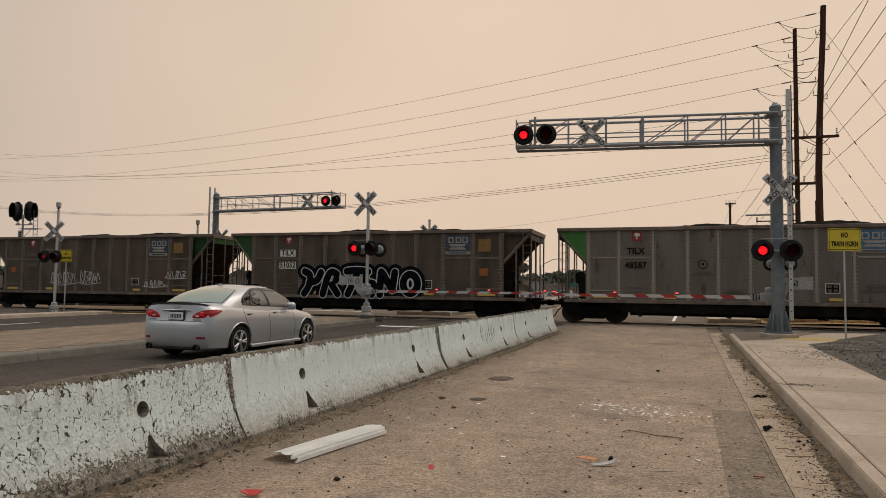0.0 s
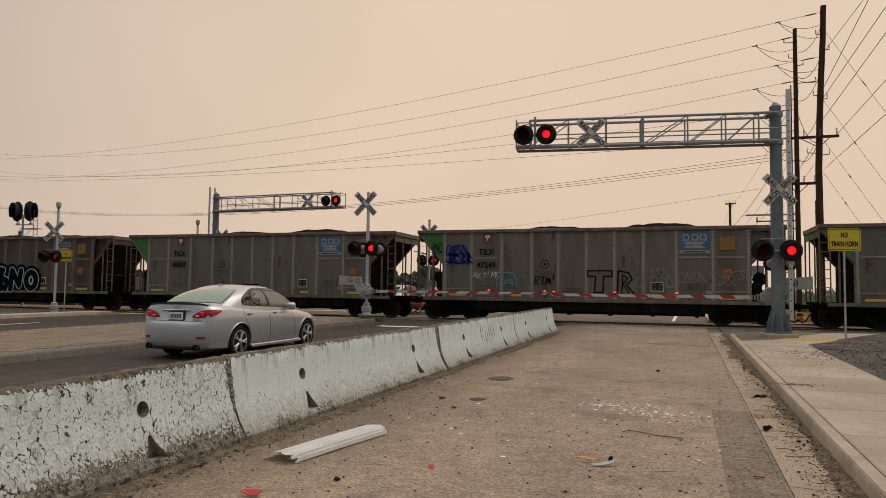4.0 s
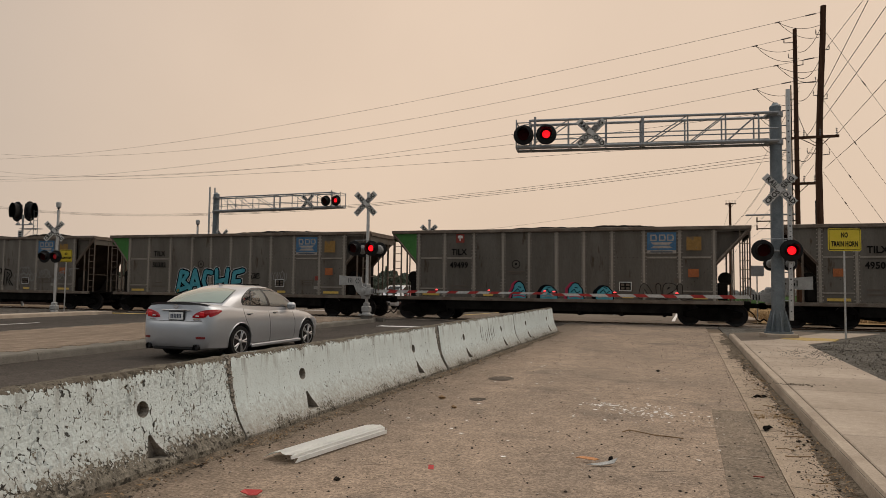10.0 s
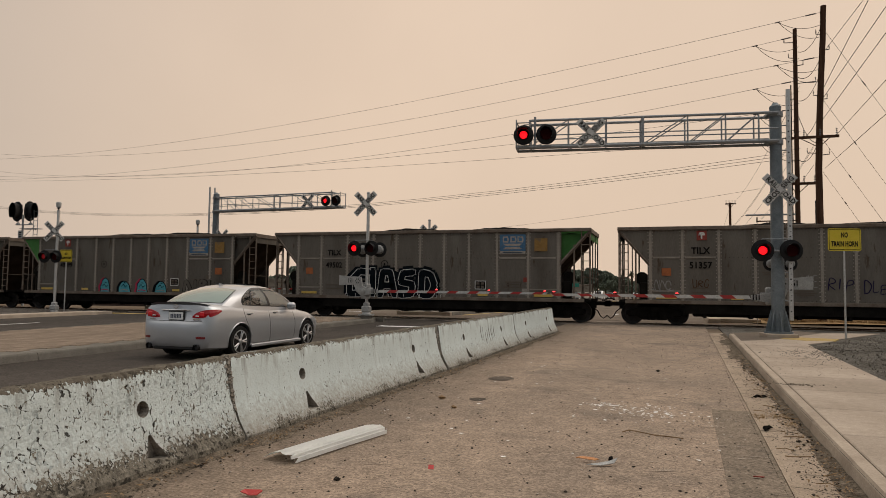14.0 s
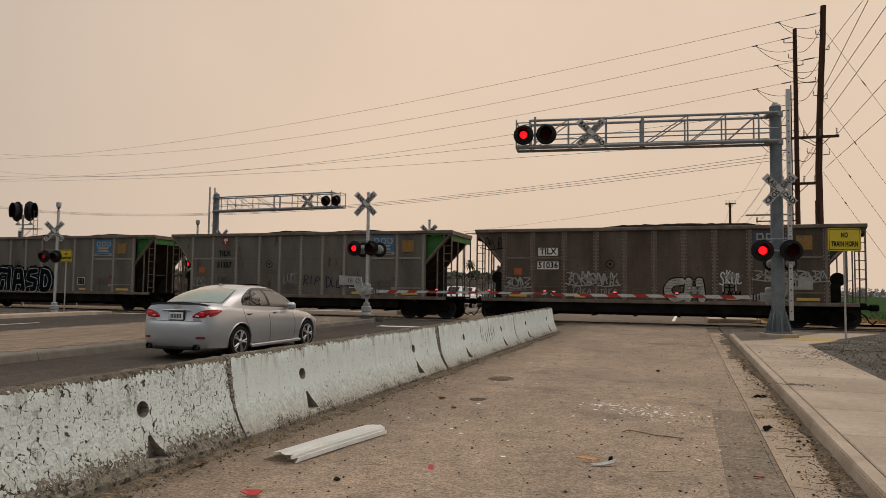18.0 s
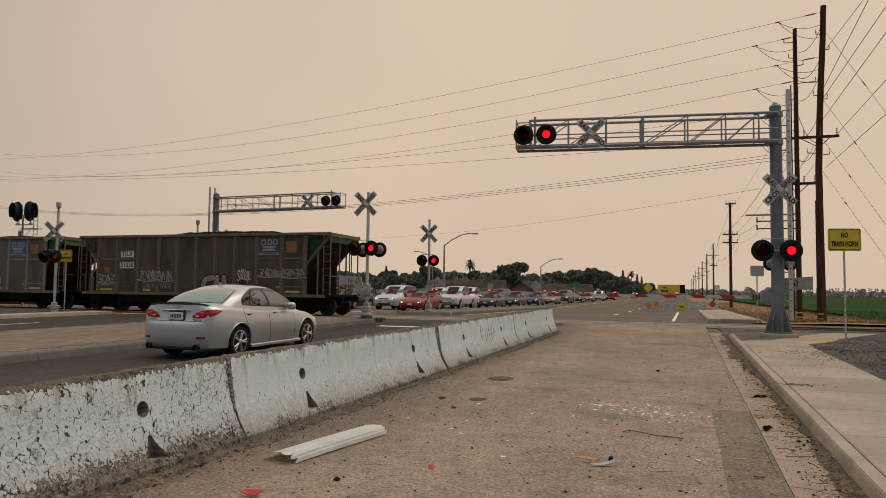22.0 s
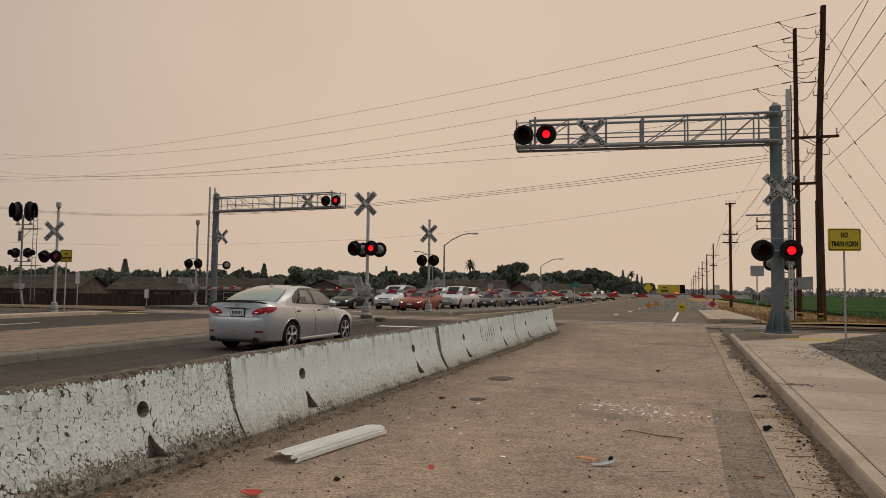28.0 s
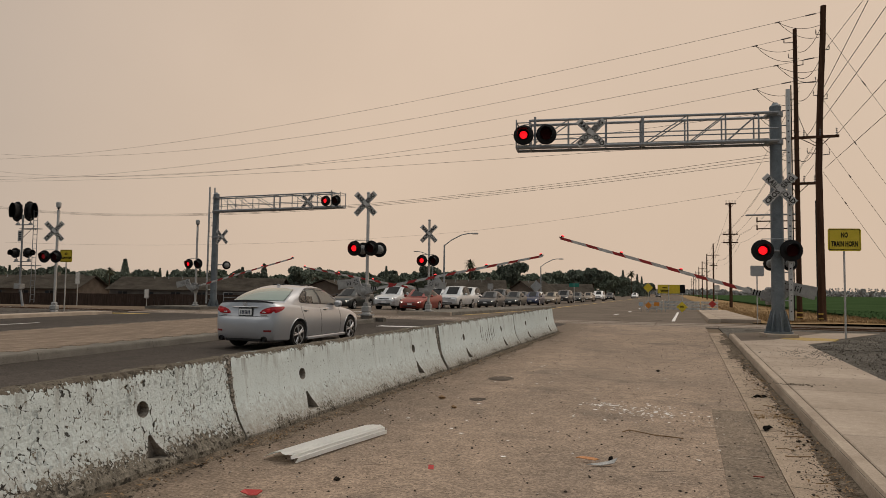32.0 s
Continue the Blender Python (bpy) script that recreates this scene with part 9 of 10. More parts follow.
# ---------------- street lamps, far signs, barricades ----------------
def street_lamp(x, y, h, dx, dz, turn=0):
    e = thing("street_lamp", "grey street lamp with a curved arm", "street lamp", "street lamps", pose(x, y, gz(y), 0, 0, turn))
    bm = B()
    tube(bm, (0, 0, 0), (0, 0, h), 0.11, 0.07, 10)
    part("pole", bm, GALV, e, smooth=40)
    bm = B()
    pipe(bm, [(0, 0, h - 0.1), (dx * 0.25, 0, h + dz * 0.4), (dx * 0.6, 0, h + dz * 0.85), (dx * 0.85, 0, h + dz), (dx, 0, h + dz)], 0.05, 8)
    part("arm", bm, GALV, e)
    bm = B()
    box(bm, dx - 0.1, dx + 0.55, -0.14, 0.14, h + dz - 0.08, h + dz + 0.06, bev=0.05)
    part("lamp_head", bm, HOUSING, e)


street_lamp(-19.5, 59.0, 5.6, 2.5, 1.0, 10)
street_lamp(-17.3, 94.6, 5.0, 2.5, 1.0, 10)
street_lamp(-33.5, 96, 6.4, -2.8, 0.8, 0)

sign("yellow guide sign with dark bars beyond the rails", pose(-0.55, 79, 0), 2.3, 0.95, 1.95, SIGNY, 0.06, border=True)
sign("black and yellow panel beside the guide sign", pose(0.85, 79.2, 0), 0.55, 0.9, 1.98, SIGNB, 0.03, border=False)
bm = B()
for z, w in ((0.15, 0.5), (-0.12, 0.9), (-0.3, 0.8)):
    box(bm, -0.4 - w / 2, -0.4 + w / 2, -0.02, -0.014, z - 0.05, z + 0.05)
gp = tagged(part("guide_bars", bm, SIGNB), "dark bars of lettering on the guide sign", "lettering")
gp.matrix_basis = pose(-0.55, 79, 1.95)
gp.parent = None
sign("yellow diamond lane sign beyond the rails", pose(-2.76, 81.4, 0), 0.78, 0.78, 2.1, SIGNY, 0.04, diamond=True)
sign("green street name sign beyond the rails", pose(-12.9, 95.5, 0), 1.35, 0.5, 2.45, SIGNG, 0.05, border=False)
sign("grey back of a diamond sign beyond the rails", pose(-15.05, 79.4, 0.15), 1.0, 1.0, 1.95, SIGNBACK, 0.05, diamond=True)
sign("grey back of a round sign beyond the rails", pose(-21.3, 82.6, 0), 0.7, 0.7, 2.05, SIGNBACK, 0.04, border=False)
sign("white regulation sign beside the opposing lanes", pose(-40.7, 39.2, -0.3), 0.45, 0.85, 2.35, WHITE, 0.03)
sign("white sign with dark bars by the wooden fence", pose(-43.2, 49.0, -0.4), 0.5, 0.75, 1.3, WHITE, 0.03)
sign("white speed sign beyond the rails", pose(4.1, 75.2, 0), 0.5, 0.55, 2.1, WHITE, 0.035)
sign("diamond sign on a thin post beyond the rails", pose(-19.6, 57.5, 0.1), 0.62, 0.62, 2.2, SIGNBACK, 0.03, diamond=True)


def barricade(x, y, w, label):
    e = thing("barricade", label, "barricade", "road closure barricades", pose(x, y, gz(y)))
    for s in (-1, 1):
        bm = B()
        box(bm, s * w * 0.42 - 0.03, s * w * 0.42 + 0.03, -0.03, 0.03, 0.05, 0.86)
        box(bm, s * w * 0.42 - 0.03, s * w * 0.42 + 0.03, -0.45, 0.45, 0.0, 0.06)
        part("upright", bm, SIGNBACK, e)
    for z in (0.26, 0.52, 0.77):
        bm = B()
        box(bm, -w / 2, w / 2, -0.05, -0.03, z - 0.085, z + 0.085)
        bd = part("board", bm, GATEW, e, "white board with faded stripes")
        for k in range(int(w / 0.5)):
            bm = B()
            x0 = -w / 2 + 0.15 + 0.5 * k
            prism(bm, [(x0, z - 0.085), (x0 + 0.14, z - 0.085), (x0 + 0.28, z + 0.085), (x0 + 0.14, z + 0.085)], "y", -0.054, -0.05)
            bmesh.ops.recalc_face_normals(bm, faces=bm.faces)
            part("stripe", bm, SIGNBACK, bd)
    return e


for k in range(4):
    barricade(-1.55 + 1.45 * k, 59.6 + 0.9 * k, 1.36, "white road closure barricade across the lane")
sign("yellow diamond end sign on the barricade", pose(0.60, 59.3, 0.0), 0.62, 0.62, 0.42, SIGNY, 0.03, ("END",), 0.24, diamond=True)
sign("small blue and white panel on the barricade", pose(-2.55, 58.8, 0.0), 0.36, 0.3, 0.6, PANELBLUE, 0.03, border=False)
sign("red diamond marker on the barricade", pose(2.98, 61.4, 0.0), 0.44, 0.44, 0.66, GATER, 0.03, diamond=True)
sign("orange sign on the barricade", pose(-1.35, 58.9, 0.0), 0.42, 0.3, 0.62, SIGNO, 0.03, border=False)
sign("yellow diamond marker on the barricade", pose(-1.98, 58.8, 0.0), 0.40, 0.40, 0.52, SIGNO, 0.03, diamond=True)

# ---------------- houses and fence ----------------
def house(x, y, w, d, ridge, eave, wall, turn=0, label="low tan house with a brown shingle roof", hip=False):
    e = thing("house", label, "house", "houses behind the fence", pose(x, y, -1.3, 0, 0, turn))
    bm = B()
    prism(bm, [(-d / 2, 0), (d / 2, 0), (d / 2, eave), (0, ridge - 0.15), (-d / 2, eave)], "x", -w / 2, w / 2)
    part("wall", bm, wall, e)
    for s in (-1, 1):
        bm = B()
        o = 0.55
        k = (ridge - eave) / (d / 2)
        y1 = s * (d / 2 + o)
        z1 = eave - k * o
        rows = 15
        up = []
        for i in range(rows):
            f0, f1 = i / rows, (i + 1) / rows
            up += [(y1 * (1 - f0), z1 + (ridge - z1) * f0 + 0.085), (y1 * (1 - f1), z1 + (ridge - z1) * f1 + 0.06)]
        prism(bm, [(y1, z1), *up, (0, ridge)], "x", -w / 2 - 0.5, w / 2 + 0.5)
        bmesh.ops.recalc_face_normals(bm, faces=bm.faces)
        part("roof_slope", bm, ROOFM, e, "brown shingle roof slope")
    for k in range(int(w / 4)):
        xx = -w / 2 + 2 + 4 * k
        bm = B()
        box(bm, xx - 0.75, xx + 0.75, -d / 2 - 0.04, -d / 2 + 0.02, 1.0, 2.1)
        wn_ = part("window", bm, GREYST, e, "dull framed window")
        for q in (-0.36, 0.36):
            bm = B()
            box(bm, xx + q - 0.31, xx + q + 0.31, -d / 2 - 0.05, -d / 2 - 0.03, 1.07, 2.03)
            part("pane", bm, GLASSD, wn_)
    bm = B()
    box(bm, w * 0.22, w * 0.22 + 0.7, -0.4, 0.4, eave, ridge + 0.5)
    part("chimney", bm, STUCCO, e)
    for k in range(3):
        bm = B()
        tube(bm, (-w * 0.3 + k * 2.2, -0.8, ridge - 0.5), (-w * 0.3 + k * 2.2, -0.8, ridge + 0.18), 0.06, n=6)
        part("vent", bm, HOUSING, e)


house(-98, 84, 22, 10, 4.35, 2.5, STUCCO, 18)
house(-70.5, 92.5, 25, 10, 4.3, 2.5, GREYST, 18, "long grey house with a brown shingle roof")
house(-112, 98, 18, 10, 4.8, 2.6, STUCCO, 18)
house(-53, 104, 14, 9, 4.2, 2.5, STUCCO, 100, "tan house with its gable to the road")
house(-32.3, 113.6, 10, 8, 4.6, 2.7, GREYST, 18, "grey house behind the queue of cars")
house(-29.0, 148.4, 7, 8, 5.0, 2.8, STUCCO, 60, "tan house with its gable to the road")
house(-28, 178, 16, 10, 4.8, 2.6, STUCCO, 15, "tan house among trees down the road")

fence = thing("wooden_fence", "dark brown board fence before the houses", "fence")
fa, fb = Vector((-112, 58.6, -1.4)), Vector((-36, 84.4, -1.2))
n = 32
d = (fb - fa) / n
ang = math.degrees(math.atan2(d.y, d.x))
for k in range(n):
    p = fa + d * k
    L = d.length
    bm = B()
    for i in range(16):
        x0 = 0.02 + i * (L - 0.06) / 16
        hgt = 1.82 + 0.03 * noise.noise(Vector((k * 3.1, i * 1.7, 0)))
        box(bm, x0, x0 + (L - 0.06) / 16 - 0.012, -0.012 + 0.004 * (i % 2), 0.01 + 0.004 * (i % 2), 0.03, hgt)
    ob = part("fence_panel", bm, WOODF, fence)
    ob["kind"] = "stuff"
    ob.matrix_basis = Matrix.Translation(p) @ pose(0, 0, 0, 0, 0, ang)
    bm = B()
    box(bm, -0.05, 0.05, 0.03, 0.13, -0.2, 1.85)
    ob = part("post", bm, WOODF, fence)
    ob.matrix_basis = Matrix.Translation(p) @ pose(0, 0, 0, 0, 0, ang)

cfence = thing("mesh_fence", "low grey mesh fence behind the queue of cars", "fence")
for k in range(14):
    x, y = -52 + 2.5 * k, 72 + 0.35 * k
    bm = B()
    tube(bm, (x, y, -0.9), (x, y, 0.95), 0.03, n=6)
    part("post", bm, GALV, cfence)
    if k < 13:
        for z in (0.9, 0.3, -0.3):
            bm = B()
            tube(bm, (x, y, z), (x + 2.5, y + 0.35, z), 0.018, n=4)
            part("rail", bm, GALV, cfence)


# ---------------- trees ----------------
def crown_mesh(seed, n, blobs, leaf=0.34):
    """Leaf clumps scattered in uneven lobes; unit-sized in metres."""
    rnd = random.Random(seed)
    verts, faces = [], []
    for _ in range(n):
        cx, cy, cz, r = rnd.choice(blobs)
        v = Vector((rnd.gauss(0, 1), rnd.gauss(0, 1), rnd.gauss(0, 1)))
        v.normalize()
        v *= r * (rnd.random() ** 0.35)
        p = Vector((cx, cy, cz)) + Vector((v.x, v.y, v.z * 0.85))
        q = Euler([rnd.uniform(0, 6.28) for _ in range(3)]).to_matrix()
        s = leaf * rnd.uniform(0.6, 1.4)
        b = len(verts)
        for a, c in ((-1, -0.6), (1, -0.6), (0.8, 0.6), (-0.7, 0.7)):
            verts.append(p + q @ Vector((a * s, c * s, 0)))
        faces.append((b, b + 1, b + 2, b + 3))
    me = bpy.data.meshes.new("crown")
    me.from_pydata([tuple(v) for v in verts], [], faces)
    return me


def lobes(seed, h, w, n):
    rnd = random.Random(seed)
    out = []
    for _ in range(n):
        a, r = rnd.uniform(0, 6.28), rnd.uniform(0, 0.62) * w
        z = rnd.uniform(0.42, 0.86) * h
        out.append((r * math.cos(a), r * math.sin(a), z, rnd.uniform(0.2, 0.34) * w * (1.1 - 0.4 * z / h)))
    return out


def limbed_trunk(bm, h, w, seed, r):
    rnd = random.Random(seed)
    tube(bm, (0, 0, -0.3), (0.1, 0, h * 0.45), r, r * 0.7, 8)
    for k in range(6):
        a = k * 1.05 + rnd.uniform(-0.3, 0.3)
        tube(bm, (0.1, 0, h * 0.38), (w * 0.4 * math.cos(a), w * 0.4 * math.sin(a), h * rnd.uniform(0.62, 0.8)), r * 0.45, r * 0.12, 6)
    tube(bm, (0.1, 0, h * 0.45), (0, 0, h * 0.85), r * 0.6, r * 0.15, 6)


TREES = {}
for kind, h, w, cnt, n in (("round", 8.0, 8.0, 9, 3400), ("tall", 10.0, 7.0, 10, 3400), ("wide", 7.0, 11.0, 11, 3800)):
    for v in range(2):
        sd = hash_ = 40 + len(TREES) * 7
        bmt = B()
        limbed_trunk(bmt, h, w, sd, 0.28)
        me_t = bpy.data.meshes.new("trunk")
        bmt.to_mesh(me_t)
        bmt.free()
        me_t.materials.append(BARK)
        me_c = crown_mesh(sd, n, lobes(sd, h, w * 0.62, cnt * 2), 0.30)
        me_c.materials.append(LEAFA if v else LEAFB)
        TREES[(kind, v)] = (me_t, me_c)
me_c = crown_mesh(91, 2600, [(0, 0, 1.0 + i * 0.62, 0.95 * (1 - (i / 16) ** 1.6) + 0.12) for i in range(16)], 0.2)
me_c.materials.append(LEAFA)
bmt = B()
tube(bmt, (0, 0, -0.3), (0, 0, 9.0), 0.18, 0.05, 8)
me_t = bpy.data.meshes.new("trunk")
bmt.to_mesh(me_t)
bmt.free()
me_t.materials.append(BARK)
TREES[("cypress", 0)] = (me_t, me_c)
me_c = crown_mesh(92, 2800, [(0, 0, 2.0 + i * 0.6, 2.2 * (1 - i / 14) + 0.15) for i in range(14)], 0.2)
me_c.materials.append(LEAFA)
TREES[("conifer", 0)] = (me_t, me_c)
# palm: a bare trunk with drooping fronds
bmt = B()
tube(bmt, (0, 0, -0.3), (0.1, 0, 8.6), 0.2, 0.16, 8)
me_t = bpy.data.meshes.new("trunk")
bmt.to_mesh(me_t)
bmt.free()
me_t.materials.append(BARK)
bmt = B()
rnd = random.Random(7)
for k in range(46):
    a, up = rnd.uniform(0, 6.28), rnd.uniform(-0.9, 1.1)
    pts = []
    for i in range(6):
        t = i / 5
        rr = 1.9 * t * math.cos(up * (1 - 0.2 * t))
        pts.append(Vector((0.1 + rr * math.cos(a), rr * math.sin(a), 8.7 + 1.9 * t * math.sin(up) - 0.8 * t * t)))
    side_ = Vector((-math.sin(a), math.cos(a), 0))
    prev = None
    for i, p in enumerate(pts):
        wd = 0.22 * math.sin(math.pi * (0.12 + 0.85 * i / 5))
        cur = (bmt.verts.new(p + side_ * wd), bmt.verts.new(p - side_ * wd))
        if prev:
            bmt.faces.new((prev[0], prev[1], cur[1], cur[0]))
        prev = cur
me_c = bpy.data.meshes.new("crown")
bmt.to_mesh(me_c)
bmt.free()
me_c.materials.append(PALML)
TREES[("palm", 0)] = (me_t, me_c)
WORDS = {"round": "broad dark green tree", "tall": "tall leafy tree", "wide": "wide spreading tree", "cypress": "narrow dark cypress", "conifer": "pointed dark conifer", "palm": "slender palm tree"}


def tree(kind, v, x, y, z, s, sx=1.0):
    e = thing("tree", WORDS[kind] + " beyond the rails", "tree", "trees beyond the rails", pose(x, y, z, 0, 0, (x * 37 + y * 13) % 360) @ Matrix.Diagonal((s * sx, s * sx, s, 1)))
    for nm, me in zip(("trunk", "crown"), TREES[(kind, v)]):
        o = new(nm, me)
        o.parent = e


# a place along the view: how far right of the picture's middle, and how deep
def spot(px, deep):
    a, c, s = (px - 784) * deep / 1230, math.cos(radians(18.4)), math.sin(radians(18.4))
    return a * c - deep * s, a * s + deep * c


for px, deep, kind, v, s in (
        (5, 150, "wide", 1, 0.9), (80, 155, "round", 1, 0.85), (170, 150, "wide", 0, 0.85), (262, 160, "round", 1, 0.8), (310, 165, "wide", 1, 0.9), (385, 165, "round", 0, 0.85), (350, 175, "wide", 0, 0.95), (520, 165, "wide", 1, 0.9),
        (565, 170, "round", 0, 0.95), (640, 180, "wide", 0, 0.95), (680, 185, "round", 1, 0.95), (718, 185, "wide", 1, 0.95), (752, 190, "wide", 0, 0.95), (785, 195, "wide", 1, 0.95), (815, 200, "wide", 0, 0.95), (855, 205, "wide", 1, 1.0),
        (885, 205, "round", 0, 1.0), (940, 210, "wide", 0, 1.0), (975, 215, "wide", 1, 1.0), (1000, 220, "round", 1, 1.0),
        (-30, 120, "wide", 0, 0.8), (18, 125, "cypress", 0, 0.55), (30, 118, "cypress", 0, 0.5), (62, 130, "wide", 1, 0.75), (100, 140, "round", 0, 0.8), (140, 130, "round", 1, 0.65),
        (195, 135, "palm", 0, 0.62), (222, 128, "conifer", 0, 0.72), (205, 150, "wide", 0, 0.8), (245, 150, "wide", 1, 0.72), (272, 150, "cypress", 0, 0.55), (284, 152, "cypress", 0, 0.6), (297, 150, "cypress", 0, 0.55),
        (325, 140, "round", 1, 0.75), (355, 150, "cypress", 0, 0.6), (372, 148, "cypress", 0, 0.55), (405, 140, "wide", 0, 0.7), (430, 135, "conifer", 0, 0.62), (425, 150, "round", 0, 0.8), (468, 132, "conifer", 0, 0.68),
        (455, 160, "wide", 1, 0.8), (500, 150, "wide", 0, 0.75), (540, 150, "round", 1, 0.9), (585, 160, "wide", 0, 0.95), (620, 165, "round", 1, 0.85), (660, 170, "wide", 1, 0.75), (684, 160, "cypress", 0, 0.72),
        (700, 175, "round", 0, 0.8), (735, 180, "wide", 0, 0.85), (770, 180, "round", 1, 1.0), (800, 185, "wide", 1, 0.9), (832, 190, "palm", 0, 1.05), (840, 200, "round", 0, 0.95), (870, 190, "wide", 0, 0.9),
        (905, 190, "round", 1, 1.2), (930, 185, "tall", 0, 0.62), (958, 200, "wide", 1, 0.85), (990, 210, "round", 0, 1.0), (1012, 215, "wide", 0, 0.95), (1030, 205, "round", 1, 1.05), (1050, 200, "tall", 1, 1.0),
        (1072, 215, "round", 0, 1.05), (1088, 235, "wide", 0, 1.0), (1100, 260, "round", 1, 1.0), (1118, 270, "palm", 0, 1.05), (1103, 250, "cypress", 0, 0.9), (1128, 300, "cypress", 0, 0.9), (1136, 320, "cypress", 0, 0.85),
        (1112, 290, "wide", 1, 0.9), (1125, 340, "round", 0, 0.95), (1138, 380, "wide", 1, 0.9), (1150, 430, "round", 1, 1.0)):
    x, y = spot(px, deep)
    tree(kind, v, x, y, -0.9 if px < 760 else -0.2, s * 1.02)

# dark hedge line that closes the gaps below the crowns
bm = B()
rnd = random.Random(77)
vs, fs = [], []
for k in range(12000):
    t = rnd.random()
    px = -60 + 1210 * t
    deep = 185 + 110 * t + rnd.uniform(-6, 6)
    x, y = spot(px, deep)
    z = rnd.uniform(-1, 3.4 + 1.6 * noise.noise(Vector((px * 0.03, 0, 0))) + t)
    q = Euler([rnd.uniform(0, 6.28) for _ in range(3)]).to_matrix()
    b = len(vs)
    sc = rnd.uniform(0.35, 0.8)
    for a, c in ((-1, -0.6), (1, -0.6), (0.8, 0.6), (-0.7, 0.7)):
        vs.append(tuple(Vector((x, y, z)) + q @ Vector((a * sc, c * sc, 0))))
    fs.append((b, b + 1, b + 2, b + 3))
bm.free()
me = bpy.data.meshes.new("hedge")
me.from_pydata(vs, [], fs)
me.materials.append(LEAFA)
tagged(new("hedge", me), "dense dark hedges and shrubs behind the houses", "hedge", kind="stuff")

# far trees along the field's horizon, paled to grey in place of haze
vs, fs = [], []
for k in range(12000):
    px = rnd.uniform(1150, 1900)
    deep = rnd.uniform(760, 860)
    x, y = spot(px, deep)
    clump = noise.noise(Vector((px * 0.06, 3, 0)))
    z = rnd.random() * max(2.2, 5.5 + 7 * clump)
    # pointed conifers stand over the low line
    if k % 3 == 0:
        px = 1390 + 11.5 * int(rnd.random() * 44) + 3 * math.sin(k * 0.001 + int(px))
        z = rnd.random() ** 1.3 * 9.5
        x, y = spot(px + rnd.gauss(0, 1) * 1.5 * (1 - z / 10), 800)
    q = Euler([rnd.uniform(0, 6.28) for _ in range(3)]).to_matrix()
    b = len(vs)
    sc = rnd.uniform(0.8, 1.9) if k % 3 else rnd.uniform(0.4, 0.9)
    for a, c in ((-1, -0.6), (1, -0.6), (0.8, 0.6), (-0.7, 0.7)):
        vs.append(tuple(Vector((x, y, z)) + q @ Vector((a * sc, c * sc, 0))))
    fs.append((b, b + 1, b + 2, b + 3))
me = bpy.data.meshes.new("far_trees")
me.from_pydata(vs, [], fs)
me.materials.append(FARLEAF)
tagged(new("far_trees", me), "line of far trees beyond the field, haze put into their colour", "trees", kind="stuff")
# ---------------- field and verges ----------------
bm = B()
sheet(bm, steps(10.5, 520, 30), [44, 60, 90, 140, 220, 400, 750], lambda x, y: 0.22)
box(bm, 10.5, 11.0, 44, 750, -0.2, 0.22)
box(bm, 10.5, 520, 43.5, 44, -0.2, 0.22)
tagged(part("crop_field", bm, CROP), "green low crop field beyond the rails", "field", kind="stuff")
vs, fs = [], []
for k in range(4000):
    t = rnd.random() ** 2
    y = 44 + 24 * t
    x = rnd.uniform(10.5, 40 + y * 0.5)
    z = 0.19
    a = rnd.uniform(0, 3.14)
    hh, w = rnd.uniform(0.05, 0.10), rnd.uniform(0.03, 0.08)
    b = len(vs)
    dx, dy = w * math.cos(a), w * math.sin(a)
    vs += [(x - dx, y - dy, z), (x + dx, y + dy, z), (x + dx * 0.6, y + dy * 0.6, z + hh), (x - dx * 0.6, y - dy * 0.6, z + hh)]
    fs.append((b, b + 1, b + 2, b + 3))
me = bpy.data.meshes.new("crop_plants")
me.from_pydata(vs, [], fs)
me.materials.append(CROP)
tagged(new("crop_plants", me), "rows of green crop plants", "crop", kind="stuff")
bm = B()
sheet(bm, [3.4, 5, 7, 8.8, 10.5], [34.2, 40, 60, 100, 200, 500], lambda x, y: gz(y) + 0.03 + 0.05 * (5 < x < 10))
tagged(part("verge", bm, STRAW), "dry straw-coloured grass verge", "verge", kind="stuff")
vs, fs = [], []
for k in range(14000):
    t = rnd.random() ** 2
    y = 36 + 90 * t
    x = rnd.uniform(4.2, 10.6)
    if y < 42 and x > 10:
        continue
    z = gz(y)
    a = rnd.uniform(0, 3.14)
    hh, w = rnd.uniform(0.08, 0.34) * (0.5 + 0.6 * abs(noise.noise(Vector((x, y * 0.5, 0))))), 0.035
    b = len(vs)
    dx, dy = w * math.cos(a), w * math.sin(a)
    lx, ly = rnd.uniform(-0.1, 0.1), rnd.uniform(-0.1, 0.1)
    vs += [(x - dx, y - dy, z), (x + dx, y + dy, z), (x + lx, y + ly, z + hh)]
    fs.append((b, b + 1, b + 2))
me = bpy.data.meshes.new("dry_grass")
me.from_pydata(vs, [], fs)
me.materials.append(STRAW)
tagged(new("dry_grass", me), "tufts of dry straw-coloured grass", "grass", kind="stuff")
# ---------------- litter on the closed lane ----------------
# fallen white ribbed plank by the barrier
e = thing("fallen_plank", "broken white ribbed plastic plank lying on the asphalt", "plank", at=pose(-3.20, 5.28, gz(5.3) + 0.01, 0.5, 0, -11.0))
bm = B()
rnd = random.Random(3)
L = 1.38
prof = [(-0.175, 0.012), (-0.16, 0.022), (-0.10, 0.055), (-0.07, 0.064), (0.0, 0.072), (0.07, 0.075), (0.115, 0.072), (0.128, 0.06), (0.142, 0.058), (0.150, 0.036), (0.163, 0.034), (0.170, 0.0)]
rows = []
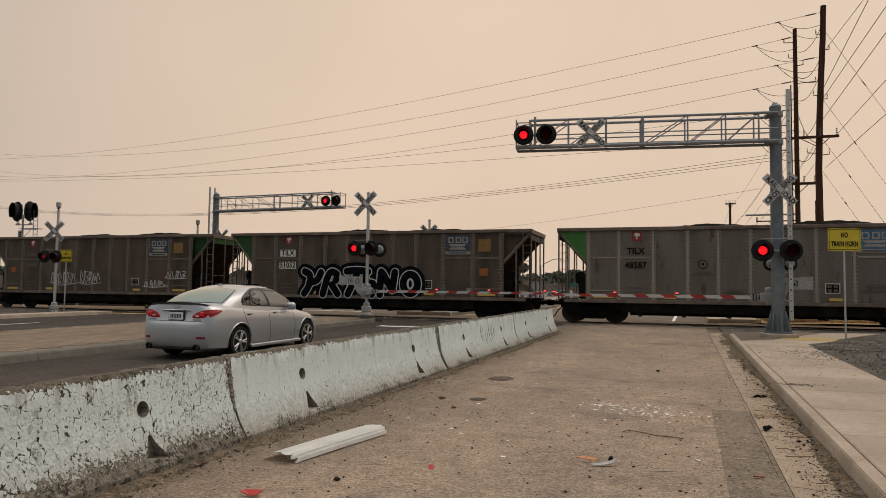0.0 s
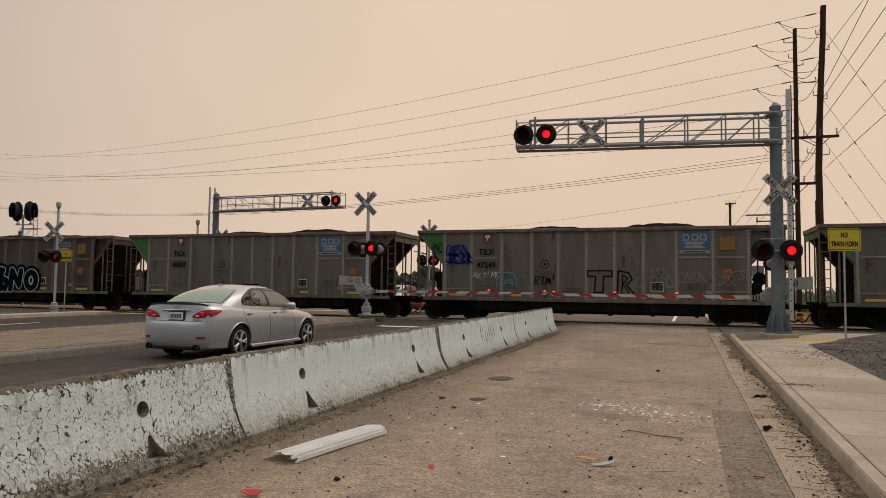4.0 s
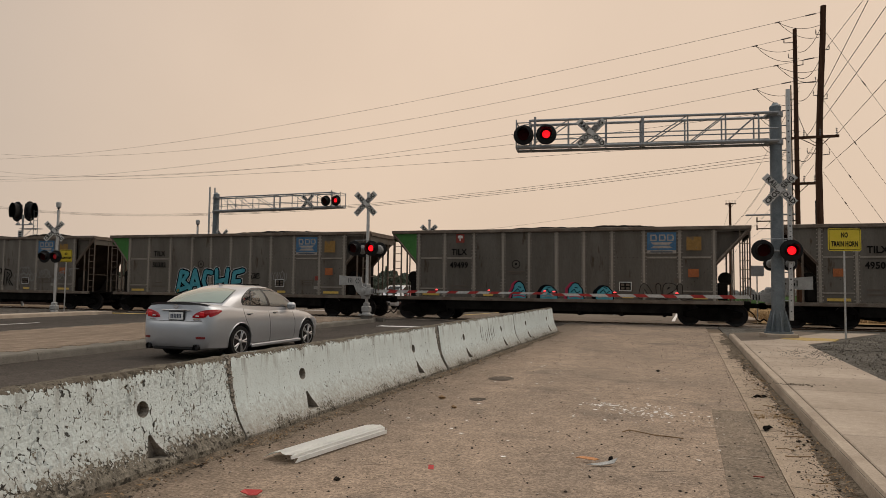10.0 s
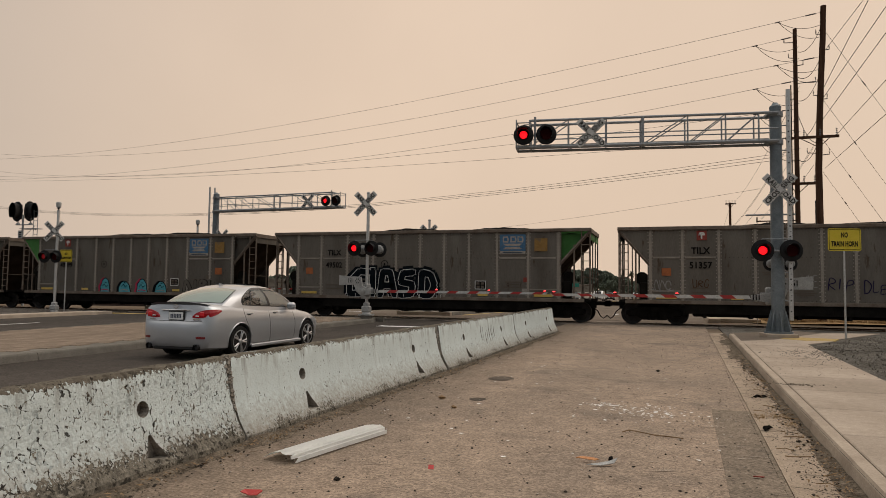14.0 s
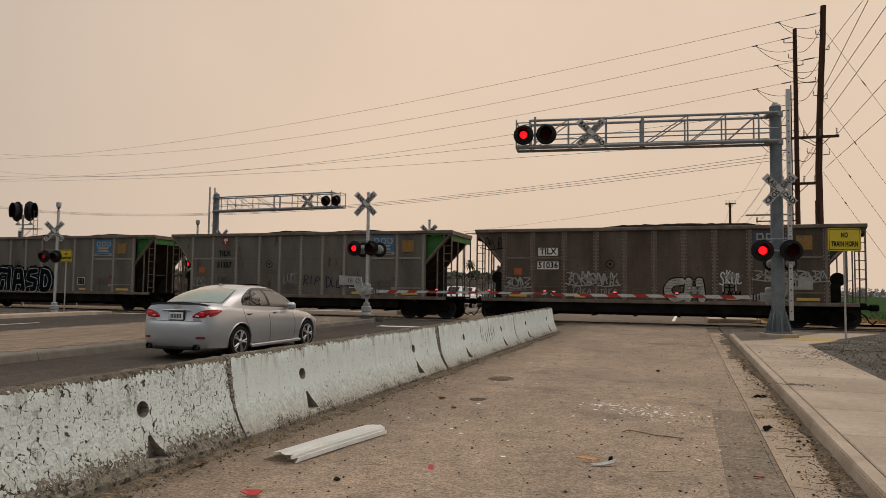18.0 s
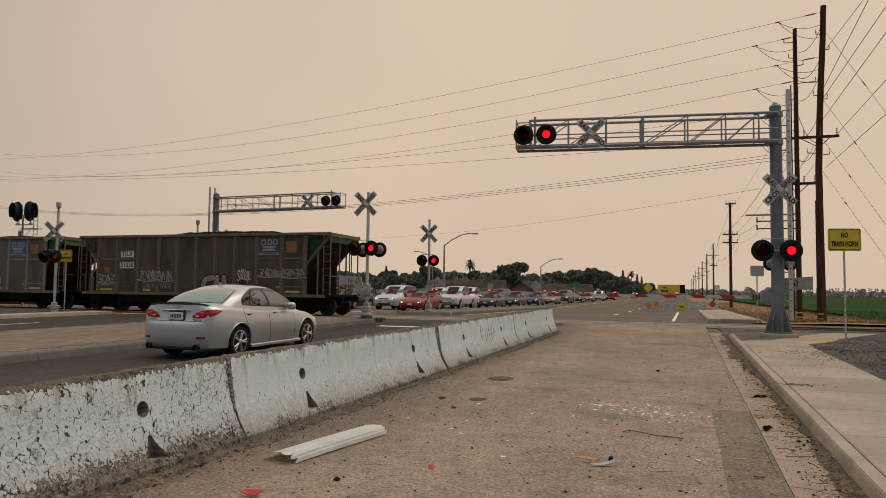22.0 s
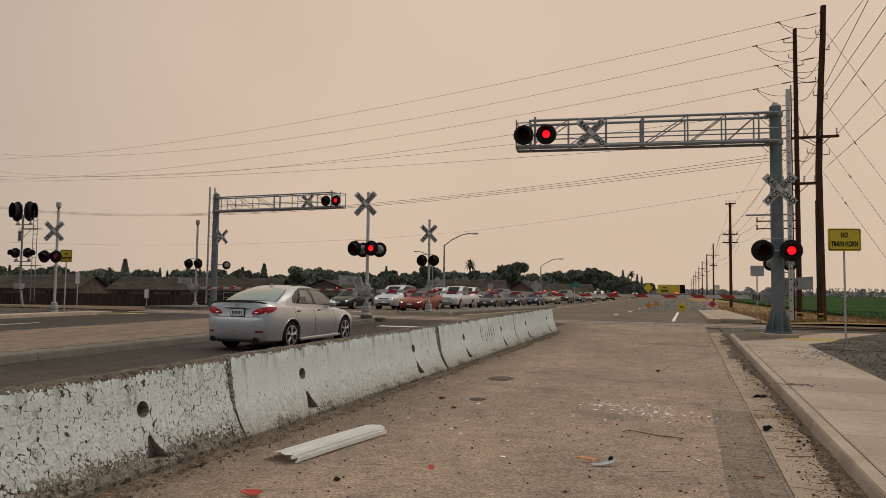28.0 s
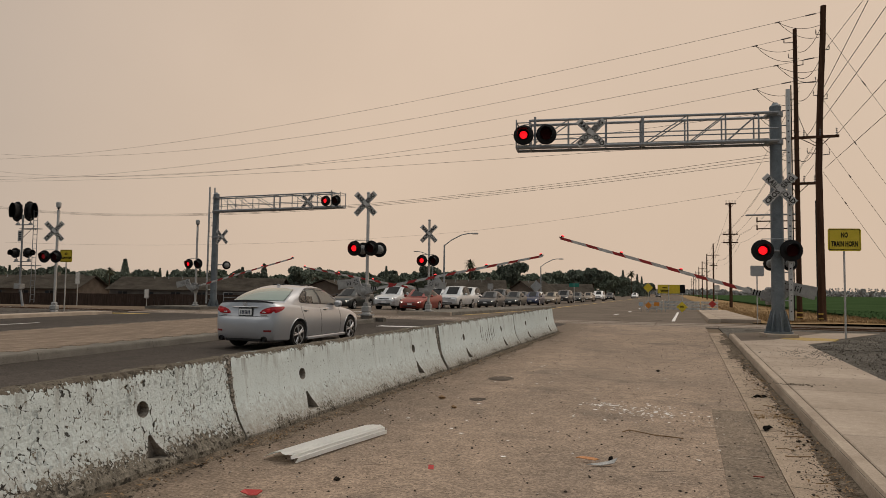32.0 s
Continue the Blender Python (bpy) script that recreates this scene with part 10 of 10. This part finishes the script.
for i, y in enumerate(steps(0, L, 0.12)):
    rows.append([bm.verts.new((x, y + (rnd.uniform(-0.05, 0.05) if i == 0 else rnd.uniform(-0.015, 0.015) if y > L - 0.06 else 0.0), z + 0.004 * math.sin(y * 2.2))) for x, z in prof])
for p, q in zip(rows, rows[1:]):
    for i in range(len(p) - 1):
        bm.faces.new((p[i], p[i + 1], q[i + 1], q[i]))
bmesh.ops.solidify(bm, geom=bm.faces[:], thickness=0.012)
part("plank_shell", bm, PLASTIC, e)
bm = B()
for x in (0.03,):
    box(bm, x, x + 0.02, 0.12, L - 0.04, 0.0, 0.06)
part("rib", bm, PLASTIC, e)


def shard(name, label, cat, x, y, pts, mat, z=0.01, lift=0.03, turn=0.0, tilt=0.0):
    """A bent flat piece."""
    bm = B()
    vs = [bm.verts.new((px, py, lift * abs(px) / 0.2)) for px, py in pts]
    bm.faces.new(vs)
    bmesh.ops.triangulate(bm, faces=bm.faces[:])
    bmesh.ops.solidify(bm, geom=bm.faces[:], thickness=0.006)
    ob = part(name, bm, mat)
    ob.matrix_basis = pose(x, y, gz(y) + z, tilt, 0, turn)
    return tagged(ob, label, cat)


shard("lamp_shard", "orange plastic lamp shard on the asphalt", "shard", -0.72, 6.20, [(-0.10, -0.012), (0.07, -0.014), (0.10, 0.0), (0.05, 0.02), (-0.06, 0.018)], TANSHARD, 0.03, 0.03, -8, 28)
shard("plastic_shard", "thin grey plastic shard on the asphalt", "shard", -0.58, 6.12, [(-0.14, -0.05), (-0.02, -0.045), (0.09, 0.0), (0.12, 0.08), (0.05, 0.03), (-0.04, -0.01)], HOUSING, 0.03, 0.01, 5, 20)
bm = B()
lathe(bm, [(0.018, -0.02), (0.02, 0.0), (0.012, 0.02)], 10, pose(0, 0, 0.03, 40, 20, 0))
ob = tagged(part("rubber_scrap", bm, UNDER), "small black rubber scrap on the asphalt", "scrap")
ob.matrix_basis = pose(-0.53, 6.28, gz(6.3))
shard("red_shard", "small red plastic piece on the asphalt", "shard", -1.89, 5.44, [(-0.022, -0.02), (0.022, -0.022), (0.024, 0.02), (-0.02, 0.024)], REDPLASTIC, 0.03, 0.12, 20, 35)
shard("red_shard", "red plastic strip on the asphalt", "shard", -2.87, 4.37, [(-0.075, -0.015), (-0.01, -0.02), (0.05, -0.035), (0.08, 0.01), (0.06, 0.03), (-0.06, 0.025)], REDPLASTIC, 0.02, 0.06, 10, 15)
shard("red_shard", "small dull red plastic chip by the gutter", "shard", 0.63, 6.15, [(-0.045, -0.012), (0.03, -0.016), (0.045, 0.004), (-0.02, 0.018)], DULLRED, 0.02, 0.02)


def lump(bm, x, y, z, r, rnd, fl=0.5):
    m = Matrix.Translation((x, y, z)) @ Euler((rnd.uniform(-0.3, 0.3), rnd.uniform(-0.3, 0.3), rnd.uniform(0, 6.28))).to_matrix().to_4x4() @ Matrix.Diagonal((r * rnd.uniform(0.8, 1.5), r, r * fl, 1))
    vs = [bm.verts.new(m @ Vector(p)) for p in ((1, 0, 0.1), (-1, 0.1, 0), (0, 1, 0), (0.1, -1, 0), (0, 0, 1), (0, 0.1, -1))]
    for a, b, c in ((0, 2, 4), (2, 1, 4), (1, 3, 4), (3, 0, 4), (2, 0, 5), (1, 2, 5), (3, 1, 5), (0, 3, 5)):
        bm.faces.new((vs[a], vs[b], vs[c]))


# pebbles on the lane, dense near the barrier, the gutter and the rails
rnd = random.Random(8)
bm, bl = B(), B()
for k in range(6500):
    y = 3.5 + 22 * rnd.random() ** 1.2
    u = rnd.random()
    x = rnd.uniform(-3.85, 0.7) if u < 0.6 else (-3.86 + rnd.expovariate(3.0) if u < 0.8 else 0.75 - rnd.expovariate(1.6))
    if not -3.88 < x < 0.74 or y > 9 and k % 3 == 0:
        continue
    r = 0.0028 + 0.0125 * rnd.random() ** 4
    lump(bm if rnd.random() < 0.72 else bl, x + sk(y), y, gz(y) + r * 0.4, r, rnd)
for k in range(1500):
    y = 13 + 15.6 * rnd.random() ** 0.8
    x = 0.8 - 4.5 * rnd.random() ** (0.75 + 0.5 * (y > 20))
    lump(bm if k % 3 else bl, x + sk(y), y, gz(y) + 0.008, 0.005 + 0.011 * rnd.random() ** 3, rnd, 0.5)
tagged(part("pebbles", bm, DARKSTONE), "dark pebbles and grit scattered on the asphalt", "pebbles", kind="stuff")
tagged(part("pebbles", bl, PALESTONE), "pale pebbles scattered on the asphalt", "pebbles", kind="stuff")
# paint flakes
bm = B()
for k in range(420):
    y = rnd.gauss(8.9, 0.26)
    x = rnd.gauss(-0.42, 0.34)
    if k > 290:
        y, x = rnd.uniform(6, 14), rnd.uniform(-3.5, 0.4)
    if 200 < k <= 290:
        y, x = rnd.gauss(9.25, 0.08), rnd.gauss(-0.95, 0.12)
    s = 0.006 + 0.026 * rnd.random() ** 3
    a = rnd.uniform(0, 6.28)
    z = gz(y) + 0.004
    vs = [bm.verts.new((x + sk(y) + s * math.cos(a + t) * rnd.uniform(0.6, 1.3), y + s * math.sin(a + t) * rnd.uniform(0.6, 1.3), z + rnd.uniform(0, 0.004))) for t in (0, 1.3, 2.9, 4.4)]
    bm.faces.new(vs)
tagged(part("paint_flakes", bm, FLAKE), "white paint flakes strewn over the asphalt", "flakes", kind="stuff")

# dirt bank in the gutter and along the barrier's foot
def dirt_bank(x0, x1, y0, y1, hgt, seed, label):
    bm = B()
    ny, nx = int((y1 - y0) / 0.12), 9
    g = []
    for j in range(ny + 1):
        y = y0 + (y1 - y0) * j / ny
        wob = 0.5 + 0.5 * noise.noise(Vector((seed, y * 0.55, 0))) + 0.25 * noise.noise(Vector((seed, y * 2.1, 5)))
        row = []
        for i in range(nx + 1):
            t = i / nx
            x = x1 + (x0 - x1) * t * (0.12 + 1.15 * max(0.0, wob - 0.12))
            z = hgt * (1 - t) * (0.5 + 0.8 * wob) * (1 + 0.5 * noise.noise(Vector((x * 9, y * 9, seed)))) + 0.012 * noise.noise(Vector((x * 22, y * 22, seed))) - 0.012 * t
            row.append(bm.verts.new((x + sk(y), y, gz(y) + 0.006 + z)))
        g.append(row)
    for p, q in zip(g, g[1:]):
        for i in range(nx):
            bm.faces.new((p[i], p[i + 1], q[i + 1], q[i]))
    bmesh.ops.recalc_face_normals(bm, faces=bm.faces)
    if sum(f.normal.z for f in bm.faces) < 0:
        bmesh.ops.reverse_faces(bm, faces=bm.faces)
    tagged(part("dirt_bank", bm, SOIL, smooth=80), label, "dirt", kind="stuff")


dirt_bank(0.96, 1.225, 4.5, 24.5, 0.035, 3.3, "dark dirt and grit washed against the kerb")
dirt_bank(0.62, 1.225, 13.5, 21.8, 0.03, 5.1, "dark gravel and soil spread across the far gutter")
dirt_bank(-3.60, -3.93, 1.0, 23.0, 0.03, 7.7, "dark dirt gathered along the foot of the barriers")
bm, bc = B(), B()
for k in range(1900):
    y = 4.6 + 19 * rnd.random() ** 1.2
    lump(bm, 1.22 - abs(rnd.gauss(0, 0.16)) + sk(y), y, gz(y) + 0.010, 0.003 + 0.010 * rnd.random() ** 3, rnd, 0.4)
for k in range(900):
    y = rnd.uniform(3, 22)
    lump(bm, -3.9 + abs(rnd.gauss(0, 0.12)) + sk(y), y, gz(y) + 0.012, 0.004 + 0.012 * rnd.random() ** 3, rnd, 0.6)
for k in range(260):
    y = rnd.uniform(12, 20)
    lump(bm, rnd.uniform(1.4, 2.8) + sk(y), y, gz(y) + 0.155, rnd.uniform(0.004, 0.009), rnd, 0.5)
for k in range(150):
    y = 5.0 + 12 * rnd.random()
    lump(bm, 1.2 - abs(rnd.gauss(0, 0.13)) + sk(y), y, gz(y) + 0.02, rnd.uniform(0.010, 0.024), rnd, 0.5)
crumbs = B()
for k in range(6200):
    y = 4.4 + 19 * rnd.random() ** 1.3
    lump(crumbs, 1.22 - min(0.52, rnd.expovariate(5.0)) + sk(y), y, gz(y) + 0.008, 0.0025 + 0.006 * rnd.random() ** 2, rnd, 0.5)
tagged(part("crumbs", crumbs, SOIL), "brown soil crumbs strewn over the gutter pan", "soil", kind="stuff")
tagged(part("grit", bm, DARKSTONE), "dark grit and crumbs in the gutter", "grit", kind="stuff")
# dry leaves and twigs at the kerb
for k in range(520):
    y = 4.8 + 12 * rnd.random() ** 1.5
    x = 1.2 - abs(rnd.gauss(0, 0.14)) + sk(y)
    s = rnd.uniform(0.008, 0.026)
    q = Matrix.Translation((x, y, gz(y) + 0.03 + rnd.uniform(0, 0.02))) @ Euler((rnd.uniform(-0.5, 0.5), rnd.uniform(-0.5, 0.5), rnd.uniform(0, 6.28))).to_matrix().to_4x4()
    vs = [bc.verts.new(q @ Vector(p)) for p in ((-s, 0, 0), (-0.2 * s, -0.35 * s, 0.1 * s), (s, 0, 0), (-0.1 * s, 0.4 * s, 0.1 * s))]
    bc.faces.new(vs)
for k in range(330):
    y = 3.4 + 12 * rnd.random() ** 1.7
    x = -3.86 + abs(rnd.gauss(0, 0.11)) + sk(y)
    s = rnd.uniform(0.008, 0.030)
    q = Matrix.Translation((x, y, gz(y) + 0.025 + rnd.uniform(0, 0.015))) @ Euler((rnd.uniform(-0.5, 0.5), rnd.uniform(-0.5, 0.5), rnd.uniform(0, 6.28))).to_matrix().to_4x4()
    vs = [bc.verts.new(q @ Vector(p)) for p in ((-s, 0, 0), (-0.2 * s, -0.35 * s, 0.1 * s), (s, 0, 0), (-0.1 * s, 0.4 * s, 0.1 * s))]
    bc.faces.new(vs)
for k, (x, y, ln, a) in enumerate(((1.02, 7.75, 0.22, 0.3), (0.98, 7.3, 0.16, 1.1), (1.1, 8.9, 0.28, 2.2), (0.92, 6.9, 0.2, 0.2), (1.12, 10.4, 0.25, 1.8), (1.0, 9.6, 0.18, 2.6), (1.08, 6.3, 0.15, 0.8))):
    tb = B()
    pipe(tb, [(x + sk(y) + ln * (t - 0.5) * math.cos(a) + 0.02 * math.sin(5 * t + k), y + ln * (t - 0.5) * math.sin(a) + 0.015 * math.cos(4 * t + k), gz(y) + 0.045 + 0.008 * math.sin(3 * t + k)) for t in (0, 0.25, 0.5, 0.75, 1.0)], 0.0055, 5)
    tagged(part("twig", tb, DRYLEAF), "pale dry twig lying in the gutter", "twig", group="twigs in the gutter")
tagged(part("dry_leaves", bc, DRYLEAF), "dry brown leaves lying along kerb and barriers", "leaves", kind="stuff")
for k in range(16):
    y = 5.0 + 9 * rnd.random()
    x = 1.05 + rnd.uniform(-0.15, 0.12) + sk(y)
    a = rnd.uniform(0, 3.14)
    ln = rnd.uniform(0.08, 0.24)
    bm = B()
    z = gz(y) + 0.03
    pipe(bm, [(x, y, z), (x + ln * 0.5 * math.cos(a), y + ln * 0.5 * math.sin(a), z + 0.015), (x + ln * math.cos(a + 0.2), y + ln * math.sin(a + 0.2), z)], 0.0035, 4)
    tagged(part("twig", bm, DRYLEAF), "thin dry twig in the gutter", "twig", "twigs in the gutter")
# a single dark stone and small chips near the plank
for x, y, r, mt, lb in ((-2.49, 4.94, 0.03, DARKSTONE, "black stone on the asphalt"), (-2.6, 8.3, 0.035, DRYLEAF, "tan wood chip on the asphalt"), (-2.95, 8.9, 0.045, DRYLEAF, "tan wood chip by the barrier"), (-0.28, 13.2, 0.035, DARKSTONE, "black rubber crumb on the asphalt"), (-3.3, 5.9, 0.03, SIGNBACK, "grey chip by the barrier")):
    bm = B()
    lump(bm, 0, 0, r * 0.5, r, rnd, 0.7)
    lump(bm, r * 0.5, r * 0.3, r * 0.4, r * 0.7, rnd, 0.7)
    ob = tagged(part("chip", bm, mt), lb, "chip")
    ob.matrix_basis = pose(x, y, gz(y))
# a dark crust across the kerb
bm = B()
for k in range(90):
    lump(bm, 1.70 + rnd.gauss(0, 0.16), 11.1 + rnd.gauss(0, 0.07), gz(11) + 0.155, rnd.uniform(0.006, 0.018), rnd, 0.35)
tagged(part("grit_crust", bm, SOIL), "dark crust of grit across the kerb", "grit", kind="stuff")
# a long bent stick
bm = B()
pipe(bm, [(-0.52, 7.56, 0.072), (-0.46, 7.62, 0.085), (-0.36, 7.6, 0.078), (-0.2, 7.52, 0.072), (-0.05, 7.47, 0.076), (0.08, 7.46, 0.07)], 0.006, 5)
tagged(part("stick", bm, DRYLEAF), "long thin dry stick on the asphalt", "stick")
# black rubber pieces in the gutter
for x, y, a in ((1.12, 10.6, 0.4), (0.94, 8.25, 1.2)):
    bm = B()
    pipe(bm, [(-0.1, 0, 0.03), (-0.05, 0.03, 0.05), (0.03, 0.01, 0.035), (0.09, 0.0, 0.045)], 0.026, 7)
    lump(bm, 0.1, 0, 0.04, 0.05, rnd)
    lump(bm, -0.1, 0, 0.035, 0.045, rnd)
    ob = tagged(part("rubber_scrap", bm, UNDER), "twisted black rubber scrap in the gutter", "scrap")
    ob.matrix_basis = pose(x, y, gz(y), 0, 0, math.degrees(a)) @ Matrix.Scale(0.72, 4)
# tufts of weed at the kerb
vs, fs = [], []
for cx, cy, n in ((1.19, 9.1, 60), (1.1, 8.6, 40), (1.2, 12.4, 50), (0.8, 9.0, 70), (1.0, 9.05, 60), (1.21, 6.6, 40), (-3.82, 6.0, 40)):
    for k in range(n):
        x, y = cx + rnd.gauss(0, 0.05), cy + rnd.gauss(0, 0.1)
        a = rnd.uniform(0, 6.28)
        h = rnd.uniform(0.02, 0.07)
        b = len(vs)
        z = gz(y) + 0.01
        vs += [(x + sk(y) - 0.003, y, z), (x + sk(y) + 0.003, y, z), (x + sk(y) + h * math.cos(a), y + h * math.sin(a), z + h * 0.8)]
        fs.append((b, b + 1, b + 2))
me = bpy.data.meshes.new("weeds")
me.from_pydata(vs, [], fs)
me.materials.append(STRAW)
tagged(new("weeds", me), "thin dry weeds in the gutter joints", "weeds", kind="stuff")
# pale scuffs dragged across the lane near the gutter
rnd = random.Random(71)
bm = B()
for k in range(46):
    x, y = rnd.uniform(-0.2, 0.7), rnd.uniform(5.6, 8.6)
    if k > 30:
        x, y = rnd.uniform(-3.2, 0.4), rnd.uniform(4.8, 12)
    ln, w, a = rnd.uniform(0.04, 0.17), rnd.uniform(0.003, 0.010), rnd.gauss(0.1, 0.25)
    pts = [(t, w * (1 - t * t) * rnd.uniform(0.4, 1.0)) for t in (-1, -0.6, -0.2, 0.2, 0.6, 1)]
    ring = [(t * ln, d) for t, d in pts] + [(t * ln, -d) for t, d in pts[-2:0:-1]]
    bm.faces.new([bm.verts.new((x + sk(y) + u * math.cos(a) - v * math.sin(a), y + u * math.sin(a) + v * math.cos(a), gz(y) + 0.0085)) for u, v in ring])
tagged(part("scuffs", bm, SCUFF), "pale chalky scuffs on the asphalt", "scuffs", kind="stuff")
# cracks and a dark patch in the asphalt
bm = B()
for pts in ([(-2.6, 10.3), (-1.9, 10.2), (-1.1, 10.35), (-0.2, 10.15), (0.6, 10.2)], [(0.75, 6.0), (1.0, 5.9), (1.24, 5.95)], [(-3.5, 14.8), (-2.4, 14.6), (-1.0, 14.9), (0.4, 14.7)]):
    fine = []
    for p, q in zip(pts, pts[1:]):
        for i in range(8):
            t = i / 8
            x, y = p[0] + (q[0] - p[0]) * t, p[1] + (q[1] - p[1]) * t
            fine.append((x + 0.03 * noise.noise(Vector((x * 5, y * 5, 1))), y + 0.05 * noise.noise(Vector((x * 5, y * 5, 2)))))
    for (xa, ya), (xb, yb) in zip(fine, fine[1:]):
        w = 0.006
        nx_, ny_ = -(yb - ya), xb - xa
        ln = math.hypot(nx_, ny_) or 1
        nx_, ny_ = nx_ / ln * w, ny_ / ln * w
        bm.faces.new([bm.verts.new((x + sk(y), y, gz(y) + 0.0065)) for x, y in ((xa - nx_, ya - ny_), (xb - nx_, yb - ny_), (xb + nx_, yb + ny_), (xa + nx_, ya + ny_))])
tagged(part("asphalt_cracks", bm, PATCHDARK), "thin dark cracks across the asphalt", "cracks", kind="stuff")
for cx, cy, rx, ry in ((-2.85, 11.2, 0.2, 0.26), (-2.62, 9.05, 0.11, 0.13)):
    bm = B()
    bm.faces.new([bm.verts.new((cx + sk(cy) + rx * math.cos(k * 0.3927) * (1 + 0.5 * noise.noise(Vector((k * 0.9 + 0.3, cx, 0)))), cy + ry * math.sin(k * 0.3927), gz(cy + ry * math.sin(k * 0.3927)) + 0.005)) for k in range(16)])
    tagged(part("asphalt_patch", bm, OILED), "small dark round asphalt patch", "patch", kind="structure")


# ---------------- what moves ----------------
FLASH, START = 0.596, 0.88
SEDAN_RUN = [(0, 0.0), (24.6, 0.0), (25.0, 0.14), (25.5, 0.40), (26.2, 0.87), (27.0, 1.42), (27.5, 1.71), (28.0, 1.97), (28.5, 2.11), (29.0, 2.21), (29.5, 2.27), (30.2, 2.28), (32, 2.28)]
SEDAN_Y = 11.3


def lit(side, lag, t):
    even = math.floor((t - START - lag) / FLASH) % 2 == 0
    return even == (side == "L")


# stretches in which a pair of lamps stays dark, by seconds
DARK = {"near_arm": ((1.85, 2.15), (5.55, 5.75), (6.25, 6.65), (7.15, 7.45), (11.8, 12.2), (16.85, 17.2), (19.8, 20.2), (20.8, 21.2), (24.85, 25.15), (29.8, 30.2), (30.55, 30.95)),
        "far_arm": ((1.85, 2.15), (2.85, 3.15), (7.9, 8.2), (12.8, 13.2), (17.85, 18.15), (21.85, 22.15), (28.3, 28.5), (29.85, 30.3), (31.1, 31.3)),
        "median": ((0.85, 1.15), (1.85, 2.15), (2.85, 3.15), (5.55, 5.95), (6.55, 6.75), (7.45, 7.95), (11.8, 12.2), (19.85, 20.15), (22.85, 23.15), (24.85, 25.15), (27.5, 27.75), (29.3, 29.55), (30.55, 31.75)),
        "island": ((0.85, 1.15), (1.85, 2.15), (2.85, 3.15), (11.8, 12.2), (19.85, 20.15), (24.85, 25.15), (27.85, 28.15), (29.3, 29.55), (30.6, 31.15), (31.6, 31.8)),
        "verge": ((24.85, 25.15), (27.55, 27.75), (27.85, 28.15), (29.3, 29.5), (30.55, 31.1), (31.35, 31.8))}


def burning(key, side, lag, t):
    """Lamps flash in turn; some miss a beat."""
    return lit(side, lag, t) and not any(a <= t <= b for a, b in DARK.get(key, ()))


def motions():
    for k, c in TRAIN:
        walk(c, [(t, pose(train_x(t) + k * PITCH, TRACK_Y, RAILZ)) for t in (0, 4, 8, 12, 16, 20, 24, 28, 32)])
    # wheels roll with the train
    for k, c in TRAIN:
        sets = [o for o in c.children if o.name.startswith("wheelset")]
        for w in sets:
            x = w["axle"]
            rows = []
            n = 290
            for i in range(n + 1):
                t = frame(32 * i / n) / FPS - 1 / FPS
                rows.append((t, pose(x, 0, 0.457, 0, math.degrees((train_x(t) - train_x(0)) / 0.457), 0)))
            walk(w, rows)
    # flashing lamps: the added shutter lies under the hood when lit, and hangs before the lens when not
    for ob, side, lag, key in FLAPS:
        up, down = pose(0, -0.066, 0.165), pose(0, -0.066, 0.165, -86)
        on = [burning(key, side, lag, i / 30) for i in range(30 * 32 + 1)]
        rows = [(0, down if on[0] else up)]
        last = 0
        for i in range(3, 30 * 32 - 1):
            if (rows[-1][1] is down) != on[i] and i - last > 2:
                rows += [((i - 1) / FPS, rows[-1][1]), (i / FPS, down if on[i] else up)]
                last = i
        rows.append((32, rows[-1][1]))
        walk(ob, rows)
    # the gates start to rise at the end
    for arm, m, s, lag in ARMS:
        rows = [(0, m), (31.15, m)]
        for t, a in ((31.3, 0.95), (31.5, 4.5), (31.75, 10.1), (32, 15.9)):
            rows.append((t, m @ pose(0, 0, 0, 0, -s * a * GATE_SHARE.get(s * round(m.translation.z * 100), 1.0), 0)))
        walk(arm, rows)
    # the sedan creeps forward
    def at(d):
        y = SEDAN_Y + d
        return pose(-9.47 + sk(y), y, gz(y), math.degrees(0.008), 0, -math.degrees(0.014))
    walk(sedan, [(t, at(d)) for t, d in SEDAN_RUN])
    for w, x, y, r in SEDAN_WHEELS:
        rows = []
        for t, d in SEDAN_RUN:
            rows.append((t, pose(x, y, r, -math.degrees(d / r))))
        fine = [rows[0]]
        for (t0, d0), (t1, d1) in zip(SEDAN_RUN, SEDAN_RUN[1:]):
            n = 1 + int(abs(d1 - d0) / r / 1.2)
            for i in range(1, n + 1):
                d = d0 + (d1 - d0) * i / n
                fine.append((t0 + (t1 - t0) * i / n, pose(x, y, r, -math.degrees(d / r))))
        walk(w, fine)


GATE_SHARE = {92: 0.68, -105: 0.6, 135: 0.9}
motions()
